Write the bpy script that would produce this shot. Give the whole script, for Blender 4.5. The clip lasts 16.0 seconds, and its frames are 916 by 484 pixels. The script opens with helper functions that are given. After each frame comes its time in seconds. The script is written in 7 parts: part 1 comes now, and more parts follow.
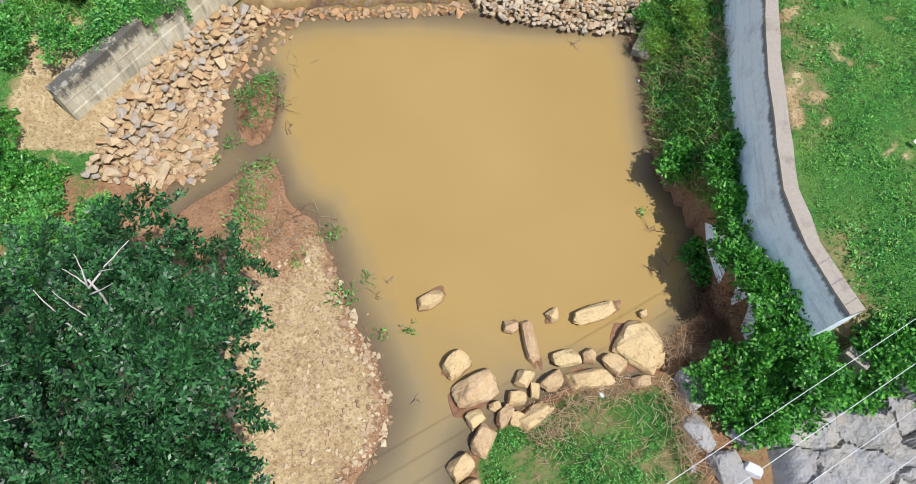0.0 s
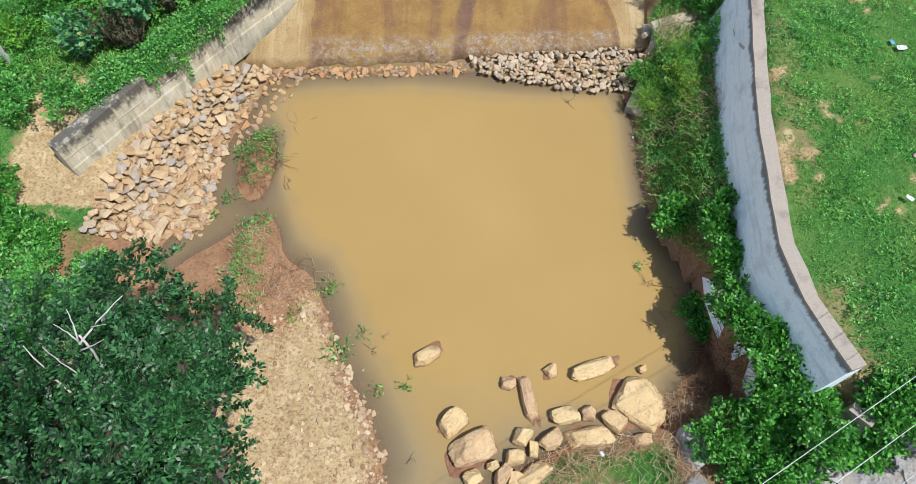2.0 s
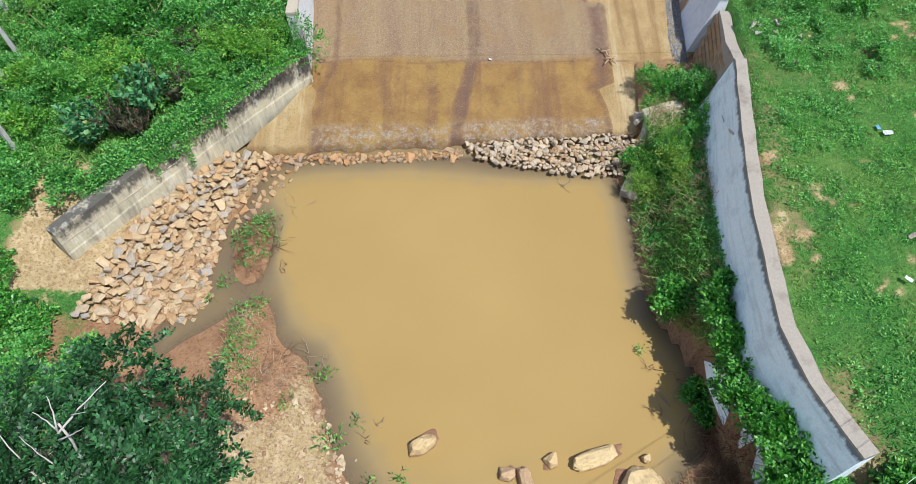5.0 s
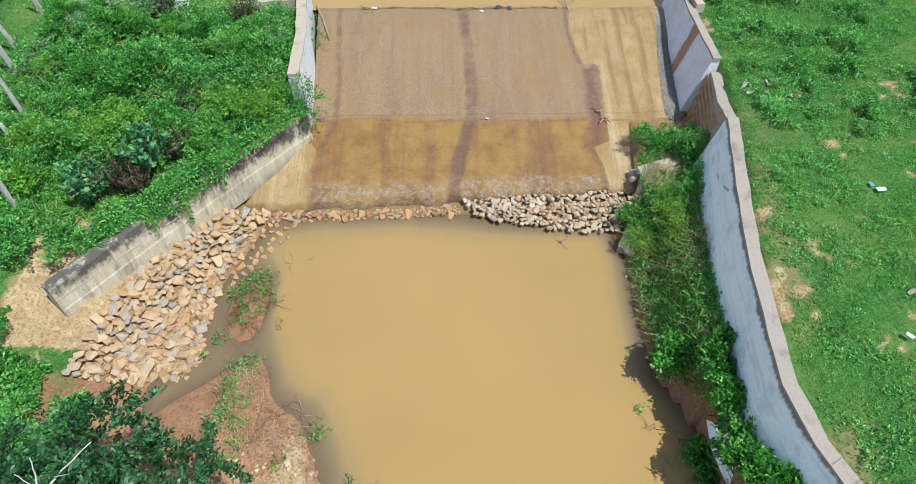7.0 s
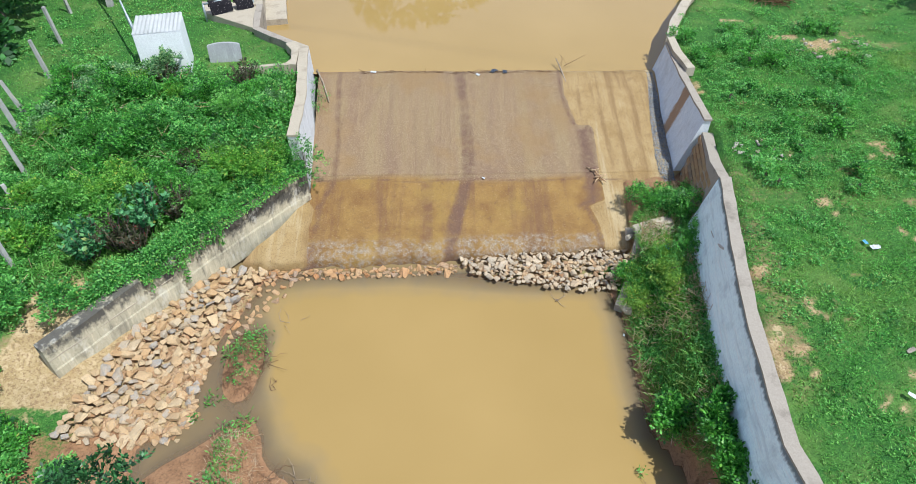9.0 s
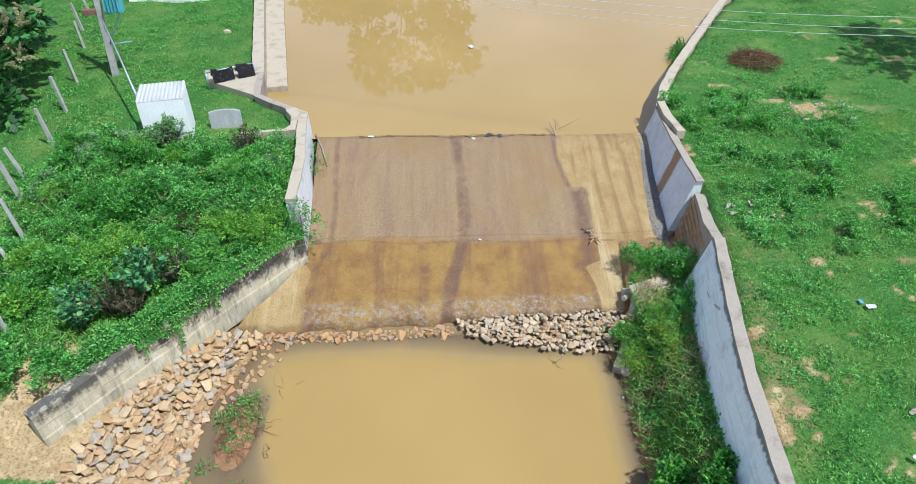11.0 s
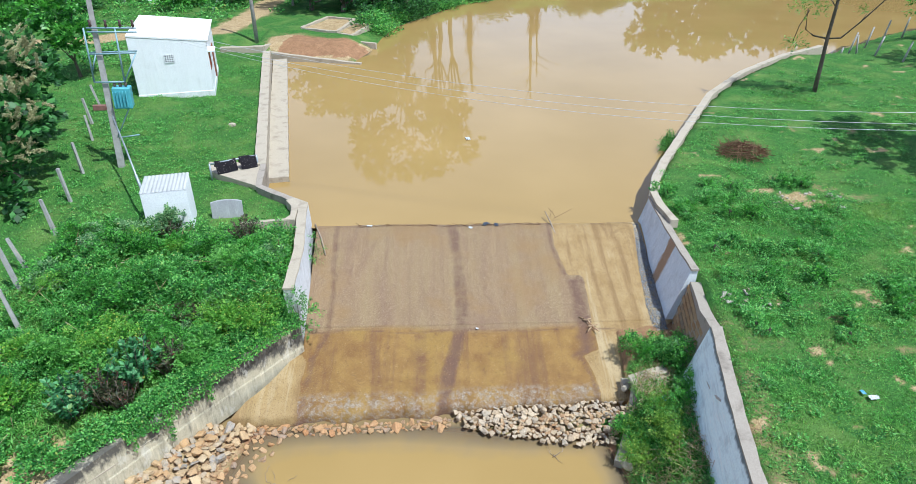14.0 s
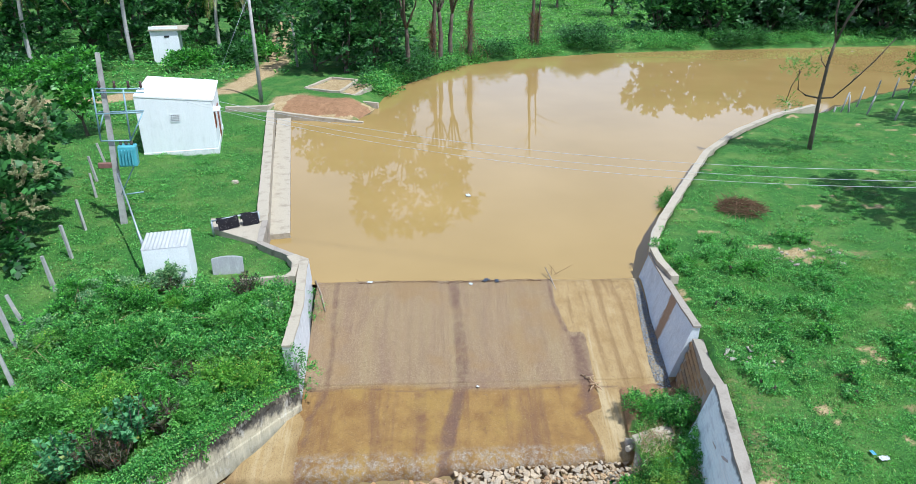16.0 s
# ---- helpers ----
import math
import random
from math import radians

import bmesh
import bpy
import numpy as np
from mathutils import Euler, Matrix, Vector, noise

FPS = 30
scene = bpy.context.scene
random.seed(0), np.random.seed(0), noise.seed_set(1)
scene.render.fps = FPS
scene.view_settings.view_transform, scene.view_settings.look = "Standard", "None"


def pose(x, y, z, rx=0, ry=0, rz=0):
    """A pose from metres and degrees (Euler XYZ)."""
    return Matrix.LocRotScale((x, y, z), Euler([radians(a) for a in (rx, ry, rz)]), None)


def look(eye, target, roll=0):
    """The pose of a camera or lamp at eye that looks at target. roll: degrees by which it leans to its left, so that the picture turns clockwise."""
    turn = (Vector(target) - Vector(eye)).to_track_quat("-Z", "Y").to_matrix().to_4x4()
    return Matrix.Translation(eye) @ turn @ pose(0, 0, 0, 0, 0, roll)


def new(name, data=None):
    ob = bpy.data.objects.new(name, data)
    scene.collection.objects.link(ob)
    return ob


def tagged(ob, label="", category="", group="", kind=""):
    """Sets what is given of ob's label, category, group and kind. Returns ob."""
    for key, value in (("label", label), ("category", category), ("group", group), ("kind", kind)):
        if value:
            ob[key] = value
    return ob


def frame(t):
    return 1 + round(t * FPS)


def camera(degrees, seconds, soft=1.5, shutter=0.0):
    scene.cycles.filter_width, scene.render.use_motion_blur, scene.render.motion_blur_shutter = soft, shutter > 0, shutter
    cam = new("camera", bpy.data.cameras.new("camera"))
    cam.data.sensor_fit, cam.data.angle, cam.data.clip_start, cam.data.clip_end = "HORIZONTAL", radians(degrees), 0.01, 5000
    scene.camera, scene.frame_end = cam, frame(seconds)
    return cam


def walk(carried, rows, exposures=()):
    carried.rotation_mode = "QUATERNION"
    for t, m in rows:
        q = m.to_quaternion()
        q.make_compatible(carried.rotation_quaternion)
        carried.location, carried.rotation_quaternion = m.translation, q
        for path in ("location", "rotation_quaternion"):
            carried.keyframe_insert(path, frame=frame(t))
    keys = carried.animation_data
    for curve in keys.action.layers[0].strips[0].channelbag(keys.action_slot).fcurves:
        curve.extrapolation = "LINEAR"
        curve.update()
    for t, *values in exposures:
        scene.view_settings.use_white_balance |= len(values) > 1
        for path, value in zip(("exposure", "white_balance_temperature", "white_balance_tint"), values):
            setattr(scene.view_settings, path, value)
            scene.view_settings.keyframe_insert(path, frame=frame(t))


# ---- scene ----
cam = camera(69.43, 16.0, soft=0.4)
# seconds, yaw, pitch, roll, x, y, z: the hovering camera tilts up and drifts a little sideways
ROWS = [
    (0.0, -1.65, -64.26, 1.03, -0.219, -0.045, 14.007),
    (0.5, -1.68, -63.14, 1.02, -0.218, -0.040, 14.011),
    (1.0, -1.75, -61.99, 1.09, -0.214, -0.036, 14.008),
    (1.5, -1.80, -60.82, 1.15, -0.206, -0.031, 14.000),
    (2.0, -1.85, -59.57, 1.17, -0.196, -0.026, 13.987),
    (2.5, -1.83, -58.35, 1.05, -0.184, -0.021, 13.971),
    (3.0, -1.78, -57.14, 0.96, -0.170, -0.016, 13.953),
    (3.5, -1.72, -55.92, 0.88, -0.154, -0.012, 13.934),
    (4.0, -1.65, -54.69, 0.82, -0.137, -0.007, 13.916),
    (6.5, -1.48, -48.60, 0.62, -0.040, 0.009, 13.856),
    (7.0, -1.44, -47.35, 0.59, -0.020, 0.011, 13.854),
    (7.5, -1.43, -46.11, 0.55, -0.001, 0.012, 13.856),
    (8.0, -1.40, -44.88, 0.50, 0.018, 0.013, 13.863),
    (8.5, -1.40, -43.63, 0.47, 0.036, 0.013, 13.873),
    (9.0, -1.47, -42.37, 0.50, 0.054, 0.014, 13.888),
    (11.5, -1.63, -35.98, 0.16, 0.124, 0.010, 14.009),
    (12.0, -1.66, -34.77, 0.16, 0.133, 0.009, 14.039),
    (12.5, -1.70, -33.58, 0.15, 0.142, 0.008, 14.070),
    (13.0, -1.70, -32.38, 0.18, 0.148, 0.007, 14.099),
    (13.5, -1.75, -31.19, 0.18, 0.153, 0.007, 14.126),
    (14.0, -1.74, -29.92, 0.17, 0.156, 0.007, 14.150),
    (14.5, -1.72, -28.67, 0.14, 0.158, 0.007, 14.169),
    (15.0, -1.68, -27.43, 0.10, 0.157, 0.009, 14.181),
    (15.5, -1.71, -26.23, 0.12, 0.155, 0.011, 14.186),
    (16.0, -1.70, -25.12, 0.12, 0.151, 0.015, 14.182),
]


def hover(yaw, pitch, roll, x, y, z):
    return pose(x, y, z, 0, 0, yaw) @ pose(0, 0, 0, 90 + pitch) @ pose(0, 0, 0, 0, 0, roll)


walk(cam, [(row[0], hover(*row[1:])) for row in ROWS], [(0.0, 0.06, 6130, 10.0), (5.0, 0.09, 5990, 8.5), (9.0, 0.12, 5870, 6.5), (16.0, 0.18, 5600, 6.0)])

# ---- light ----
SUN_FROM = Vector((0.37, -0.29, 0.88)).normalized()
world = bpy.data.worlds.new("sky")
scene.world = world
world.use_nodes = True
wn = world.node_tree.nodes
sky = wn.new("ShaderNodeTexSky")
sky.sky_type = "NISHITA"
sky.sun_disc = False
sky.sun_elevation = math.asin(SUN_FROM.z)
sky.sun_rotation = math.atan2(SUN_FROM.x, SUN_FROM.y)
sky.air_density, sky.dust_density, sky.ozone_density = 1.0, 1.0, 1.5
wn["Background"].inputs["Strength"].default_value = 0.11
# broken bright cloud over the whole sky
coord = wn.new("ShaderNodeTexCoord")
cloud_noise = wn.new("ShaderNodeTexNoise")
cloud_noise.inputs["Scale"].default_value, cloud_noise.inputs["Detail"].default_value = 1.6, 5.0
cloud_range = wn.new("ShaderNodeMapRange")
for key, value in zip(("From Min", "From Max", "To Min", "To Max"), (0.35, 0.65, 0.35, 0.85)):
    cloud_range.inputs[key].default_value = value
cloud_mix = wn.new("ShaderNodeMix")
cloud_mix.data_type = "RGBA"
# haze makes the cloud brighter towards the horizon
sep_dir = wn.new("ShaderNodeSeparateXYZ")
up_range = wn.new("ShaderNodeMapRange")
for key, value in zip(("From Min", "From Max", "To Min", "To Max"), (0.15, 0.75, 0.0, 1.0)):
    up_range.inputs[key].default_value = value
cloud_tone = wn.new("ShaderNodeMix")
cloud_tone.data_type = "RGBA"
cloud_tone.inputs[6].default_value = (9.2, 9.6, 11.6, 1.0)
cloud_tone.inputs[7].default_value = (2.9, 3.2, 4.6, 1.0)
wl = world.node_tree.links
wl.new(coord.outputs["Generated"], sep_dir.inputs[0])
wl.new(sep_dir.outputs[2], up_range.inputs["Value"])
wl.new(up_range.outputs[0], cloud_tone.inputs[0])
wl.new(cloud_tone.outputs[2], cloud_mix.inputs[7])
wl.new(coord.outputs["Generated"], cloud_noise.inputs["Vector"])
wl.new(cloud_noise.outputs["Fac"], cloud_range.inputs["Value"])
wl.new(cloud_range.outputs[0], cloud_mix.inputs[0])
wl.new(sky.outputs[0], cloud_mix.inputs[6])
wl.new(cloud_mix.outputs[2], wn["Background"].inputs["Color"])
sun = new("sun", bpy.data.lights.new("sun", "SUN"))
sun.data.energy, sun.data.angle, sun.data.color = 5.0, radians(0.55), (1.0, 0.955, 0.88)
sun.matrix_world = look(SUN_FROM * 60, (0, 0, 0))


# ---- materials ----


class Mat:
    """A small builder of node materials."""

    def __init__(self, name, rough=0.8, metal=0.0, spec=0.4):
        self.m = bpy.data.materials.new(name)
        self.m.use_nodes = True
        self.t = self.m.node_tree
        self.b = self.t.nodes["Principled BSDF"]
        self.b.inputs["Roughness"].default_value = rough
        self.b.inputs["Metallic"].default_value = metal
        self.b.inputs["Specular IOR Level"].default_value = spec
        self.co = self.node("ShaderNodeNewGeometry").outputs["Position"]

    def node(self, kind, **props):
        n = self.t.nodes.new(kind)
        for k, v in props.items():
            if k == "operation":
                n.operation = v
            elif k == "blend_type":
                n.blend_type = v
            elif k == "data_type":
                n.data_type = v
            elif k == "feature":
                n.feature = v
            elif k == "attribute_name":
                n.attribute_name = v
        return n

    def link(self, a, b):
        self.t.links.new(a, b)

    def local(self):
        self.co = self.node("ShaderNodeTexCoord").outputs["Object"]
        return self

    def stretch(self, sx, sy, sz):
        n = self.node("ShaderNodeVectorMath", operation="MULTIPLY")
        n.inputs[1].default_value = (sx, sy, sz)
        self.link(self.co, n.inputs[0])
        return n.outputs[0]

    def noise(self, scale, detail=4.0, rough=0.55, vector=None, distort=0.0):
        n = self.node("ShaderNodeTexNoise")
        n.inputs["Scale"].default_value = scale
        n.inputs["Detail"].default_value = detail
        n.inputs["Roughness"].default_value = rough
        n.inputs["Distortion"].default_value = distort
        self.link(vector or self.co, n.inputs["Vector"])
        return n.outputs["Fac"]

    def voronoi(self, scale, feature="F1", out="Distance"):
        n = self.node("ShaderNodeTexVoronoi", feature=feature)
        n.inputs["Scale"].default_value = scale
        self.link(self.co, n.inputs["Vector"])
        return n.outputs[out]

    def ramp(self, fac, lo, hi, a=0.0, b=1.0):
        n = self.node("ShaderNodeMapRange")
        n.clamp = True
        for k, v in zip(("From Min", "From Max", "To Min", "To Max"), (lo, hi, a, b)):
            n.inputs[k].default_value = v
        self.link(fac, n.inputs["Value"])
        return n.outputs["Result"]

    def attr(self, name, channel=None):
        n = self.node("ShaderNodeAttribute", attribute_name=name)
        if channel is None:
            return n.outputs["Fac"]
        s = self.node("ShaderNodeSeparateColor")
        self.link(n.outputs["Color"], s.inputs[0])
        return s.outputs[channel]

    def calc(self, op, a, b=None):
        n = self.node("ShaderNodeMath", operation=op)
        for i, v in enumerate((a, b)):
            if v is None:
                continue
            if isinstance(v, (int, float)):
                n.inputs[i].default_value = v
            else:
                self.link(v, n.inputs[i])
        return n.outputs[0]

    def mix(self, fac, a, b, blend="MIX"):
        n = self.node("ShaderNodeMix", data_type="RGBA", blend_type=blend)
        for sock, v in ((n.inputs["Factor"], fac), (n.inputs[6], a), (n.inputs[7], b)):
            if isinstance(v, (int, float)):
                sock.default_value = v
            elif isinstance(v, tuple):
                sock.default_value = (*v, 1.0)
            else:
                self.link(v, sock)
        return n.outputs[2]

    def random(self, island=False):
        if island:
            return self.node("ShaderNodeNewGeometry").outputs["Random Per Island"]
        return self.node("ShaderNodeObjectInfo").outputs["Random"]

    def hsv(self, color, h=0.5, s=1.0, v=1.0):
        n = self.node("ShaderNodeHueSaturation")
        for k, val in (("Hue", h), ("Saturation", s), ("Value", v), ("Color", color)):
            if isinstance(val, tuple):
                n.inputs[k].default_value = (*val, 1.0)
            elif isinstance(val, (int, float)):
                n.inputs[k].default_value = val
            else:
                self.link(val, n.inputs[k])
        return n.outputs[0]

    def color(self, c):
        if isinstance(c, tuple):
            self.b.inputs["Base Color"].default_value = (*c, 1.0)
        else:
            self.link(c, self.b.inputs["Base Color"])
        return self

    def rough(self, r):
        self.link(r, self.b.inputs["Roughness"])
        return self

    def bump(self, height, strength=0.4, distance=0.02):
        n = self.node("ShaderNodeBump")
        n.inputs["Strength"].default_value = strength
        n.inputs["Distance"].default_value = distance
        self.link(height, n.inputs["Height"])
        self.link(n.outputs[0], self.b.inputs["Normal"])
        return self


def mat_plain(name, rgb, rough=0.7, metal=0.0, var=0.25, scale=6.0, local=True):
    """A colour with grain and blotches."""
    k = Mat(name, rough, metal)
    if local:
        k.local()
    big = k.ramp(k.noise(scale), 0.3, 0.7)
    fine = k.ramp(k.noise(scale * 9), 0.3, 0.7)
    c = k.mix(big, tuple(v * (1 - var) for v in rgb), tuple(min(1, v * (1 + var)) for v in rgb))
    c = k.mix(k.calc("MULTIPLY", fine, 0.5), c, tuple(v * (1 - var * 1.3) for v in rgb))
    return k.color(c).bump(fine, 0.25, 0.01).m


def mat_leaf(name, dark, light, yellow=None, rough=0.42, gloss=0.45, hue=0.02, meadow=None):
    """Leaves: each its own tone, a little light through."""
    k = Mat(name, rough, 0.0, gloss)
    r = k.random(island=True)
    c = k.mix(k.ramp(r, 0.25, 0.85), dark, light)
    c = k.mix(k.ramp(r, 0.78, 0.92, 0.0, 0.6), c, tuple(min(0.6, v * 1.45 + 0.012) for v in light))
    c = k.mix(k.ramp(k.noise(4.5, 3.0, 0.6), 0.54, 0.66, 0.0, 0.4), c, dark)
    patch = k.ramp(k.noise(1.1, 4.0), 0.4, 0.62)
    c = k.mix(k.calc("MULTIPLY", patch, 0.32), c, light)
    c = k.mix(k.ramp(k.noise(0.8, 3.0), 0.58, 0.70, 0.0, 0.4), c, dark)
    if meadow:
        c = k.mix(k.ramp(k.noise(0.33, 4.0, 0.6), 0.44, 0.62, 0.0, 0.75), c, k.mix(r, tuple(v * 0.55 for v in meadow), meadow))
    if yellow:
        c = k.mix(k.ramp(r, 0.93, 0.99), c, yellow)
    k.color(c)
    tr = k.node("ShaderNodeBsdfTranslucent")
    k.link(k.hsv(c, 0.49, 1.05, 1.5), tr.inputs["Color"])
    mx = k.node("ShaderNodeMixShader")
    mx.inputs[0].default_value = 0.36
    k.link(k.b.outputs[0], mx.inputs[1])
    k.link(tr.outputs[0], mx.inputs[2])
    k.link(mx.outputs[0], k.t.nodes["Material Output"].inputs["Surface"])
    return k.m


def mat_ground():
    k = Mat("ground", 0.95, 0.0, 0.2)
    fine = k.noise(14.0, 6.0, 0.65)
    mid = k.noise(2.2, 5.0, 0.6)
    pebble = k.voronoi(9.0, out="Color")
    sep = k.node("ShaderNodeSeparateColor")
    k.link(pebble, sep.inputs[0])
    sand = k.mix(k.ramp(mid, 0.3, 0.7), (0.32, 0.23, 0.11), (0.45, 0.345, 0.185))
    sand = k.mix(k.ramp(sep.outputs[0], 0.55, 1.0, 0.0, 0.55), sand, (0.58, 0.45, 0.28))
    sand = k.mix(k.ramp(fine, 0.48, 0.62, 0.0, 0.8), sand, (0.20, 0.125, 0.065))
    sand = k.mix(k.ramp(k.noise(34.0, 4.0, 0.75), 0.54, 0.64, 0.0, 0.6), sand, (0.58, 0.47, 0.30))
    sand = k.mix(k.ramp(k.noise(0.9, 6.0, 0.7), 0.54, 0.68, 0.0, 0.4), sand, (0.28, 0.175, 0.09))
    mud = k.mix(k.ramp(mid, 0.3, 0.7), (0.23, 0.125, 0.065), (0.36, 0.205, 0.11))
    mud = k.mix(k.ramp(fine, 0.5, 0.66, 0.0, 0.7), mud, (0.11, 0.06, 0.035))
    mud = k.mix(k.ramp(k.noise(30.0, 4.0, 0.75), 0.55, 0.66, 0.0, 0.5), mud, (0.42, 0.27, 0.15))
    soil = k.mix(k.ramp(fine, 0.35, 0.65), (0.20, 0.14, 0.07), (0.36, 0.27, 0.15))
    soil = k.mix(k.ramp(k.noise(6.0, 5.0, 0.7), 0.46, 0.60, 0.0, 0.75), soil, (0.15, 0.20, 0.05))
    turf = k.mix(k.ramp(k.noise(38.0, 4.0, 0.75), 0.38, 0.62), (0.012, 0.060, 0.012), (0.095, 0.25, 0.045))
    turf = k.mix(k.ramp(k.noise(5.5, 5.0, 0.7), 0.50, 0.66, 0.0, 0.8), turf, (0.014, 0.075, 0.016))
    turf = k.mix(k.ramp(k.noise(0.7, 4.0), 0.46, 0.68, 0.0, 0.55), turf, (0.16, 0.24, 0.06))
    edge = k.noise(3.4, 6.0, 0.7)

    def cover(ch):
        a = k.attr("cover", ch)
        a = k.calc("ADD", a, k.calc("MULTIPLY", k.calc("SUBTRACT", edge, 0.5), 0.9))
        return k.ramp(k.calc("ADD", a, k.calc("MULTIPLY", k.calc("SUBTRACT", fine, 0.5), 0.8)), 0.36, 0.64)

    c = k.mix(cover(1), soil, sand)
    c = k.mix(cover(2), c, mud)
    c = k.mix(cover(0), c, turf)
    k.color(c)
    return k.bump(k.calc("ADD", fine, k.calc("MULTIPLY", sep.outputs[0], 0.5)), 0.7, 0.05).m


def mat_water(name, clear):
    """Muddy water: thin near the shore, opaque where deep."""
    k = Mat(name, 0.04, 0.0, 0.5)
    k.b.inputs["IOR"].default_value = 1.33
    cloud = k.ramp(k.noise(0.16, 3.0, 0.5), 0.3, 0.7)
    c = k.mix(cloud, (0.315, 0.212, 0.074), (0.365, 0.248, 0.092))
    depth = k.attr("depth")
    shallow = k.ramp(k.calc("ADD", depth, k.calc("MULTIPLY", k.calc("SUBTRACT", k.noise(1.6, 4.0), 0.5), 0.2)), 0.0, 0.34)
    c = k.mix(shallow, (0.20, 0.165, 0.11), c)
    xyz = k.node("ShaderNodeSeparateXYZ")
    k.link(k.co, xyz.inputs[0])
    slack = k.ramp(k.calc("ADD", xyz.outputs[1], k.calc("MULTIPLY", k.calc("SUBTRACT", k.noise(0.5, 4.0), 0.5), 4.0)), 5.0, 0.5, 0.0, 0.65)
    c = k.mix(slack, c, (0.21, 0.185, 0.125))
    k.color(c)
    k.rough(k.ramp(k.noise(0.25, 2.0), 0.4, 0.7, 0.015, 0.045))
    k.bump(k.noise(2.2, 2.0), 0.04, 0.01)
    gl = k.node("ShaderNodeBsdfTransparent")
    gl.inputs[0].default_value = (0.82, 0.70, 0.52, 1)
    mx = k.node("ShaderNodeMixShader")
    k.link(k.ramp(depth, 0.0, clear, 0.5, 1.0), mx.inputs[0])
    k.link(gl.outputs[0], mx.inputs[1])
    k.link(k.b.outputs[0], mx.inputs[2])
    k.link(mx.outputs[0], k.t.nodes["Material Output"].inputs["Surface"])
    return k.m


def mat_apron():
    """Worn spillway concrete: a bare pale margin, orange silt below, grey-brown crust above."""
    k = Mat("apron_concrete", 0.75, 0.0, 0.35)
    fine = k.noise(26.0, 6.0, 0.7)
    mid = k.noise(1.6, 5.0, 0.6)
    run = k.noise(1.0, 5.0, 0.6, k.stretch(2.2, 0.16, 0.3))
    thin = k.noise(1.0, 6.0, 0.7, k.stretch(7.0, 0.3, 0.4), 0.3)
    blot = k.noise(2.6, 7.0, 0.75, None, 0.6)
    bare = k.mix(k.ramp(mid, 0.35, 0.65), (0.29, 0.19, 0.075), (0.38, 0.27, 0.125))
    bare = k.mix(k.ramp(run, 0.5, 0.62, 0.0, 0.8), bare, (0.22, 0.135, 0.055))
    bare = k.mix(k.ramp(blot, 0.56, 0.66, 0.0, 0.45), bare, (0.19, 0.115, 0.05))
    bare = k.mix(k.ramp(run, 0.42, 0.34, 0.0, 0.5), bare, (0.50, 0.41, 0.25))
    bare = k.mix(k.ramp(fine, 0.55, 0.75, 0.0, 0.5), bare, (0.25, 0.18, 0.09))
    # the lower slab: orange silt with darker runs
    low = k.mix(k.ramp(mid, 0.35, 0.65), (0.205, 0.108, 0.032), (0.285, 0.170, 0.048))
    low = k.mix(k.ramp(run, 0.48, 0.62, 0.0, 0.65), low, (0.15, 0.075, 0.040))
    low = k.mix(k.ramp(k.noise(0.7, 4.0, 0.6), 0.52, 0.64, 0.0, 0.6), low, (0.29, 0.185, 0.045))
    low = k.mix(k.ramp(blot, 0.58, 0.68, 0.0, 0.55), low, (0.125, 0.065, 0.035))
    low = k.mix(k.ramp(blot, 0.34, 0.24, 0.0, 0.4), low, (0.36, 0.25, 0.11))
    # the upper slab: purple-brown crust and rough grey grit in bands along the flow
    up = k.mix(k.ramp(thin, 0.30, 0.70), (0.195, 0.122, 0.068), (0.265, 0.180, 0.095))
    up = k.mix(k.ramp(run, 0.44, 0.64, 0.0, 0.55), up, (0.270, 0.200, 0.095))
    up = k.mix(k.ramp(k.noise(1.0, 5.0, 0.65, k.stretch(0.9, 0.2, 0.2), 0.4), 0.50, 0.66, 0.0, 0.65), up, (0.180, 0.105, 0.070))
    up = k.mix(k.ramp(fine, 0.50, 0.64, 0.0, 0.6), up, (0.42, 0.34, 0.22))
    up = k.mix(k.ramp(fine, 0.46, 0.34, 0.0, 0.5), up, (0.10, 0.06, 0.04))
    up = k.mix(k.ramp(blot, 0.60, 0.70, 0.0, 0.4), up, (0.13, 0.08, 0.065))
    up = k.mix(k.ramp(k.noise(0.45, 4.0, 0.6), 0.50, 0.62, 0.0, 0.6), up, (0.25, 0.155, 0.065))
    silt = k.mix(k.attr("wear", 1), low, up)
    dark = k.mix(k.ramp(fine, 0.3, 0.7), (0.088, 0.046, 0.036), (0.155, 0.086, 0.062))
    edge = k.calc("MULTIPLY", k.calc("SUBTRACT", k.noise(3.0, 6.0, 0.7), 0.5), 0.6)
    wet = k.ramp(k.calc("ADD", k.attr("wear", 0), edge), 0.46, 0.54)
    c = k.mix(wet, bare, silt)
    sepz = k.node("ShaderNodeSeparateXYZ")
    k.link(k.co, sepz.inputs[0])
    lip = k.calc("MULTIPLY", k.ramp(sepz.outputs[2], 0.572, 0.525), k.ramp(k.noise(7.0, 6.0, 0.75), 0.44, 0.60, 0.0, 0.85))
    c = k.mix(k.calc("MULTIPLY", lip, wet), c, k.mix(k.ramp(fine, 0.35, 0.65), (0.17, 0.13, 0.09), (0.42, 0.37, 0.30)))
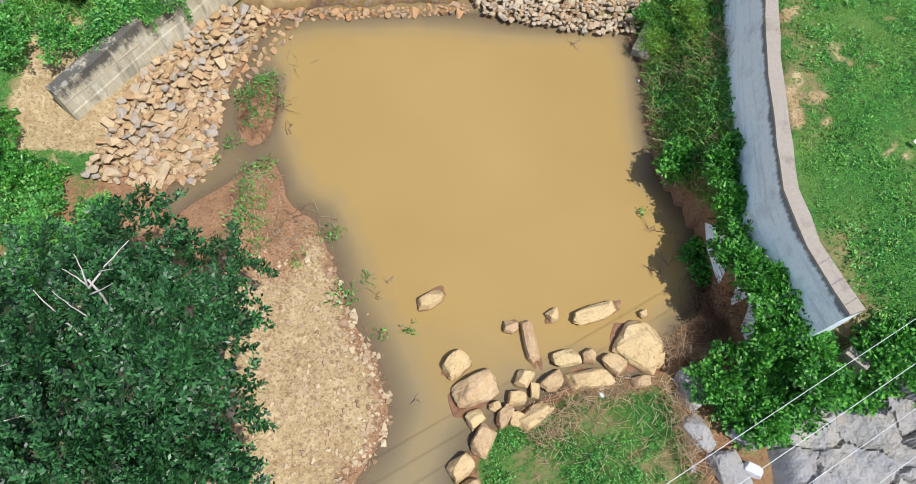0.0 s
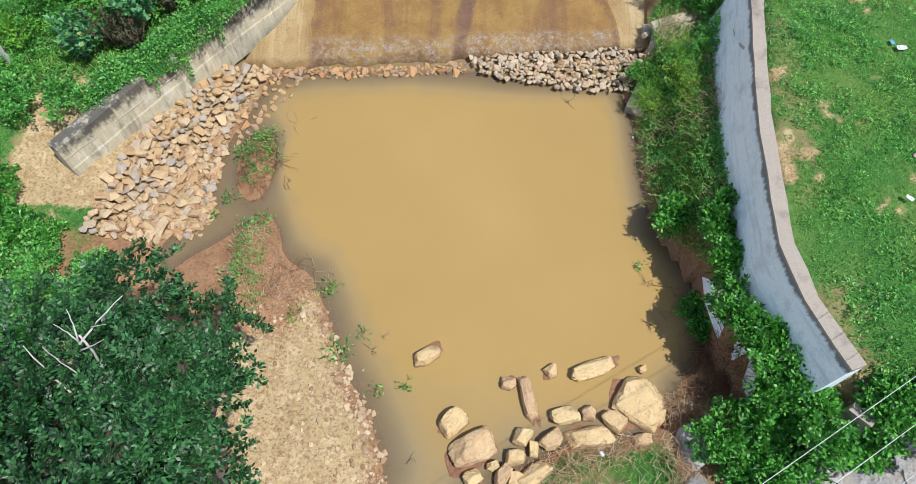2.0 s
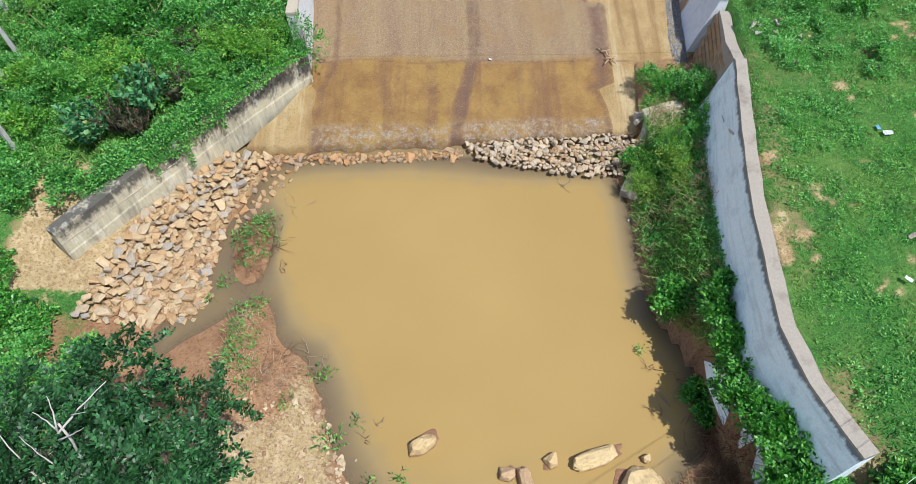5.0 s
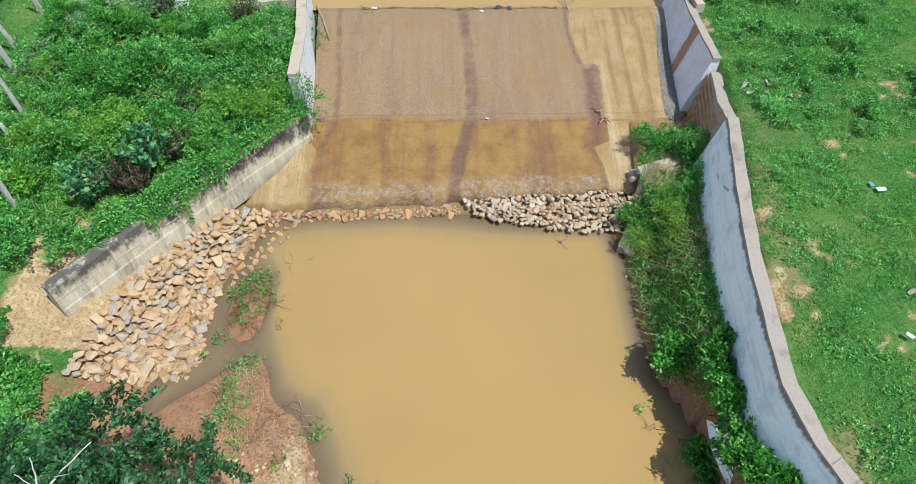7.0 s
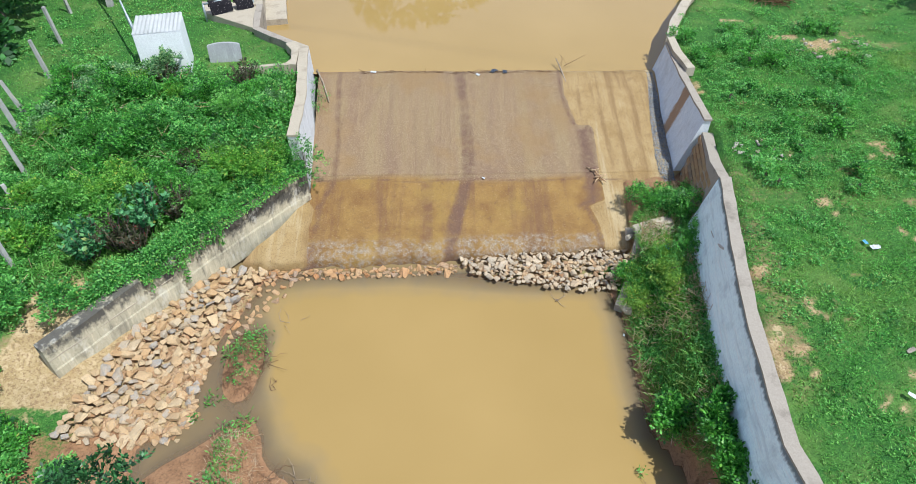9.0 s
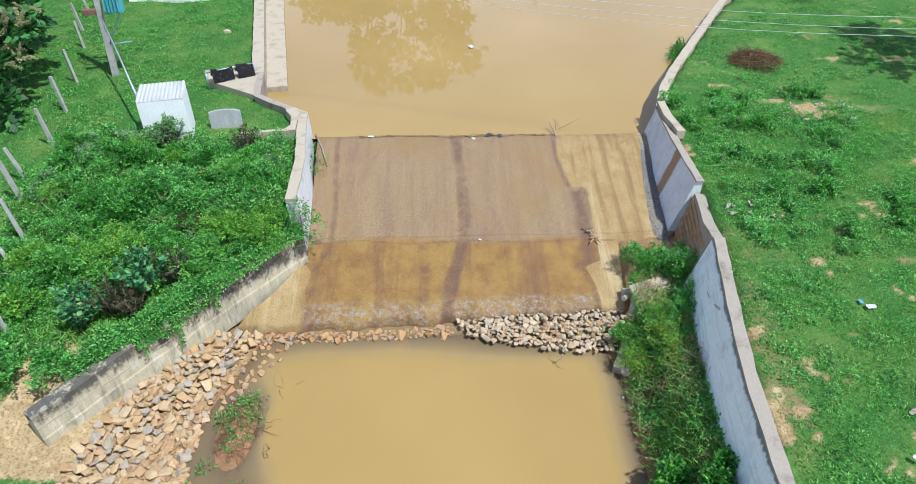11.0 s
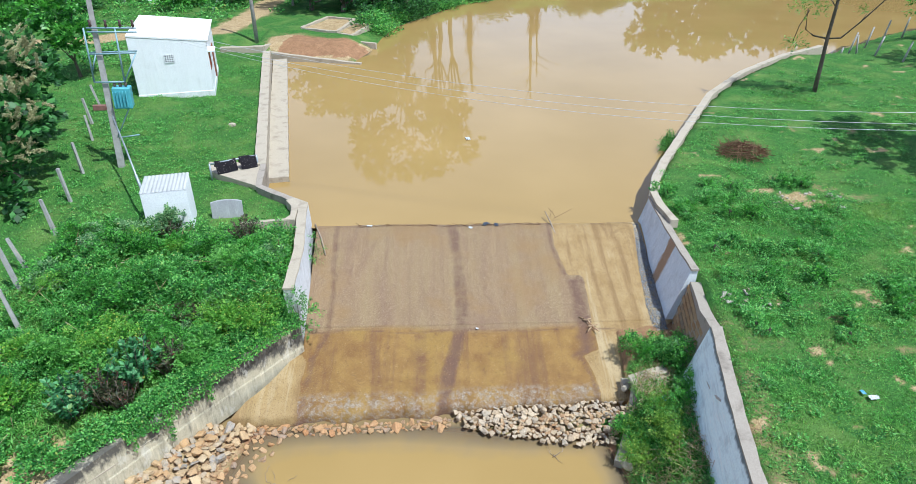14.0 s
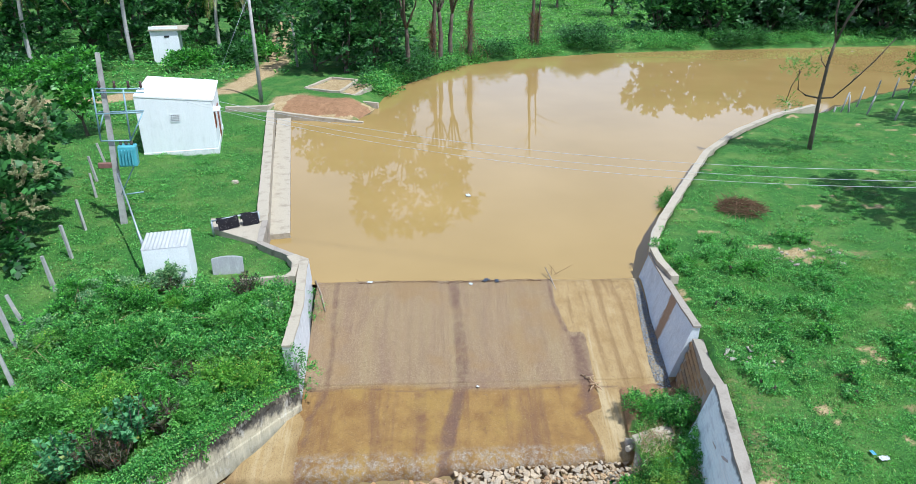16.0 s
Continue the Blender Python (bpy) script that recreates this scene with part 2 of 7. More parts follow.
    c = k.mix(k.ramp(k.calc("ADD", k.attr("wear", 2), k.calc("MULTIPLY", edge, 1.5)), 0.30, 0.74, 0.0, 0.8), c, dark)
    speck = k.noise(23.0, 6.0, 0.85)
    c = k.mix(k.ramp(speck, 0.54, 0.62, 0.0, 0.6), c, (0.085, 0.05, 0.03))
    c = k.mix(k.ramp(speck, 0.43, 0.35, 0.0, 0.45), c, (0.50, 0.40, 0.26))
    k.color(c)
    return k.bump(k.calc("ADD", fine, k.calc("MULTIPLY", mid, 0.6)), 0.7, 0.03).m


def mat_wall(name, base, stain, amount=0.5, streak=True, rough=0.85, band=False, rust=None, mould=None, brushed=False):
    """Old plaster or concrete with rain streaks and dark stains."""
    k = Mat(name, rough, 0.0, 0.25)
    fine = k.noise(22.0, 6.0, 0.7)
    mid = k.noise(1.7, 6.0, 0.65)
    c = k.mix(k.ramp(fine, 0.3, 0.7), tuple(v * 0.86 for v in base), tuple(min(1, v * 1.1) for v in base))
    if streak:
        along = (0.7, 0.7, 9.0) if brushed else (4.0, 4.0, 0.5)
        run = k.noise(1.0, 5.0, 0.65, k.stretch(*along), 0.3)
        c = k.mix(k.ramp(run, 0.5, 0.72, 0.0, amount), c, stain)
        thin = k.noise(1.0, 6.0, 0.75, k.stretch(*((1.3, 1.3, 16.0) if brushed else (9.0, 9.0, 0.9))), 0.3)
        c = k.mix(k.ramp(thin, 0.53, 0.66, 0.0, 0.6), c, tuple(min(0.85, v * 1.4) for v in base))
        c = k.mix(k.ramp(thin, 0.42, 0.32, 0.0, amount), c, stain)
    c = k.mix(k.ramp(mid, 0.52, 0.7, 0.0, amount), c, stain)
    if rust:
        xyz = k.node("ShaderNodeSeparateXYZ")
        k.link(k.co, xyz.inputs[0])
        off = k.calc("ABSOLUTE", k.calc("SUBTRACT", xyz.outputs[1], rust[0]))
        bar = k.calc("ADD", k.ramp(off, rust[1], rust[1] * 0.4), k.calc("MULTIPLY", k.calc("SUBTRACT", k.noise(1.0, 5.0, 0.7, k.stretch(6.0, 6.0, 0.5)), 0.5), 1.6))
        c = k.mix(k.ramp(bar, 0.5, 0.8, 0.0, 0.85), c, (0.30, 0.155, 0.05))
    if mould:
        xyz = k.node("ShaderNodeSeparateXYZ")
        k.link(k.co, xyz.inputs[0])
        damp = k.calc("ADD", k.ramp(xyz.outputs[2], mould - 0.3, mould), k.calc("MULTIPLY", k.calc("SUBTRACT", k.noise(1.0, 6.0, 0.75, k.stretch(3.0, 3.0, 0.6)), 0.5), 1.4))
        c = k.mix(k.ramp(damp, 0.6, 0.85, 0.0, 0.9), c, tuple(v * 0.3 for v in stain))
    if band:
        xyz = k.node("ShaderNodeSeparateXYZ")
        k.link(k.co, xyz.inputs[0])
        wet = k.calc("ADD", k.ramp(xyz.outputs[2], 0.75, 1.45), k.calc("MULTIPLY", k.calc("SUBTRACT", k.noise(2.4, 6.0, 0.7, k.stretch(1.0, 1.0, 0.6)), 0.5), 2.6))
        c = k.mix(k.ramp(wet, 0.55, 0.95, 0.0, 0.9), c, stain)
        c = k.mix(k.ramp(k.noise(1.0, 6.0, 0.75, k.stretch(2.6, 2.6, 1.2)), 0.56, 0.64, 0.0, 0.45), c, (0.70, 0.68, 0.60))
    k.color(c)
    return k.bump(fine, 0.6, 0.02).m


def mat_rock(name, tones, rough=0.85, wet=False):
    k = Mat(name, rough, 0.0, 0.3).local()
    mid = k.noise(2.5, 5.0, 0.6)
    fine = k.noise(16.0, 6.0, 0.7)
    r = k.random()
    c = k.mix(k.ramp(r, 0.0, 0.55), tones[0], tones[1])
    c = k.mix(k.ramp(r, 0.6, 0.95), c, tones[2])
    c = k.mix(k.ramp(mid, 0.42, 0.7, 0.0, 0.6), c, tones[3])
    c = k.mix(k.ramp(fine, 0.54, 0.68, 0.0, 0.45), c, tuple(v * 0.4 for v in tones[0]))
    c = k.mix(k.ramp(k.noise(7.0, 6.0, 0.75, None, 1.2), 0.55, 0.62, 0.0, 0.5), c, tuple(v * 0.5 for v in tones[2]))
    if wet:
        xyz = k.node("ShaderNodeSeparateXYZ")
        k.link(k.node("ShaderNodeNewGeometry").outputs["Position"], xyz.inputs[0])
        tide = k.calc("ADD", xyz.outputs[2], k.calc("MULTIPLY", k.calc("SUBTRACT", mid, 0.5), 0.12))
        c = k.mix(k.ramp(tide, 0.10, 0.03, 0.0, 0.8), c, (0.20, 0.10, 0.055))
    k.color(c)
    return k.bump(k.calc("ADD", mid, k.calc("MULTIPLY", fine, 0.7)), 0.8, 0.06).m


M_GROUND = mat_ground()
M_WATER = mat_water("muddy_water", 0.22)
M_APRON = mat_apron()
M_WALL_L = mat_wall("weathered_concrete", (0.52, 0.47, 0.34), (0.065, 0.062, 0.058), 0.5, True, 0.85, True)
M_WALL_R = mat_wall("pale_blue_plaster", (0.80, 0.93, 1.0), (0.40, 0.47, 0.52), 0.5, mould=3.0, brushed=True)
M_COPE = mat_wall("coping", (0.34, 0.30, 0.25), (0.11, 0.09, 0.07), 0.6, False)
M_PALE = mat_wall("pale_concrete", (0.43, 0.375, 0.29), (0.17, 0.14, 0.105), 0.55, False)
M_PIER = mat_wall("whitewashed_pier", (0.62, 0.63, 0.64), (0.30, 0.28, 0.25), 0.35)
M_PIER_RUST = mat_wall("rust_streaked_pier", (0.66, 0.70, 0.74), (0.36, 0.35, 0.34), 0.3, True, 0.85, False, (19.25, 0.42))
M_WHITE = mat_wall("whitewash", (0.80, 0.82, 0.83), (0.55, 0.56, 0.55), 0.22)
M_STONE = mat_rock("rubble_stone", ((0.50, 0.30, 0.14), (0.62, 0.47, 0.28), (0.40, 0.375, 0.34), (0.58, 0.40, 0.22)))
M_BOULDER = mat_rock("boulder", ((0.60, 0.45, 0.23), (0.56, 0.40, 0.20), (0.44, 0.29, 0.17), (0.68, 0.54, 0.32)), 0.85, True)
M_LEDGE = mat_rock("grey_rock", ((0.33, 0.335, 0.35), (0.37, 0.36, 0.35), (0.29, 0.295, 0.31), (0.42, 0.36, 0.28)))
M_BARK = mat_plain("bark", (0.13, 0.105, 0.08), 0.9, 0, 0.4, 5)
M_TWIG = mat_plain("dead_wood", (0.34, 0.27, 0.20), 0.9, 0, 0.35, 8)
M_GALV = mat_plain("galvanised_steel", (0.42, 0.47, 0.50), 0.5, 0.6, 0.15, 5)
M_POLE = mat_plain("grey_post_concrete", (0.40, 0.39, 0.37), 0.85, 0, 0.25, 5)
M_LEAF_TREE = mat_leaf("glossy_leaf", (0.003, 0.018, 0.007), (0.062, 0.205, 0.062), None, 0.40, 0.5)
M_LEAF_BUSH = mat_leaf("bush_leaf", (0.012, 0.085, 0.014), (0.14, 0.45, 0.065), (0.20, 0.46, 0.07))
M_LEAF_WEED = mat_leaf("weed_leaf", (0.022, 0.125, 0.022), (0.19, 0.54, 0.11), (0.36, 0.46, 0.11), 0.5)
M_LEAF_FAR = mat_leaf("far_leaf", (0.008, 0.045, 0.012), (0.075, 0.24, 0.055), None, 0.5)
M_GRASS = mat_leaf("grass_blade", (0.010, 0.080, 0.012), (0.17, 0.54, 0.10), (0.36, 0.40, 0.14), 0.55, 0.3, 0.02, (0.27, 0.46, 0.10))

# ---- mesh helpers ----


def rng(seed):
    return np.random.default_rng(seed)


def poly_mesh(name, verts, faces, mat, smooth=False):
    me = bpy.data.meshes.new(name)
    me.from_pydata([tuple(v) for v in verts], [], [tuple(f) for f in faces])
    me.materials.append(mat)
    if smooth:
        me.polygons.foreach_set("use_smooth", [True] * len(me.polygons))
    me.update()
    return me


def quads_mesh(name, corners, mat):
    """A mesh of loose quads from an array (n, 4, 3)."""
    n = len(corners)
    me = bpy.data.meshes.new(name)
    me.vertices.add(4 * n)
    me.vertices.foreach_set("co", np.ascontiguousarray(corners, dtype=np.float32).ravel())
    me.loops.add(4 * n)
    me.loops.foreach_set("vertex_index", np.arange(4 * n, dtype=np.int32))
    me.polygons.add(n)
    me.polygons.foreach_set("loop_start", np.arange(0, 4 * n, 4, dtype=np.int32))
    me.polygons.foreach_set("loop_total", np.full(n, 4, dtype=np.int32))
    me.materials.append(mat)
    me.update(calc_edges=True)
    return me


def from_bm(name, bm, mat):
    me = bpy.data.meshes.new(name)
    bm.to_mesh(me)
    bm.free()
    me.materials.append(mat)
    return me


def part(name, me, parent, label=""):
    ob = new(name, me)
    ob.parent = parent
    return tagged(ob, label)


def box_bm(size, at=(0, 0, 0), turn=0.0, bevel=0.02, bm=None):
    """A bevelled box standing on at."""
    bm = bm or bmesh.new()
    m = Matrix.Translation(Vector(at) + Vector((0, 0, size[2] / 2))) @ Matrix.Rotation(radians(turn), 4, "Z")
    made = bmesh.ops.create_cube(bm, size=1.0, matrix=m @ Matrix.Diagonal((*size, 1)))
    if bevel:
        edges = {e for v in made["verts"] for e in v.link_edges}
        bmesh.ops.bevel(bm, geom=list(edges), offset=bevel, segments=1, affect="EDGES")
    return bm


def tube(name, pts, radii, mat, sides=7):
    """A tapered tube along points."""
    pts = [Vector(p) for p in pts]
    verts, faces = [], []
    for i, p in enumerate(pts):
        d = (pts[min(i + 1, len(pts) - 1)] - pts[max(i - 1, 0)]).normalized()
        a = d.orthogonal().normalized() if abs(d.z) < 0.95 else Vector((1, 0, 0)).cross(d).normalized()
        b = d.cross(a)
        r = float(radii[i] if hasattr(radii, "__len__") else radii)
        for s in range(sides):
            w = 2 * math.pi * s / sides
            verts.append(p + r * (math.cos(w) * a + math.sin(w) * b))
    for i in range(len(pts) - 1):
        for s in range(sides):
            t = (s + 1) % sides
            faces.append((i * sides + s, i * sides + t, (i + 1) * sides + t, (i + 1) * sides + s))
    faces.append(tuple(range(sides))[::-1])
    faces.append(tuple(range((len(pts) - 1) * sides, len(pts) * sides)))
    return poly_mesh(name, verts, faces, mat, True)


def join_meshes(name, meshes, mat):
    verts, faces = [], []
    for me in meshes:
        n = len(verts)
        verts += [v.co.copy() for v in me.vertices]
        faces += [tuple(n + i for i in p.vertices) for p in me.polygons]
        bpy.data.meshes.remove(me)
    return poly_mesh(name, verts, faces, mat, True)


def leaf_quads(centers, out, length, width, g, droop=0.3, spread=0.7):
    """Diamond-shaped leaves at centers that point roughly along out."""
    n = len(centers)
    d = out + spread * g.normal(size=(n, 3))
    d[:, 2] -= droop
    d /= np.linalg.norm(d, axis=1, keepdims=True)
    up = np.array([0, 0, 1.0]) + 0.6 * g.normal(size=(n, 3))
    s = np.cross(d, up)
    s /= np.linalg.norm(s, axis=1, keepdims=True) + 1e-9
    ln = (length * g.uniform(0.6, 1.3, n))[:, None]
    wd = ln * width
    base = centers
    mid = base + d * ln * 0.5
    return np.stack([base, mid + s * wd * 0.5, base + d * ln, mid - s * wd * 0.5], 1)


def seg_distance(x, y, pts, closed=False):
    """Least distance of grid points from a polyline."""
    best = np.full(np.shape(x), 1e9)
    ring = list(pts) + ([pts[0]] if closed else [])
    for (ax, ay), (bx, by) in zip(ring, ring[1:]):
        dx, dy = bx - ax, by - ay
        t = np.clip(((x - ax) * dx + (y - ay) * dy) / (dx * dx + dy * dy + 1e-12), 0, 1)
        best = np.minimum(best, np.hypot(x - ax - t * dx, y - ay - t * dy))
    return best


def inside(x, y, pts):
    hit = np.zeros(np.shape(x), bool)
    for (ax, ay), (bx, by) in zip(pts, list(pts[1:]) + [pts[0]]):
        cross = (ay > y) != (by > y)
        with np.errstate(divide="ignore", invalid="ignore"):
            hit ^= cross & (x < (bx - ax) * (y - ay) / (by - ay + 1e-15) + ax)
    return hit


def wave(x, y, scale, seed=0.0):
    """Soft uneven height made of a few sines, about -1 to 1."""
    a = np.sin(x * scale + seed) * np.cos(y * scale * 1.13 + 1.7 * seed)
    b = np.sin((x + y) * scale * 2.1 + 3 + seed) * np.cos((x - y) * scale * 1.9 + seed)
    c = np.sin(x * scale * 4.3 + 1 + seed) * np.sin(y * scale * 4.7 + 2 * seed)
    return 0.55 * a + 0.3 * b + 0.15 * c


def smooth(a, b, v):
    t = np.clip((v - a) / (b - a), 0, 1)
    return t * t * (3 - 2 * t)


# ---- the plan ----
POND_LEFT = [(-5.2, 13.6), (-5.6, 12.4), (-6.0, 11.4), (-6.2, 10.3), (-6.2, 9.2), (-6.5, 8.6), (-7.1, 8.3), (-7.0, 7.2), (-6.3, 7.9),
             (-5.4, 8.5), (-4.7, 8.8), (-4.3, 7.9), (-3.4, 7.3), (-2.9, 6.2), (-2.5, 5.0), (-2.0, 4.2), (-1.7, 3.5), (-1.5, 2.8),
             (-1.7, 2.1), (-2.2, 1.3), (-2.8, 0.2), (-3.5, -3.0), (-3.0, -12.0)]
POND_RIGHT = [(1.0, -12.0), (-0.2, -3.0), (-0.3, 0.6), (0.2, 2.1), (1.4, 2.9), (2.7, 3.4), (3.7, 3.4), (4.6, 3.8), (4.8, 4.5),
              (5.4, 4.9), (5.65, 5.4), (5.7, 6.2), (5.62, 7.1), (5.3, 7.9), (4.95, 8.5), (4.9, 10.3), (5.0, 12.0), (4.7, 13.4), (4.0, 13.4), (2.3, 13.5),
              (0.6, 13.8), (-1.2, 14.0), (-3.9, 13.9)]
POND = POND_LEFT + POND_RIGHT
WALL_L = [(-9.42, 9.9), (-7.9, 11.95), (-6.3, 14.1), (-4.15, 16.35)]
WALL_R = [(7.6, 14.5), (7.0, 11.7), (6.6, 9.65), (6.38, 7.9), (6.2, 6.3), (6.35, 5.1), (6.65, 4.2), (6.8, 3.75)]
SHORE_R = [(8.15, 22.6), (8.8, 24.5), (9.7, 26.3), (11.8, 30.0), (15.1, 35.7), (18.6, 40.0), (23.0, 44.0), (27.0, 46.6)]
QUAY_L = [(-5.4, 23.0), (-6.2, 23.62), (-6.95, 24.25), (-7.25, 26.4), (-11.3, 46.0)]
LEFT_LAND = [(-9.72, 10.1), (-8.15, 12.15), (-6.5, 14.3), (-4.5, 16.5), (-4.55, 16.9), (-4.65, 19.2), (-5.05, 22.4), (-5.6, 23.1), (-7.1, 24.4), (-7.3, 26.5), (-11.5, 46.0), (-11.7, 46.9), (-8.4, 46.6), (-5.5, 46.1), (-4.5, 49.5), (-4.0, 53.6),
             (-3.2, 57.3), (2.7, 67.6), (10.1, 72.0), (20.0, 75.0), (33.0, 76.9), (58.0, 79.8), (120.0, 84.0), (900.0, 90.0), (900.0, 1500.0),
             (-900.0, 1500.0), (-900.0, 4.0), (-30.0, 6.5), (-13.0, 8.0)]
RIGHT_LAND = [(8.3, 17.2), (7.9, 14.4), (7.25, 11.7), (6.85, 9.65), (6.63, 7.9), (6.45, 6.4), (6.6, 5.2), (6.9, 4.3), (7.3, 3.4), (9.0, 2.6), (14.0, 1.0), (40.0, -4.0),
              (900.0, -20.0), (900.0, 75.0), (120.0, 74.0), (60.0, 66.0), (43.0, 58.0), (37.9, 55.2), (31.2, 50.5), (27.0, 46.9), (23.1, 43.7), (18.8, 39.7), (15.3, 35.5), (12.0, 29.8),
              (9.95, 26.2), (9.05, 24.4), (8.4, 22.6)]
PLOT_A = [(-10.3, 53.0), (-8.9, 57.0), (-6.8, 56.1), (-7.6, 51.8)]
PLOT_B = [(-7.4, 51.9), (-6.6, 55.0), (-5.3, 54.9), (-6.4, 51.2)]
WATER_LOW, WATER_HIGH = 0.0, 2.0


def height(x, y):
    """The ground's height over the plan."""
    x, y = np.asarray(x, float), np.asarray(y, float)
    pond_d = seg_distance(x, y, POND, True)
    in_pond = inside(x, y, POND)
    right = smooth(0.5, 4.0, x)
    steep = right * smooth(6.0, 7.8, y)
    slope = 0.17 + 0.08 * right + 0.37 * steep
    top = 0.48 + 0.17 * right + 0.6 * steep
    bank = np.minimum(pond_d * slope, top) + 0.05 * wave(x, y, 1.7) * smooth(0, 0.8, pond_d)
    bed = -np.minimum(pond_d * (0.32 + 0.12 * right), 1.2)
    low = np.where(in_pond, bed, bank)
    isle = 0.32 * np.exp(-(((x + 5.15) / 0.42) ** 2 + ((y - 10.6) / 0.95) ** 2)) + 0.3 * np.exp(-(((x + 4.8) / 0.4) ** 2 + ((y - 8.0) / 0.7) ** 2))
    shoal = smooth(-3.9, -4.9, x) * smooth(12.6, 11.4, y) * smooth(6.5, 7.5, y)
    low = np.where(in_pond, np.maximum(low, low * (1 - shoal) - 0.09 * shoal), low) + isle * 1.2
    # the bank climbs to the foot of the right wall
    foot = np.interp(y, [3.5, 4.5, 5.4, 6.5, 7.3, 8.0, 9.5, 11.5, 13.9, 15.0], [1.0, 1.45, 1.5, 1.45, 1.5, 1.6, 1.63, 1.45, 1.15, 1.0])
    wall_x = np.interp(y, [3.75, 4.2, 5.1, 6.3, 7.9, 9.65, 11.7, 14.5], [6.8, 6.65, 6.35, 6.2, 6.38, 6.6, 7.0, 7.6])
    climb = smooth(np.interp(y, [6.0, 8.0], [0.8, 1.5]), np.interp(y, [6.0, 8.0], [0.3, 0.4]), wall_x - x) * smooth(3.4, 4.6, y) * (y < 14.6) * (x > 4.2)
    low = np.where(in_pond, low, low + climb * np.maximum(foot - low, 0))
    spill = (x > -6.4) & (x < 8.3) & (y > 13.9) & (y < 22.6)
    low = np.where(spill & ~((x > 5.7) & (y < 17.0)), np.minimum(low, -0.15), low)
    low = np.where((x > 5.7) & (x < 8.3) & (y > 13.2) & (y < 17.4), 1.0 + 0.1 * wave(x, y, 2.0), low)
    low = np.where(y >= 22.6, 0.9, low)
    # left terrace, and the far shore
    dl = seg_distance(x, y, LEFT_LAND, True)
    tl = np.interp(y, [9, 12, 16, 17], [1.35, 1.5, 1.75, 2.0]) + 0.85 * smooth(0.3, 7, dl) + 0.1 * wave(x, y, 0.8, 2.0)
    tl = np.where((y > 16.5) & (y < 47), np.maximum(tl, 2.6 + 0.1 * wave(x, y, 0.7)), tl)
    shore = 1.85 + np.minimum(dl * np.where((y < 57) & (x < -4), 0.5, 0.35), 1.0) + 0.12 * wave(x, y, 0.5, 1.0) * smooth(0, 3, dl)
    tl = np.where(((y > 47.0) & (x > -13.0)) | ((y > 45.9) & (x > -11.55)), shore, tl)
    open_d = seg_distance(x, y, [(-9.72, 10.1), (-13.0, 8.0), (-30.0, 6.5), (-900.0, 4.0)])
    tl = np.where(y < 30, np.minimum(tl, 0.5 + 0.5 * open_d), tl)
    tl = tl + smooth(85, 200, y) * 4 + smooth(300, 1200, y) * 25
    # right terrace
    dr = seg_distance(x, y, RIGHT_LAND, True)
    tr = 2.86 + 0.14 * wave(x, y, 0.45, 4.0) + smooth(3, 14, dr) * 0.15
    tr = np.where(y > 45, 1.9 + np.minimum(dr * 0.3, 1.1) + 0.1 * wave(x, y, 0.6), tr)
    open_r = seg_distance(x, y, [(7.3, 3.4), (9.0, 2.6), (14.0, 1.0), (40.0, -4.0), (900.0, -20.0)])
    tr = np.where(y < 8, np.minimum(tr, 1.3 + 0.9 * open_r), tr)
    return np.where(inside(x, y, LEFT_LAND), tl, np.where(inside(x, y, RIGHT_LAND), tr, low))


def h1(x, y):
    return float(height(np.array([x]), np.array([y]))[0])


def ticks(lo, hi, step, far_lo, far_hi, growth=1.22):
    core = list(np.arange(lo, hi + 1e-6, step))
    for end, sign in ((far_lo, -1), (far_hi, 1)):
        d, v = step, core[0] if sign < 0 else core[-1]
        while (v - end) * sign < 0:
            d *= growth
            v += sign * d
            core = [v] + core if sign < 0 else core + [v]
    return np.array(core)


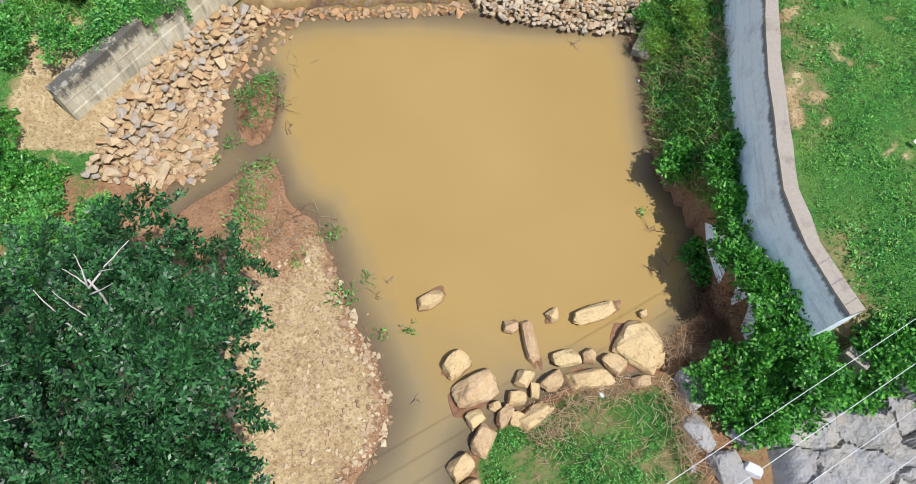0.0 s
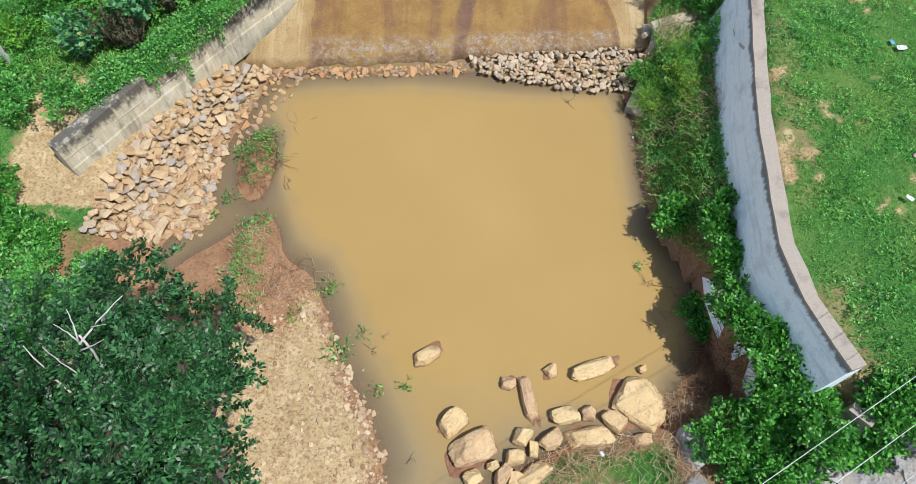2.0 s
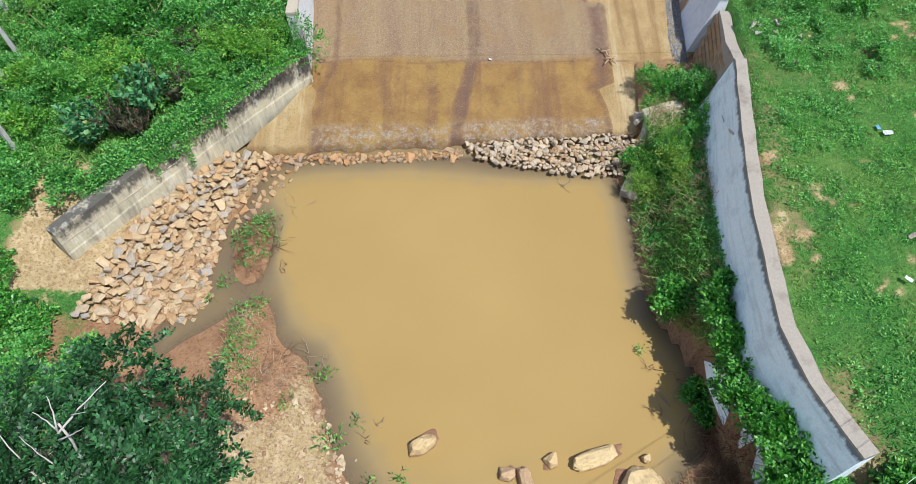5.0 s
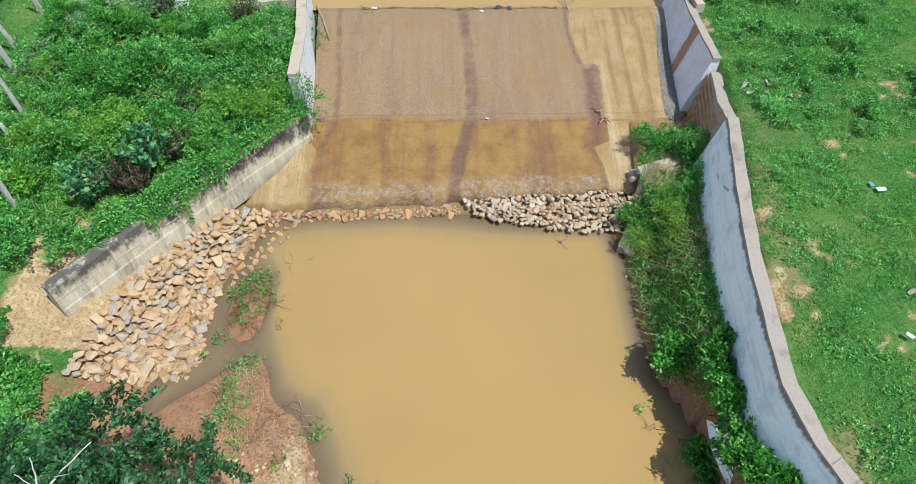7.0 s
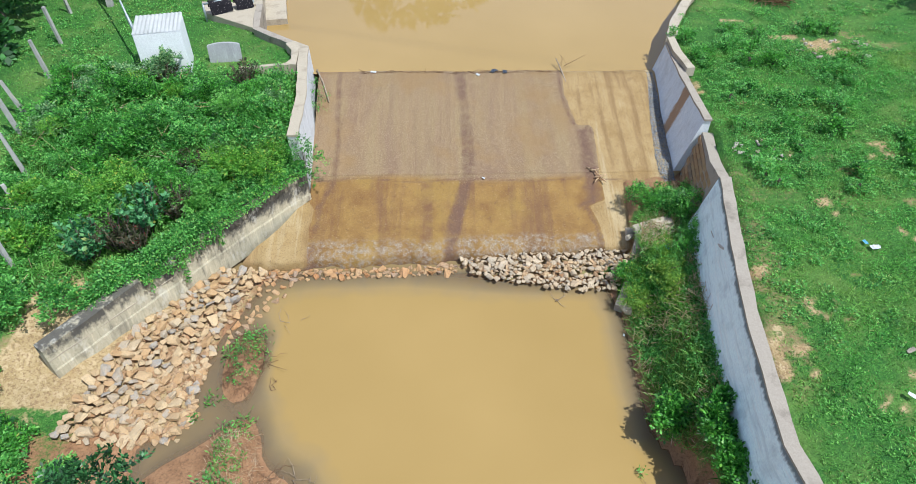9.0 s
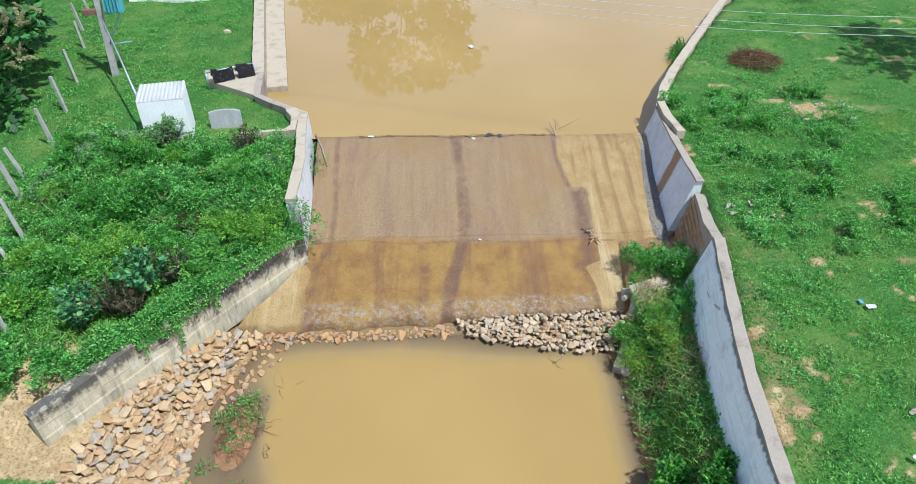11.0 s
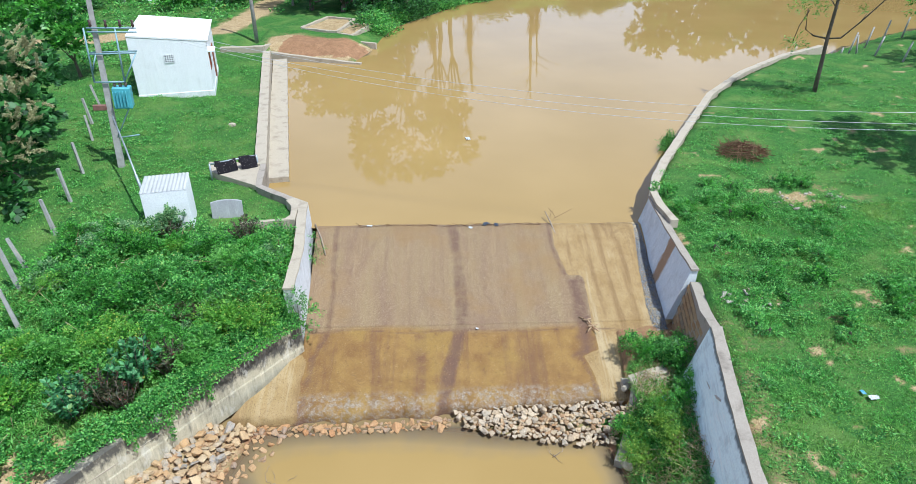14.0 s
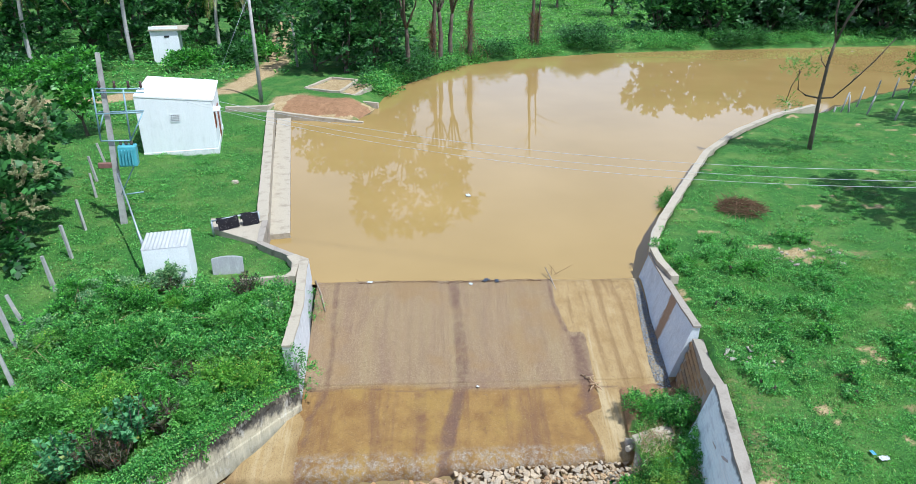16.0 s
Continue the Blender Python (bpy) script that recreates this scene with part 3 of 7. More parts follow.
def grass_amount(x, y):
    """How thick the turf stands, 0 to 1."""
    g = np.zeros(np.shape(x))
    left, right = inside(x, y, LEFT_LAND), inside(x, y, RIGHT_LAND)
    g = np.where(left | right, 0.82 + 0.25 * wave(x, y, 0.9, 5.0), g)
    bare = np.exp(-(((x + 9.6) / 0.9) ** 2 + ((y - 11.3) / 0.9) ** 2)) + np.exp(-(((x + 10.3) / 0.8) ** 2 + ((y - 9.6) / 1.2) ** 2))
    strip = np.where(right, np.exp(-((seg_distance(x, y, WALL_R) - 0.75) / 0.6) ** 2) * (0.75 + 0.6 * wave(x, y, 1.3, 2.0)), 0)
    scrape = np.exp(-(((x - 15.5) / 3.0) ** 2 + ((y - 23.0) / 1.2) ** 2)) * 0.6 * (wave(x, y, 2.5, 1.0) > 0.05)
    scrape += np.exp(-(((x - 11.2) / 1.6) ** 2 + ((y - 15.0) / 1.6) ** 2)) * 0.3 * (wave(x, y, 3.0, 6.0) > 0.25)
    scrape += 0.55 * right * (wave(x, y, 0.55, 4.0) > 0.15) * (wave(x, y, 2.2, 8.0) > 0.42)
    path = np.where(left, np.exp(-(seg_distance(x, y, [(-32, 47.8), (-23, 50.6), (-16.5, 52.3), (-15.5, 57.9), (-15.4, 64.9), (-16.9, 73.6), (-21.5, 99.5)]) / 0.95) ** 2), 0)
    yard = np.where(left, np.exp(-((seg_distance(x, y, [(-10.6, 49.2), (-8, 48.2), (-5.6, 48.4)]) / 1.5) ** 2)), 0)
    plots = inside(x, y, PLOT_A) | inside(x, y, PLOT_B)
    yard = np.where(plots, 1.0, yard)
    g = g - 1.3 * bare - 0.36 * strip - 0.8 * scrape - 1.4 * path - 1.2 * yard
    tuft = inside(x, y, [(0.5, -2.0), (0.3, 2.2), (2.0, 3.0), (3.7, 3.2), (4.5, 3.0), (4.6, 1.4), (4.9, -2.0)])
    g = np.where(tuft, 0.62 + 0.3 * wave(x, y, 2.6, 1.0), g)
    bank = (x > 4.5) & (x < 8) & (y > 6.0) & (y < 15.4) & ~right & (height(x, y) > 0.08)
    g = np.where(bank, 0.7 + 0.25 * wave(x, y, 2.0, 3.0), g)
    far_left = (x < -8.5) & (y < 9) & ~left
    g = np.where(far_left, 0.5 + 0.4 * wave(x, y, 1.5), g)
    return np.clip(g, 0, 1)


def build_ground():
    xs = np.concatenate([ticks(-36.0, -14.0, 0.5, -700, -14.0), np.arange(-13.6, 12.5, 0.2), np.arange(12.7, 30.0, 0.3), ticks(30.2, 46.0, 0.5, 30.2, 700)])
    ys = np.concatenate([ticks(-1.0, 24.0, 0.2, -400, 24.0), np.arange(24.3, 50, 0.3), np.arange(50.2, 84, 0.5)])
    ys = np.concatenate([ys, ticks(84.5, 85.0, 0.5, 84.5, 1400)])
    gx, gy = np.meshgrid(xs, ys)
    z = height(gx, gy)
    nx, ny = len(xs), len(ys)
    verts = np.stack([gx, gy, z], -1).reshape(-1, 3)
    i = np.arange(nx * ny).reshape(ny, nx)
    faces = np.stack([i[:-1, :-1], i[:-1, 1:], i[1:, 1:], i[1:, :-1]], -1).reshape(-1, 4)
    me = quads_mesh("ground", np.zeros((0, 4, 3)), M_GROUND)
    bpy.data.meshes.remove(me)
    me = bpy.data.meshes.new("ground")
    me.vertices.add(len(verts))
    me.vertices.foreach_set("co", verts.astype(np.float32).ravel())
    me.loops.add(faces.size)
    me.loops.foreach_set("vertex_index", faces.astype(np.int32).ravel())
    me.polygons.add(len(faces))
    me.polygons.foreach_set("loop_start", np.arange(0, faces.size, 4, dtype=np.int32))
    me.polygons.foreach_set("loop_total", np.full(len(faces), 4, dtype=np.int32))
    me.polygons.foreach_set("use_smooth", np.ones(len(faces), bool))
    me.materials.append(M_GROUND)
    me.update(calc_edges=True)
    fx, fy = gx.ravel(), gy.ravel()
    grass = grass_amount(fx, fy)
    land = inside(fx, fy, LEFT_LAND) | inside(fx, fy, RIGHT_LAND)
    pond_d = seg_distance(fx, fy, POND, True)
    sand = np.where(~land & (fx < 0) & (pond_d > 0.15), 1.0, 0.35)
    sand = np.where(land & (grass < 0.4), 0.9, sand)
    mud = np.where(~land, np.where(inside(fx, fy, POND), 1.0, smooth(0.75, 0.0, pond_d) * (0.62 + 0.5 * wave(fx, fy, 2.3, 1.0))), 0.0)
    mud = np.maximum(mud, np.where(~land, smooth(-3.0, -4.2, fx) * smooth(8.9, 8.5, fy) * smooth(5.0, 6.4, fy), 0))
    mud = np.maximum(mud, np.where(inside(fx, fy, [(-11.4, 47.6), (-8.0, 47.2), (-5.4, 46.8), (-4.8, 49.4), (-7.5, 50.6), (-10.6, 51.0)]), 0.75, 0))
    mud = np.where((fx > 4.4) & ~land, np.maximum(mud, 0.6), mud)
    col = np.stack([grass, sand, mud, np.ones_like(mud)], 1).astype(np.float32)
    att = me.color_attributes.new("cover", "FLOAT_COLOR", "POINT")
    att.data.foreach_set("color", col.ravel())
    return tagged(new("ground", me), "uneven earth with sand, red mud and turf", "ground", kind="structure")


def build_water(name, x0, x1, y0, y1, step, level, label):
    xs, ys = np.arange(x0, x1 + 1e-6, step), np.arange(y0, y1 + 1e-6, step)
    gx, gy = np.meshgrid(xs, ys)
    verts = np.stack([gx, gy, np.full_like(gx, level)], -1).reshape(-1, 3)
    n = len(xs)
    i = np.arange(len(verts)).reshape(len(ys), n)
    faces = np.stack([i[:-1, :-1], i[:-1, 1:], i[1:, 1:], i[1:, :-1]], -1).reshape(-1, 4)
    depth = level - height(gx, gy)
    keep = (depth.ravel()[faces] > -0.15).any(1)
    me = poly_mesh(name, verts, faces[keep], M_WATER, True)
    att = me.attributes.new("depth", "FLOAT", "POINT")
    att.data.foreach_set("value", depth.astype(np.float32).ravel())
    return tagged(new(name, me), label, "water", kind="structure")


build_ground()
build_water("water_lower_pond", -8.0, 6.2, -12.0, 14.4, 0.2, WATER_LOW, "still opaque ochre water of the lower pond")
build_water("water_upper_lake", -14.0, 140.0, 22.3, 90.0, 1.0, WATER_HIGH, "calm muddy tan water of the upper lake")


def apron_z(y):
    """The spillway's long profile: a level crest, a slope, a rounded toe."""
    return np.interp(y, [13.9, 14.1, 14.35, 14.6, 15.3, 17.0, 19.5, 21.6, 22.2, 22.5], [0.26, 0.42, 0.52, 0.56, 0.70, 1.02, 1.5, 1.95, 2.03, 1.98])


def apron_edges(y):
    left = np.interp(y, [14.0, 15.1, 16.5, 22.5], [-5.9, -5.0, -4.2, -4.55])
    right = np.interp(y, [14.4, 15.0, 16.4, 17.4, 22.5], [5.75, 6.1, 6.8, 8.0, 8.1])
    return left, right


def build_apron():
    n, m = 110, 90
    u = np.linspace(0, 1, n)
    verts, wear = [], []
    for j in range(m):
        v = j / (m - 1)
        y0 = 13.95 + v * (22.5 - 13.95)
        left, right = apron_edges(y0)
        for i in range(n):
            x = left + u[i] * (right - left)
            # the toe runs slightly askew and is broken
            toe = (1 - v) ** 3 * (0.055 * (x + 5.9) + 0.05 * math.sin(x * 3.1) + 0.03 * math.sin(x * 11))
            y = y0 + toe
            z = float(apron_z(y0)) + 0.012 * math.sin(x * 1.3 + y) + (0.03 * math.sin(x * 7) * (v < 0.05))
            edge_l = np.interp(y, [14, 16, 17, 18.5, 22.5], [-4.0, -3.95, -3.6, -3.6, -3.9])
            brown_l = np.interp(y, [14, 15.2, 15.9, 16.3, 16.8, 22.5], [-4.02, -4.07, -4.0, -4.25, -4.9, -5.0])
            edge_r = np.interp(y, [14.3, 15.2, 16.0, 16.1, 16.25, 17.3, 19.3, 19.45, 19.55, 21.0, 22.4], [4.9, 4.82, 4.6, 4.75, 5.12, 5.08, 5.16, 5.1, 4.62, 4.36, 4.42])
            wet = smooth(-0.16, 0.16, x - brown_l) * smooth(-0.14, 0.14, edge_r - x)
            up = smooth(17.0, 17.3, y + 0.1 * math.sin(x))
            mid_x = np.interp(y, [14, 15.1, 16, 17, 18, 19.6, 22], [0.17, 0.27, 0.5, 0.73, 0.85, 0.77, 0.65])
            dark = (0.74 + 0.06 * math.sin(y * 2.1) - 0.16 * up) * math.exp(-((x - mid_x) / 0.27) ** 4)
            dark = max(dark, 0.72 * math.exp(-((x - edge_r + 0.32) / 0.34) ** 2) * smooth(15.6, 16.2, y) * smooth(19.6, 19.2, y))
            dark = max(dark, 0.66 * math.exp(-((x - edge_r + 0.12) / 0.12) ** 2) * (y > 14.4))
            dark = max(dark, 0.62 * math.exp(-((x - edge_l - 0.1) / 0.16) ** 2))
            dark = max(dark, 0.6 * math.exp(-((y - 17.08 - 0.06 * math.sin(x * 1.7)) / 0.07) ** 2))
            verts.append((x, y, z))
            wear.append((float(wet), float(up), float(dark), 1.0))
    joint = 34
    front = [(x, y + 0.06 + 0.05 * math.sin(x * 5), z - 0.6) for x, y, z in verts[:n]]
    root = tagged(new("spillway_apron"), "sloping concrete spillway apron stained brown by silt", "spillway")
    for name, rows in (("lower_slab", range(0, joint + 1)), ("upper_slab", range(joint, m))):
        rows = list(rows)
        vs = [verts[j * n + i] for j in rows for i in range(n)]
        ws = [wear[j * n + i] for j in rows for i in range(n)]
        if name == "upper_slab":
            vs = [(x, y, z + 0.022) for x, y, z in vs]
        k = len(rows)
        fs = [(j * n + i, j * n + i + 1, (j + 1) * n + i + 1, (j + 1) * n + i) for j in range(k - 1) for i in range(n - 1)]
        low = front if name == "lower_slab" else [(x, y, z - 0.2) for x, y, z in vs[:n]]
        base = len(vs)
        vs = vs + low
        ws = ws + [(1.0, 0.0, 0.9 if name == "lower_slab" else 0.3, 1.0)] * n
        fs += [(base + i, base + i + 1, i + 1, i) for i in range(n - 1)]
        me = poly_mesh(name, vs, fs, M_APRON, True)
        att = me.color_attributes.new("wear", "FLOAT_COLOR", "POINT")
        att.data.foreach_set("color", np.array(ws, np.float32).ravel())
        part(name, me, root)
    return root


build_apron()


def ribbon_wall(name, pts, thick, z_top, z_bottom, mat, side=1, ledge=None, batter=0.0):
    """A wall along a polyline. side: +1 puts the thickness to the left of the line's direction. z_top and z_bottom: one value, or one each point."""
    pts = [Vector((x, y)) for x, y in pts]
    fine, tops, bots = [], [], []
    zt = z_top if hasattr(z_top, "__len__") else [z_top] * len(pts)
    zb = z_bottom if hasattr(z_bottom, "__len__") else [z_bottom] * len(pts)
    for i in range(len(pts) - 1):
        k = max(1, int((pts[i + 1] - pts[i]).length / 0.5))
        for s in range(k):
            f = s / k
            fine.append(pts[i].lerp(pts[i + 1], f))
            tops.append(zt[i] + f * (zt[i + 1] - zt[i]))
            bots.append(zb[i] + f * (zb[i + 1] - zb[i]))
    fine.append(pts[-1]), tops.append(zt[-1]), bots.append(zb[-1])
    prof = [(0.0, 0.0), (0.0, 1.0), (thick, 1.0), (thick, 0.0)]
    if ledge:
        prof = [(-ledge[1], 0.0), (-ledge[1], ledge[0]), (0.0, ledge[0] + 0.04), (0.0, 1.0), (thick, 1.0), (thick, 0.0)]
    verts = []
    for i, p in enumerate(fine):
        d = (fine[min(i + 1, len(fine) - 1)] - fine[max(i - 1, 0)]).normalized()
        nrm = Vector((-d.y, d.x)) * side
        for o, v in prof:
            jig = 0.012 * math.sin(i * 2.3 + o * 9)
            q = p + nrm * (o + jig - (batter * (tops[i] - bots[i]) if v < 0.1 and o <= 0 else 0.0))
            verts.append((q.x, q.y, bots[i] + v * (tops[i] - bots[i]) + (0.012 * math.sin(i * 1.7) if v > 0.9 else 0)))
    k = len(prof)
    faces = []
    for i in range(len(fine) - 1):
        for s in range(k):
            t = (s + 1) % k
            faces.append((i * k + s, i * k + t, (i + 1) * k + t, (i + 1) * k + s))
    faces.append(tuple(range(k))[::-1])
    faces.append(tuple(range((len(fine) - 1) * k, len(fine) * k)))
    bm = bmesh.new()
    tmp = poly_mesh("tmp", verts, faces, mat)
    bm.from_mesh(tmp)
    bpy.data.meshes.remove(tmp)
    bmesh.ops.recalc_face_normals(bm, faces=bm.faces)
    return new(name, from_bm(name, bm, mat))


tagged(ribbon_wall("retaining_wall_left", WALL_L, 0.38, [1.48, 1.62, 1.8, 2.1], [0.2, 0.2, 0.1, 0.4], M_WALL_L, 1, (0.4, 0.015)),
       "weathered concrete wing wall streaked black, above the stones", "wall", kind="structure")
tagged(ribbon_wall("retaining_wall_right", WALL_R, 0.3, 3.0, 0.5, M_WALL_R, 1, None, 0.24),
       "curved bluish plastered retaining wall beside the pond", "wall", kind="structure")
tagged(ribbon_wall("abutment_wall_left", [(-4.32, 16.75), (-4.42, 19.1), (-4.72, 21.3), (-4.84, 22.55)], 0.3, 2.93, 0.2, M_PIER, 1, None, 0.05),
       "whitewashed abutment wall beside the spillway", "wall", kind="structure")
tagged(ribbon_wall("pier_wall_right", [(8.05, 17.4), (8.05, 20.2), (8.15, 22.6)], 0.2, 3.0, 0.2, M_PIER_RUST, -1, None, 0.28),
       "whitewashed pier wall with rusty streaks beside the spillway", "wall", kind="structure")
tagged(ribbon_wall("shore_wall_right", SHORE_R, 0.36, 3.0, 1.0, M_PALE, -1),
       "low curved concrete kerb wall along the lake", "wall", kind="structure")
tagged(ribbon_wall("quay_kerb", QUAY_L[:4], 0.26, 2.95, 1.0, M_COPE, 1), "narrow weathered kerb of the quay", "kerb", kind="structure")
tagged(ribbon_wall("quay_wall_left", QUAY_L[3:], 0.5, 2.95, 1.0, M_PALE, 1),
       "pale concrete quay wall along the lake", "wall", kind="structure")

# ---- kinds of things ----


def thing(name, label, category, at=(0, 0, 0), turn=0.0, group=""):
    root = tagged(new(name), label, category, group)
    root.matrix_basis = pose(*at, 0, 0, turn)
    return root


def stone_mesh(name, seed, mat, points=15, flat=0.75):
    """An angular, slightly worn stone about 1 across."""
    g = rng(seed)
    bm = bmesh.new()
    for p in g.normal(size=(points, 3)):
        p = p / np.linalg.norm(p)
        p = np.sign(p) * np.abs(p) ** 0.6 * g.uniform(0.75, 1.0)
        bm.verts.new((0.5 * p[0], 0.5 * p[1], 0.5 * p[2] * flat))
    hull = bmesh.ops.convex_hull(bm, input=bm.verts)
    bmesh.ops.delete(bm, geom=[v for v in bm.verts if not v.link_faces], context="VERTS")
    me = from_bm(name, bm, mat)
    return me


def boulder_mesh(name, seed, mat, size, level=4):
    """A boulder with worn faces and chipped edges, in metres: a ball cut by planes, then roughened."""
    g = rng(seed)
    bm = bmesh.new()
    bmesh.ops.create_icosphere(bm, subdivisions=level, radius=1.0)
    ways = [Vector(v).normalized() for v in g.normal(size=(11, 3))]
    ways += [Vector((0.1 * g.normal(), 0.1 * g.normal(), 1.0)).normalized(), Vector((1, 0.15 * g.normal(), 0.2)).normalized(), Vector((-1, 0.15 * g.normal(), 0.2)).normalized(),
             Vector((0.15 * g.normal(), 1, 0.2)).normalized(), Vector((0.15 * g.normal(), -1, 0.2)).normalized()]
    cuts = [(w, g.uniform(0.72, 0.98)) for w in ways]
    k = Vector((g.uniform(0, 50), g.uniform(0, 50), 0))
    for v in bm.verts:
        d = v.co.normalized()
        r = 1.25
        for w, off in cuts:
            c = d.dot(w)
            if c > 0.05:
                r = min(r, off / c)
        r *= 1 + 0.07 * noise.noise(d * 2.2 + k) + 0.045 * noise.noise(d * 6.0 + k) + 0.02 * noise.noise(d * 15.0 + k)
        v.co = Vector((d.x * r * size[0] * 0.5, d.y * r * size[1] * 0.5, d.z * r * size[2] * 0.5))
    return from_bm(name, bm, mat)


STONES = [stone_mesh("stone", 100 + i, M_STONE, 17 + i % 6, 0.5 + 0.06 * (i % 5)) for i in range(14)]
M_PALE_STONE = mat_rock("pale_rubble", ((0.50, 0.38, 0.25), (0.64, 0.52, 0.37), (0.42, 0.37, 0.30), (0.56, 0.41, 0.25)))
PALE_STONES = [stone_mesh("stone", 130 + i, M_PALE_STONE, 12 + i % 4, 0.5 + 0.06 * (i % 5)) for i in range(10)]
M_RUST_STONE = mat_rock("rusty_stone", ((0.46, 0.22, 0.09), (0.58, 0.38, 0.20), (0.38, 0.29, 0.22), (0.50, 0.27, 0.11)), 0.6)
RUST_STONES = [stone_mesh("stone", 150 + i, M_RUST_STONE, 13 + i % 4, 0.55 + 0.06 * (i % 5)) for i in range(8)]


def lay_stones(root, region, count, lo, hi, seed, lift=0.0, extra=None, name="stone", meshes=STONES, power=1.6, near=0.36):
    """Stones packed over a region of the plan, each a part of root."""
    g = rng(seed)
    rx, ry = [p[0] for p in region], [p[1] for p in region]
    laid = []
    base = root.matrix_basis.translation
    tries = 0
    while len(laid) < count and tries < count * 60:
        tries += 1
        x, y = g.uniform(min(rx), max(rx)), g.uniform(min(ry), max(ry))
        if not inside(np.array([x]), np.array([y]), region)[0]:
            continue
        r = lo + (hi - lo) * g.uniform() ** power
        if any((x - a) ** 2 + (y - b) ** 2 < (near * (r + c)) ** 2 for a, b, c in laid):
            continue
        laid.append((x, y, r))
        z = h1(x, y) + (extra(x, y) if extra else 0.0)
        ob = part(name, meshes[int(g.integers(len(meshes)))], root)
        s = r * g.uniform(0.85, 1.2, 3)
        m = pose(x - base.x, y - base.y, z + lift + 0.2 * r - base.z, g.uniform(-28, 28), g.uniform(-28, 28), g.uniform(0, 360))
        ob.matrix_basis = m @ Matrix.Diagonal((s[0] * 1.2, s[1] * 0.9, s[2] * 0.85, 1))
    return root


def limb(a, b, bend, g, steps=6):
    a, b = Vector(a), Vector(b)
    side = Vector(g.normal(size=3)) * bend * (b - a).length
    return [a.lerp(b, i / steps) + side * math.sin(math.pi * i / steps) * (0.6 + 0.4 * math.sin(3 * i)) for i in range(steps + 1)]


def twig_leaves(tips, out, g, per=40, twig=0.5, leaf=0.12, width=0.5, droop=0.15):
    """Leaves set in two rows along short twigs."""
    n = len(tips)
    d = out / (np.linalg.norm(out, axis=1, keepdims=True) + 1e-9) + 0.55 * g.normal(size=(n, 3))
    d[:, 2] -= droop
    d /= np.linalg.norm(d, axis=1, keepdims=True)
    side = np.cross(d, np.array([0, 0, 1.0]) + 0.35 * g.normal(size=(n, 3)))
    side /= np.linalg.norm(side, axis=1, keepdims=True) + 1e-9
    f = g.uniform(0, 1, (n, per))
    f[:, 0] = 1.0
    sgn = np.where(np.arange(per) % 2 == 0, 1.0, -1.0)[None, :, None]
    base = tips[:, None] + d[:, None] * (f * twig)[..., None] + 0.03 * g.normal(size=(n, per, 3))
    ldir = d[:, None] * 0.75 + side[:, None] * sgn * g.uniform(0.5, 1.1, (n, per, 1)) + 0.28 * g.normal(size=(n, per, 3))
    ldir /= np.linalg.norm(ldir, axis=2, keepdims=True)
    nrm = np.cross(d, side)[:, None] + 0.35 * g.normal(size=(n, per, 3))
    nrm = np.where(nrm[..., 2:3] < 0, -nrm, nrm)
    wid = np.cross(ldir, nrm)
    wid /= np.linalg.norm(wid, axis=2, keepdims=True) + 1e-9
    ln = leaf * g.uniform(0.65, 1.25, (n, per, 1))
    mid = base + ldir * ln * 0.52
    q = np.stack([base, mid + wid * ln * width * 0.5, base + ldir * ln, mid - wid * ln * width * 0.5], 2)
    return q.reshape(-1, 4, 3)


def lump_tips(lumps, density, g, inner=0.35):
    """Twig roots over a crown of uneven lumps (x, y, z, r), and the way they point."""
    tips, outs = [], []
    for x, y, z, r in lumps:
        n = int(density * r * r)
        d = g.normal(size=(n, 3))
        d[:, 2] = np.where(d[:, 2] < -0.4, -d[:, 2], d[:, 2])
        d /= np.linalg.norm(d, axis=1, keepdims=True)
        wob = 1 + 0.22 * np.sin(d[:, :1] * 5 + x) * np.cos(d[:, 1:2] * 4 + y)
        rad = r * wob * g.uniform(inner, 1.0, (n, 1)) ** 0.6
        tips.append(np.array([x, y, z]) + d * rad * np.array([1, 1, 0.75]))
        outs.append(d)
    return np.concatenate(tips), np.concatenate(outs)


def leafy_tree(name, label, category, base, lumps, leaf_mat, density, per, leaf, twig, seed, trunk=0.12, width=0.5, bark=M_BARK, group="", droop=0.15):
    """A tree or shrub: trunk, a limb to each lump, and a crown of leaves on twigs. Lumps in the plan's metres."""
    g = rng(seed)
    root = thing(name, label, category, base, 0, group)
    b = Vector(base)
    local = [(x - b.x, y - b.y, z - b.z, r) for x, y, z, r in lumps]
    top = sum((Vector(l[:3]) for l in local), Vector()) / len(local)
    fork = Vector((top.x * 0.45, top.y * 0.45, max(0.25, min(l[2] for l in local) * 0.55)))
    part("trunk", tube("trunk", limb((0, 0, -0.15), fork, 0.06, g), np.linspace(trunk * 1.25, trunk * 0.8, 7), bark, 8), root)
    for l in local:
        part("limb", tube("limb", limb(fork, Vector(l[:3]), 0.1, g), np.linspace(trunk * 0.55, trunk * 0.12, 7), bark, 5), root)
    tips, outs = lump_tips(local, density, g)
    part("crown", quads_mesh("crown", twig_leaves(tips, outs, g, per, twig, leaf, width, droop), leaf_mat), root)
    return root


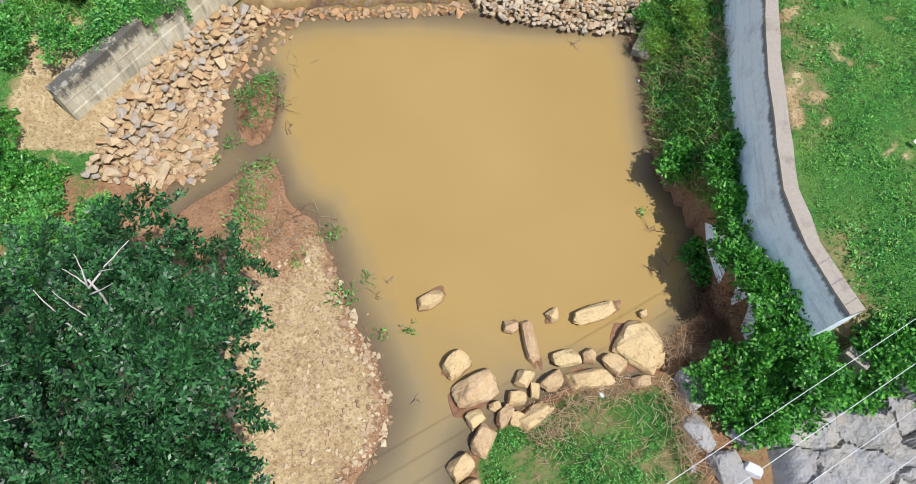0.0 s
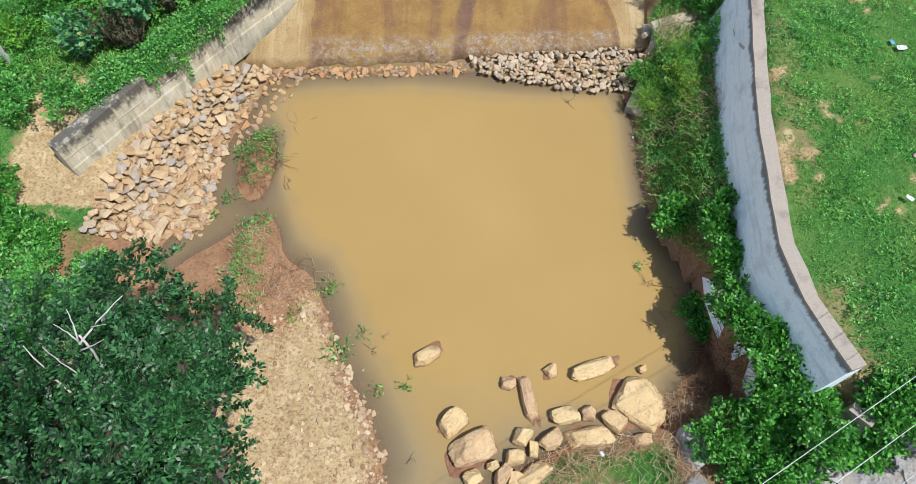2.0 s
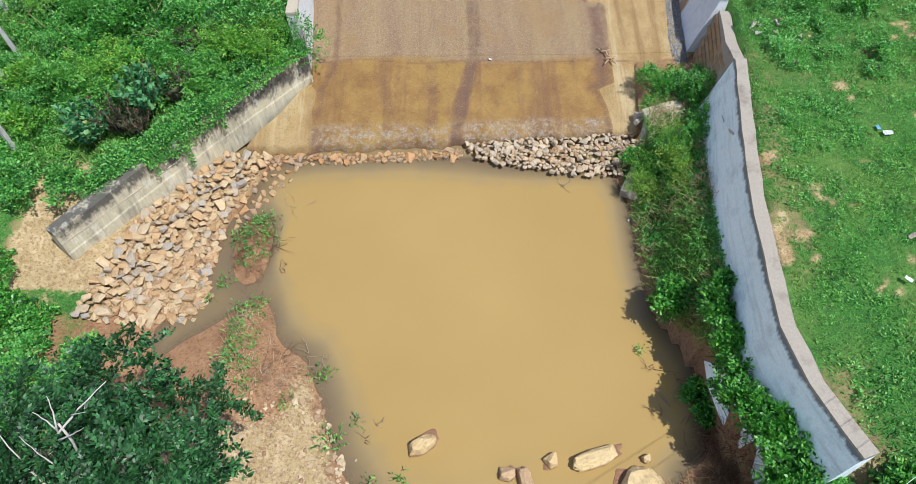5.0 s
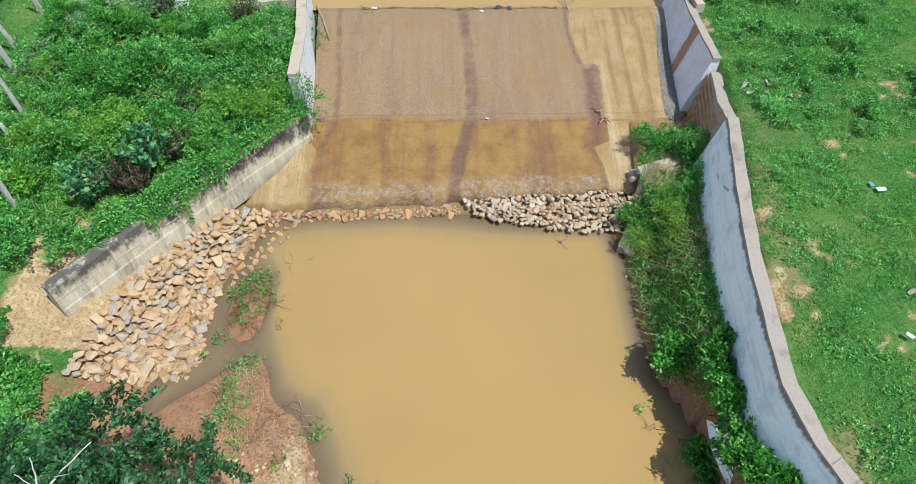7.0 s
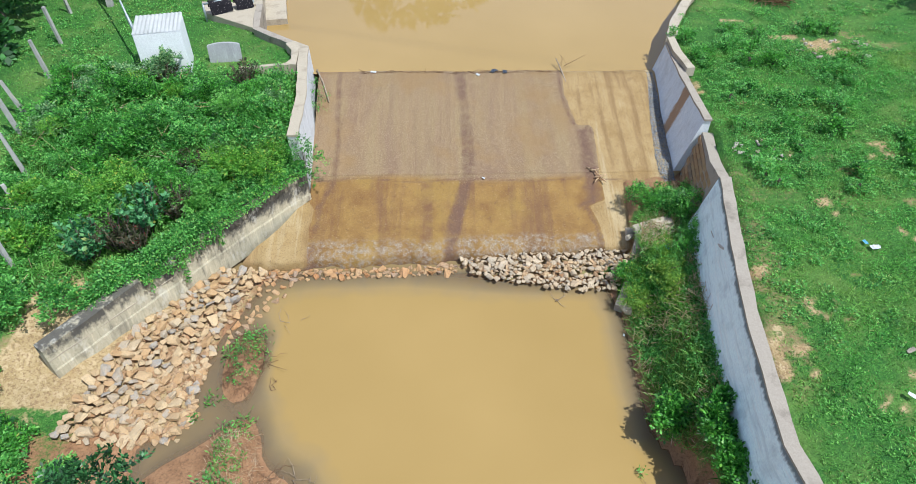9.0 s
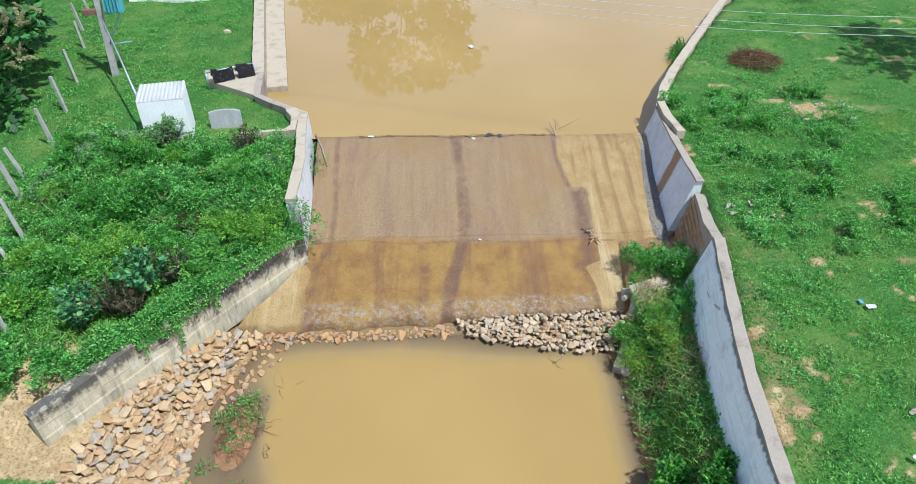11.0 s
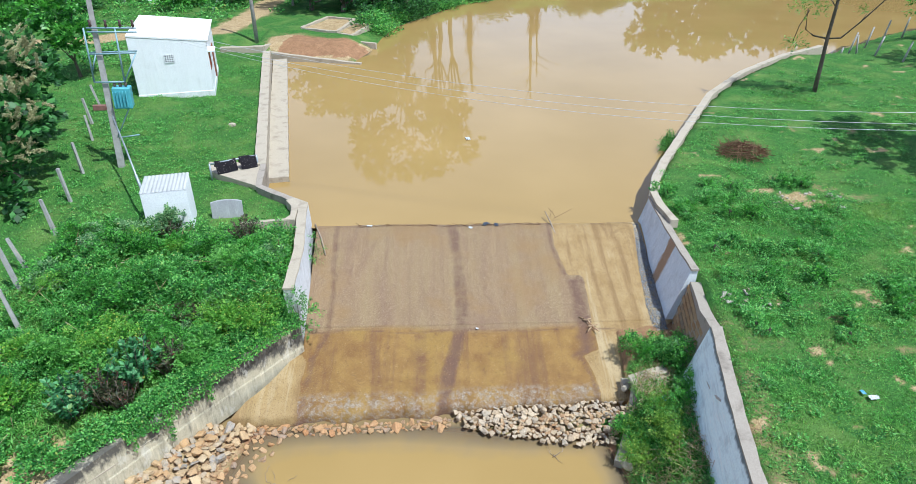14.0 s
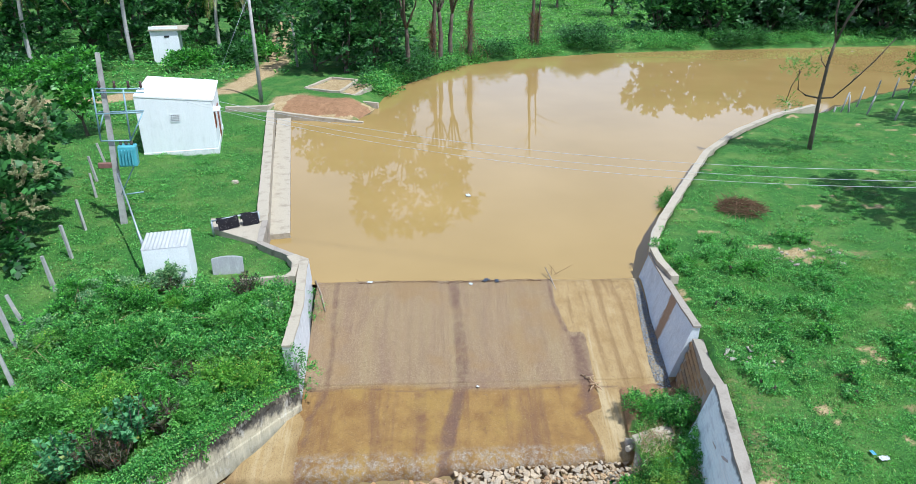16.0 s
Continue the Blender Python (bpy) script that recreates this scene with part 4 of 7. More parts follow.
def bush(base_xy, r, h, leaf_mat, n, leaf, seed, label="dense green bush", lumps=5, name="bush", per=14, twig=0.18, width=0.55, group="bushes beside the wall"):
    """A low shrub of many small leaves with an uneven outline."""
    g = rng(seed)
    x, y = base_xy
    z = h1(x, y)
    ls = [(x + r * 0.55 * g.normal(), y + r * 0.55 * g.normal(), z + h * g.uniform(0.25, 0.75), r * g.uniform(0.4, 0.7)) for _ in range(lumps)]
    area = sum(l[3] ** 2 for l in ls)
    return leafy_tree(name, label, "bush", (x, y, z), ls, leaf_mat, n / per / area, per, leaf, twig, seed + 1, 0.03, width, group=group)


def stuff(name, corners, mat, label, category):
    return tagged(new(name, quads_mesh(name, corners, mat)), label, category, kind="stuff")


def scatter(region, density, g, accept=None):
    xs, ys = [p[0] for p in region], [p[1] for p in region]
    n = int(density * (max(xs) - min(xs)) * (max(ys) - min(ys)))
    x, y = g.uniform(min(xs), max(xs), n), g.uniform(min(ys), max(ys), n)
    ok = inside(x, y, region)
    if accept:
        ok &= accept(x, y)
    return x[ok], y[ok]


def blades(x, y, tall, g, width=0.09, lean=0.5, thick=1):
    """Grass blades standing at plan points."""
    z = height(x, y)
    n = len(x)
    base = np.stack([x, y, z - 0.01], 1)
    d = np.stack([lean * g.normal(size=n), lean * g.normal(size=n), np.ones(n)], 1)
    d /= np.linalg.norm(d, axis=1, keepdims=True)
    a = g.uniform(0, 2 * np.pi, n)
    s = np.stack([np.cos(a), np.sin(a), np.zeros(n)], 1)
    ln = (tall * g.uniform(0.5, 1.3, n))[:, None]
    mid = base + d * ln * 0.5
    tip = base + d * ln + 0.25 * ln * np.stack([d[:, 0], d[:, 1], -0.4 * np.ones(n)], 1)
    return np.stack([base, mid + s * ln * width, tip, mid - s * ln * width], 1)


def weeds(x, y, tall, spread, per, leaf, g, width=0.55):
    """Clumps of broad leaves round plan points."""
    n = len(x)
    z = height(x, y)
    hgt = tall * g.uniform(0.4, 1.2, (n, 1))
    f = g.uniform(0, 1, (n, per)) ** 0.6
    rad = spread * g.uniform(0.5, 1.2, (n, 1)) * np.sqrt(g.uniform(0, 1, (n, per)))
    ang = g.uniform(0, 2 * np.pi, (n, per))
    c = np.stack([x[:, None] + rad * np.cos(ang), y[:, None] + rad * np.sin(ang), z[:, None] + hgt * (0.15 + 0.85 * f * (1 - 0.4 * rad / spread))], -1).reshape(-1, 3)
    out = np.stack([np.cos(ang), np.sin(ang), 0.35 + 0 * ang], -1).reshape(-1, 3)
    return leaf_quads(c, out, leaf, width, g, 0.1, 0.45)


def sticks(centers, length, thick, g, flat=0.35, towards=None):
    """Dry stalks: thin four-sided spindles lying about."""
    n = len(centers)
    d = g.normal(size=(n, 3))
    if towards is not None:
        d = d * 0.5 + np.array(towards)
    d[:, 2] *= flat
    d /= np.linalg.norm(d, axis=1, keepdims=True)
    ln = length * g.uniform(0.4, 1.3, (n, 1))
    s = np.cross(d, [0.1, 0.2, 1.0])
    s /= np.linalg.norm(s, axis=1, keepdims=True)
    u = np.cross(s, d)
    out = []
    for w in (s, u):
        a, b = centers - d * ln / 2, centers + d * ln / 2
        out.append(np.stack([a - w * thick, b - w * thick * 0.5, b + w * thick * 0.5, a + w * thick], 1))
    return np.concatenate(out)


# ---- the stones below the spillway ----
riprap = thing("riprap", "loose ochre rubble stones heaped against the wing wall", "stones", (-7.4, 10.8, 0.3))
lay_stones(riprap, [(-8.9, 8.25), (-8.75, 9.2), (-8.55, 10.4), (-8.2, 11.35), (-6.75, 13.4), (-6.2, 14.05), (-5.2, 13.95), (-5.6, 12.9), (-6.0, 12.2), (-6.05, 11.0), (-6.15, 9.9), (-6.0, 8.9), (-6.3, 8.4), (-7.4, 8.25)],
           300, 0.19, 0.42, 7, 0.0, lambda x, y: 0.16 * max(0, 1 - abs((x + 7.4) * 0.8 - (y - 10.8) * 0.5)))
toe_heap = thing("rubble_heap", "pale angular rubble heaped below the apron's toe", "stones", (3.2, 14.0, 0.0))
lay_stones(toe_heap, [(0.5, 14.3), (0.9, 13.6), (2.0, 13.35), (3.2, 13.1), (4.4, 12.95), (5.2, 13.0), (5.6, 13.9), (5.6, 14.75), (4.5, 14.6), (2.5, 14.5)],
           280, 0.12, 0.28, 8, 0.1, lambda x, y: max(0.0, 0.06 - h1(x, y)) * 0.8 + 0.1 * max(0, y - 13.6), meshes=PALE_STONES)
toe_row = thing("rubble_row", "rusty wet stones along the apron's toe", "stones", (-2.6, 13.9, 0.0))
lay_stones(toe_row, [(-5.9, 14.05), (-5.3, 13.6), (-3.8, 13.65), (-2.0, 13.7), (0.2, 13.8), (0.8, 14.2), (-2.5, 14.05)],
           120, 0.12, 0.32, 9, 0.0, lambda x, y: max(0.0, 0.0 - h1(x, y)) * 0.8, meshes=RUST_STONES)
shallows = thing("shallow_stones", "scattered rusty stones awash at the pond's edge", "stones", (-5.5, 12.6, 0.0))
lay_stones(shallows, [(-5.95, 12.3), (-5.3, 13.5), (-4.3, 13.5), (-4.6, 12.8), (-5.3, 11.9), (-5.8, 11.2)],
           30, 0.16, 0.4, 10, 0.0, lambda x, y: max(0.0, -h1(x, y)) * 0.75, near=0.5, meshes=RUST_STONES)



def filler(region, count, lo, hi, seed, mat, label, extra=0.0):
    """Smaller stones that fill the gaps of a heap, as one mesh."""
    g = rng(seed)
    protos = [stone_mesh("filler", 540 + i, mat, 12) for i in range(5)]
    x, y = scatter(region, 60, g)
    x, y = x[:count], y[:count]
    z = height(x, y)
    vs, fs = [], []
    for i in range(len(x)):
        me = protos[i % 5]
        s = g.uniform(lo, hi)
        m = pose(x[i], y[i], max(z[i], -0.12) + 0.25 * s + extra, g.uniform(-30, 30), g.uniform(-30, 30), g.uniform(0, 360)) @ Matrix.Diagonal((s * 1.15, s, s, 1))
        k = len(vs)
        vs += [m @ v.co for v in me.vertices]
        fs += [tuple(k + j for j in p.vertices) for p in me.polygons]
    tagged(new("stone_filler", poly_mesh("stone_filler", vs, fs, mat)), label, "stones", kind="stuff")


k = Mat("filler_stone", 0.85, 0.0, 0.3)
k.color(k.mix(k.ramp(k.noise(18.0, 5.0), 0.4, 0.7, 0.0, 0.5), k.mix(k.random(island=True), (0.34, 0.20, 0.10), (0.56, 0.41, 0.24)), (0.16, 0.115, 0.085)))
M_FILL = k.bump(k.noise(30.0, 4.0), 0.5, 0.02).m
filler([(-8.9, 8.25), (-8.75, 9.2), (-8.55, 10.4), (-8.2, 11.35), (-6.75, 13.4), (-6.2, 14.05), (-5.2, 13.95), (-5.6, 12.9), (-6.0, 12.2), (-6.05, 11.0), (-6.1, 9.9), (-6.0, 8.9), (-6.3, 8.4), (-7.4, 8.25)], 1300, 0.10, 0.24, 71, M_FILL, "small ochre stones filling the rubble heap")
filler([(0.5, 14.3), (0.9, 13.7), (2.0, 13.5), (3.2, 13.3), (4.4, 13.1), (5.2, 13.1), (5.6, 13.9), (5.6, 14.75), (4.5, 14.6), (2.5, 14.5)], 420, 0.08, 0.18, 72, M_FILL, "small tan stones filling the heap below the apron", 0.1)

M_WET = mat_rock("wet_rock", ((0.22, 0.105, 0.055), (0.27, 0.14, 0.075), (0.19, 0.10, 0.06), (0.28, 0.16, 0.09)), 0.4)
# x, y, length, width, turn
POND_BOULDERS = [(-0.65, 5.22, 0.80, 0.38, 33), (3.01, 4.87, 1.18, 0.40, 17), (1.52, 4.21, 1.05, 0.28, -78), (1.12, 4.57, 0.38, 0.30, 0), (2.07, 4.83, 0.32, 0.26, 20),
                 (3.91, 4.16, 1.12, 0.95, 60), (2.25, 3.87, 0.62, 0.38, 10), (2.77, 3.90, 0.36, 0.30, 80), (3.31, 3.75, 0.62, 0.38, -40), (4.24, 3.81, 0.46, 0.30, 75),
                 (2.71, 3.40, 0.92, 0.48, 5), (-0.09, 3.77, 0.70, 0.46, 45), (0.28, 3.19, 1.05, 0.66, 25), (4.07, 4.85, 0.20, 0.18, 0)]
SHORE_BOULDERS = [(3.84, 3.33, 0.46, 0.24, 5), (1.33, 3.41, 0.44, 0.38, 60), (1.94, 3.34, 0.54, 0.36, 40), (1.16, 3.01, 0.44, 0.34, 5), (1.56, 3.18, 0.36, 0.22, 80), (0.27, 2.59, 0.40, 0.36, 30),
                  (0.90, 2.65, 0.52, 0.28, 45), (1.15, 2.59, 0.40, 0.32, 70), (1.52, 2.62, 0.86, 0.40, 42), (0.43, 2.15, 0.70, 0.40, 58), (-0.04, 1.65, 0.56, 0.46, 40), (0.70, 2.84, 0.30, 0.18, 15),
                  (0.15, 1.2, 0.5, 0.42, 10), (-0.1, 0.6, 0.6, 0.45, 70)]
for kind, rows in (("pond", POND_BOULDERS), ("shore", SHORE_BOULDERS)):
    for i, (x, y, a, b, turn) in enumerate(rows):
        tall = min(0.6, 0.8 * b + 0.14)
        me = boulder_mesh("boulder", 300 + i + 40 * (kind == "shore"), M_BOULDER, (a * 1.08, b * 1.12, tall))
        ob = tagged(new("boulder", me), "weathered tan boulder standing in the muddy pond" if kind == "pond" else "tan boulder at the grassy shore of the pond", "boulder", "boulders of the pond")
        if kind == "pond":
            base = part("wet_base", boulder_mesh("wet_base", 360 + i, M_WET, (a * 1.42, b * 1.6, 0.26), 3), ob, "submerged rim of red-brown wet rock")
            base.matrix_basis = Matrix.Translation((0.07 * math.sin(i), 0.03, -0.155))
        ob.matrix_basis = pose(x, y, 0.06 if kind == "pond" else max(0.08, h1(x, y) + 0.03), 0, 0, turn)

# grey outcrop and slabs beyond the right bank
g = rng(400)
xs, ys = np.arange(4.6, 12.0, 0.045), np.arange(-1.2, 3.3, 0.045)
gx, gy = np.meshgrid(xs, ys)
cells = np.stack([g.uniform(4.9, 12.2, 52), g.uniform(-1.6, 3.3, 52)], 1)
warp_x, warp_y = gx + 0.16 * wave(gx, gy, 2.4, 1.0), gy + 0.16 * wave(gx, gy, 2.7, 5.0)
far = np.hypot(warp_x[..., None] - cells[:, 0], (warp_y[..., None] - cells[:, 1]) * 1.5)
order = np.argsort(far, axis=-1)
near, second = order[..., 0], order[..., 1]
edge = np.take_along_axis(far, second[..., None], -1)[..., 0] - np.take_along_axis(far, near[..., None], -1)[..., 0]
tilt, lift = g.normal(0, 0.15, (52, 2)), g.uniform(-0.06, 0.09, 52)
rise = smooth(5.7, 6.3, gx + 0.3 * wave(gx, gy, 1.2)) * smooth(3.15, 2.7, gy + 0.3 * wave(gx, gy, 1.5, 2.0))
oz = lift[near] + tilt[near, 0] * (gx - cells[near, 0]) + tilt[near, 1] * (gy - cells[near, 1]) - 0.14 * smooth(0.07, 0.0, edge) + 0.03 * wave(gx, gy, 7.0) + 0.16 * wave(gx, gy, 1.5, 3.0) + 0.010 * wave(gx + 0.6 * gy, gy, 9.0, 4.0) + 0.02 * wave(gx, gy, 19.0)
oz = height(gx, gy) - 0.15 + rise * (0.55 + 1.0 * oz)
idx = np.arange(gx.size).reshape(gx.shape)
quad = np.stack([idx[:-1, :-1], idx[:-1, 1:], idx[1:, 1:], idx[1:, :-1]], -1).reshape(-1, 4)
outcrop = tagged(new("rock_outcrop"), "fractured grey rock outcrop on the bank", "rock", "rocks of the outcrop")
spread = np.stack([gx, gy, oz], -1).reshape(-1, 3)
block = (np.floor((cells[:, 0] - 4.6) / 1.3) * 10 + np.floor((cells[:, 1] + 1.7) / 1.1)).astype(int)[near].ravel()[quad[:, 0]]
for key in np.unique(block):
    used, slot = np.unique(quad[block == key], return_inverse=True)
    part("rock_block", poly_mesh("rock_block", spread[used], slot.reshape(-1, 4), M_LEDGE), outcrop)
for i, (x, y, a, b, turn) in enumerate(((4.75, 2.15, 0.95, 0.55, 120), (5.15, 1.45, 1.0, 0.6, 110), (5.6, 2.05, 0.7, 0.4, 150), (4.9, 3.2, 1.0, 0.75, 100), (5.2, 0.6, 1.2, 0.7, 60))):
    me = boulder_mesh("rock_slab", 430 + i, M_LEDGE, (a, b, 0.42))
    tagged(new("rock_slab", me), "flat grey rock slab among dry stalks", "rock", "rocks of the outcrop").matrix_basis = pose(x, y, h1(x, y) + 0.05, 6, 4, turn)
white_stone = tagged(new("white_stone", boulder_mesh("white_stone", 444, M_PIER, (0.46, 0.28, 0.25))), "chalk-white stone lying beside the outcrop", "stone")
white_stone.matrix_basis = pose(5.55, 1.45, h1(5.55, 1.45) + 0.08, 0, 0, -30)

# pebbles strewn over the sand bank and the terraces
g = rng(55)
px, py = scatter([(-5.4, 6.3), (-3.2, 6.6), (-1.9, 3.9), (-1.6, 2.2), (-2.9, 0.0), (-6.0, 0.5), (-6.0, 4.0)], 120, g)
qx, qy = scatter([(8, 6), (20, 6), (22, 26), (9, 21)], 1.2, g, lambda x, y: grass_amount(x, y) < 0.72)
px, py = np.concatenate([px, qx]), np.concatenate([py, qy])
pv, pf = [], []
proto = [stone_mesh("pebble", 500 + i, M_STONE, 9) for i in range(4)]
pz = height(px, py)
for i in range(len(px)):
    me = proto[i % 4]
    s = 0.025 + 0.11 * g.uniform() ** 4
    c, sn = math.cos(i), math.sin(i)
    k = len(pv)
    for v in me.vertices:
        pv.append((px[i] + s * (c * v.co.x - sn * v.co.y), py[i] + s * (sn * v.co.x + c * v.co.y), pz[i] + s * (v.co.z + 0.2)))
    pf += [tuple(k + j for j in p.vertices) for p in me.polygons]
rim = [(-3.1, 6.2), (-2.4, 5.0), (-1.85, 4.0), (-1.5, 3.05), (-1.7, 2.3), (-2.0, 1.5)]
for i in range(420):
    f = g.uniform(0, 5)
    x = np.interp(f, range(6), [p[0] for p in rim]) - 0.12 + 0.22 * g.normal()
    y = np.interp(f, range(6), [p[1] for p in rim]) - 0.05 + 0.22 * g.normal()
    me, s = proto[i % 4], 0.03 + 0.17 * g.uniform() ** 3
    n0 = len(pv)
    z = max(h1(x, y), -0.06)
    c, sn = math.cos(i), math.sin(i)
    for v in me.vertices:
        pv.append((x + s * (c * v.co.x - sn * v.co.y), y + s * (sn * v.co.x + c * v.co.y), z + 0.7 * s * (v.co.z + 0.2)))
    pf += [tuple(n0 + j for j in p.vertices) for p in me.polygons]
k = Mat("pebble", 0.9, 0.0, 0.3)
k.color(k.mix(k.random(island=True), (0.26, 0.155, 0.085), (0.54, 0.43, 0.28)))
tagged(new("pebbles", poly_mesh("pebbles", pv, pf, k.m)), "small tan pebbles strewn over the sand", "pebbles", kind="stuff")

# gravel against the pier's foot
g = rng(57)
gx = g.uniform(0, 1, 3400)
gy = g.uniform(16.9, 22.3, 3400)
gv, gf = [], []
for u, y in zip(gx, gy):
    wide = np.interp(y, [16.9, 18.0, 20.0, 22.3], [0.45, 0.5, 0.4, 0.2])
    x = 8.04 - 0.28 * (3.0 - float(apron_z(y))) - wide * u ** 1.15
    me = proto[int(1000 * u) % 4]
    s = g.uniform(0.022, 0.055)
    kk = len(gv)
    for v in me.vertices:
        gv.append((x + s * v.co.x, y + s * v.co.y, float(apron_z(y)) + 0.01 + s * (v.co.z + 0.25)))
    gf += [tuple(kk + j for j in p.vertices) for p in me.polygons]
k = Mat("gravel", 0.85, 0.0, 0.3)
k.color(k.mix(k.random(island=True), (0.05, 0.055, 0.06), (0.36, 0.37, 0.38)))
tagged(new("gravel", poly_mesh("gravel", gv, gf, k.m)), "grey gravel washed against the pier wall", "gravel", kind="stuff")

# broken slabs at the right of the toe
tagged(ribbon_wall("broken_kerb", [(5.75, 14.7), (5.3, 13.4), (4.75, 12.35)], 0.25, [0.85, 0.5, 0.22], [-0.3, -0.4, -0.4], M_COPE, 1), "broken low concrete kerb running into the pond", "wall", kind="structure")
bm = box_bm((1.15, 0.62, 0.16), (0, 0, 0), 0, 0.02)
bmesh.ops.subdivide_edges(bm, edges=list(bm.edges), cuts=2)
for v in bm.verts:
    v.co += Vector((0.04, 0.04, 0.015)) * noise.noise(v.co * 6)
    if v.co.y < -0.2:
        v.co.x *= 0.75
slab = tagged(new("concrete_slab", from_bm("concrete_slab", bm, M_PALE)), "broken pale concrete slab resting on the bank", "slab")
slab.matrix_basis = pose(6.25, 14.6, 0.97, 8, -8, 12)
for i, (x, y, s) in enumerate(((5.62, 14.85, 0.36), (5.55, 14.6, 0.26), (5.05, 12.2, 0.4))):
    tagged(new("broken_stone", boulder_mesh("broken_stone", 450 + i, M_PALE, (s, s * 0.8, s * 0.7), 3)), "pale broken stone beside the kerb", "stone", "broken stones of the kerb").matrix_basis = pose(x, y, 0.72 if i < 2 else 0.22, 0, 0, 40 * i)

# brick infill between the pier and the retaining wall
infill = tagged(ribbon_wall("brick_infill", [(7.62, 14.45), (7.75, 15.6), (8.08, 17.35)], 0.3, [2.95, 2.75, 2.6], 0.5, M_COPE, -1, None, 0.2), "rust-stained stepped masonry infill", "wall", kind="structure")
M_BRICK = mat_rock("stained_brick", ((0.30, 0.18, 0.09), (0.36, 0.24, 0.13), (0.22, 0.17, 0.12), (0.44, 0.30, 0.16)))
brick = from_bm("brick", box_bm((0.06, 0.34, 0.17), (0, 0, 0), 0, 0.012), M_BRICK)
for row in range(8):
    for i in range(8):
        f = (i + 0.5 * (row % 2)) / 8
        x, y = (7.62 + 0.13 * f / 0.4, 14.45 + 2.9 * f) if f < 0.4 else (7.75 + 0.33 * (f - 0.4) / 0.6, 14.45 + 2.9 * f)
        if y < 17.25 and y > 14.5:
            part("brick", brick, infill).matrix_basis = pose(x - 0.01 - 0.2 * (2.65 - 0.95 - 0.2 * row), y, 0.95 + 0.2 * row, 0, 0, -9) @ pose(0, 0, 0, 0, 11, 0)

k = Mat("algae_coping", 0.9, 0.0, 0.2)
k.color(k.mix(k.ramp(k.noise(3.0, 6.0, 0.7), 0.38, 0.62), (0.035, 0.034, 0.03), (0.20, 0.18, 0.145)))
M_ALGAE = k.bump(k.noise(25.0, 5.0), 0.5, 0.02).m
for z, ends in ((1.08, (0.0, 0.5)),):
    at = [float(v) for v in np.linspace(ends[0], ends[1], 9)]
    line = [(float(np.interp(f, [0, 0.36, 0.71, 1], [-9.42, -7.9, -6.3, -4.15])) + 0.006, float(np.interp(f, [0, 0.36, 0.71, 1], [9.9, 11.95, 14.1, 16.35])) - 0.006) for f in at]
    tagged(ribbon_wall("mortar_ridge", line, 0.03, z + 0.02, z, M_PALE, 1), "pale mortar ridge along a course of the wing wall", "mortar", kind="structure")
tagged(ribbon_wall("kerb_fragment", [(7.15, 3.35), (7.45, 3.02)], 0.2, 2.05, 1.2, M_COPE, 1), "pale end of a broken kerb among bushes", "kerb", kind="structure")
# coping strips on the right wall
tagged(ribbon_wall("coping_right", [(x + 0.0, y) for x, y in WALL_R], 0.3, 3.06, 2.99, M_COPE, 1), "worn tan concrete coping on the retaining wall", "coping", kind="structure")
tagged(ribbon_wall("coping_abutment", [(-4.30, 16.73), (-4.40, 19.1), (-4.70, 21.3), (-4.82, 22.4)], 0.33, 2.99, 2.92, M_PALE, 1), "grey coping on the abutment wall", "coping", kind="structure")
tagged(ribbon_wall("coping_pier", [(8.03, 17.36), (8.03, 20.2), (8.13, 22.6)], 0.24, 3.06, 2.99, M_COPE, -1), "grey coping on the pier wall", "coping", kind="structure")
tagged(ribbon_wall("upper_pier", [(8.28, 20.35), (8.15, 21.6), (8.2, 22.7)], 0.28, 3.22, 2.9, M_PALE, -1), "short raised whitewashed wall end beside the pier", "wall", kind="structure")

# ---- the quay on the left shore ----


def offset_line(pts, d):
    out = []
    for i, p in enumerate(pts):
        a, b = Vector(pts[max(i - 1, 0)]), Vector(pts[min(i + 1, len(pts) - 1)])
        t = (b - a).normalized()
        out.append((p[0] - t.y * d, p[1] + t.x * d))
    return out


tagged(ribbon_wall("quay_step", offset_line([(-7.36, 26.4), (-9.1, 35.2), (-11.3, 46.4)], -0.01), 0.95, 2.24, 1.2, M_PALE, -1), "low pale concrete step above the lake", "step", kind="structure")


def flat_slab(name, ring, top, deep, mat, label, category):
    """A level slab over a ring of plan points, with worn edges."""
    bm = bmesh.new()
    face = bm.faces.new([bm.verts.new((x, y, top)) for x, y in ring])
    if face.normal.z < 0:
        face.normal_flip()
    down = bmesh.ops.extrude_face_region(bm, geom=[face])
    for v in down["geom"]:
        if isinstance(v, bmesh.types.BMVert):
            v.co.z -= deep
    bmesh.ops.recalc_face_normals(bm, faces=bm.faces)
    bmesh.ops.bevel(bm, geom=list(bm.edges), offset=0.015, segments=1, affect="EDGES")
    return tagged(new(name, from_bm(name, bm, mat)), label, category, kind="structure")


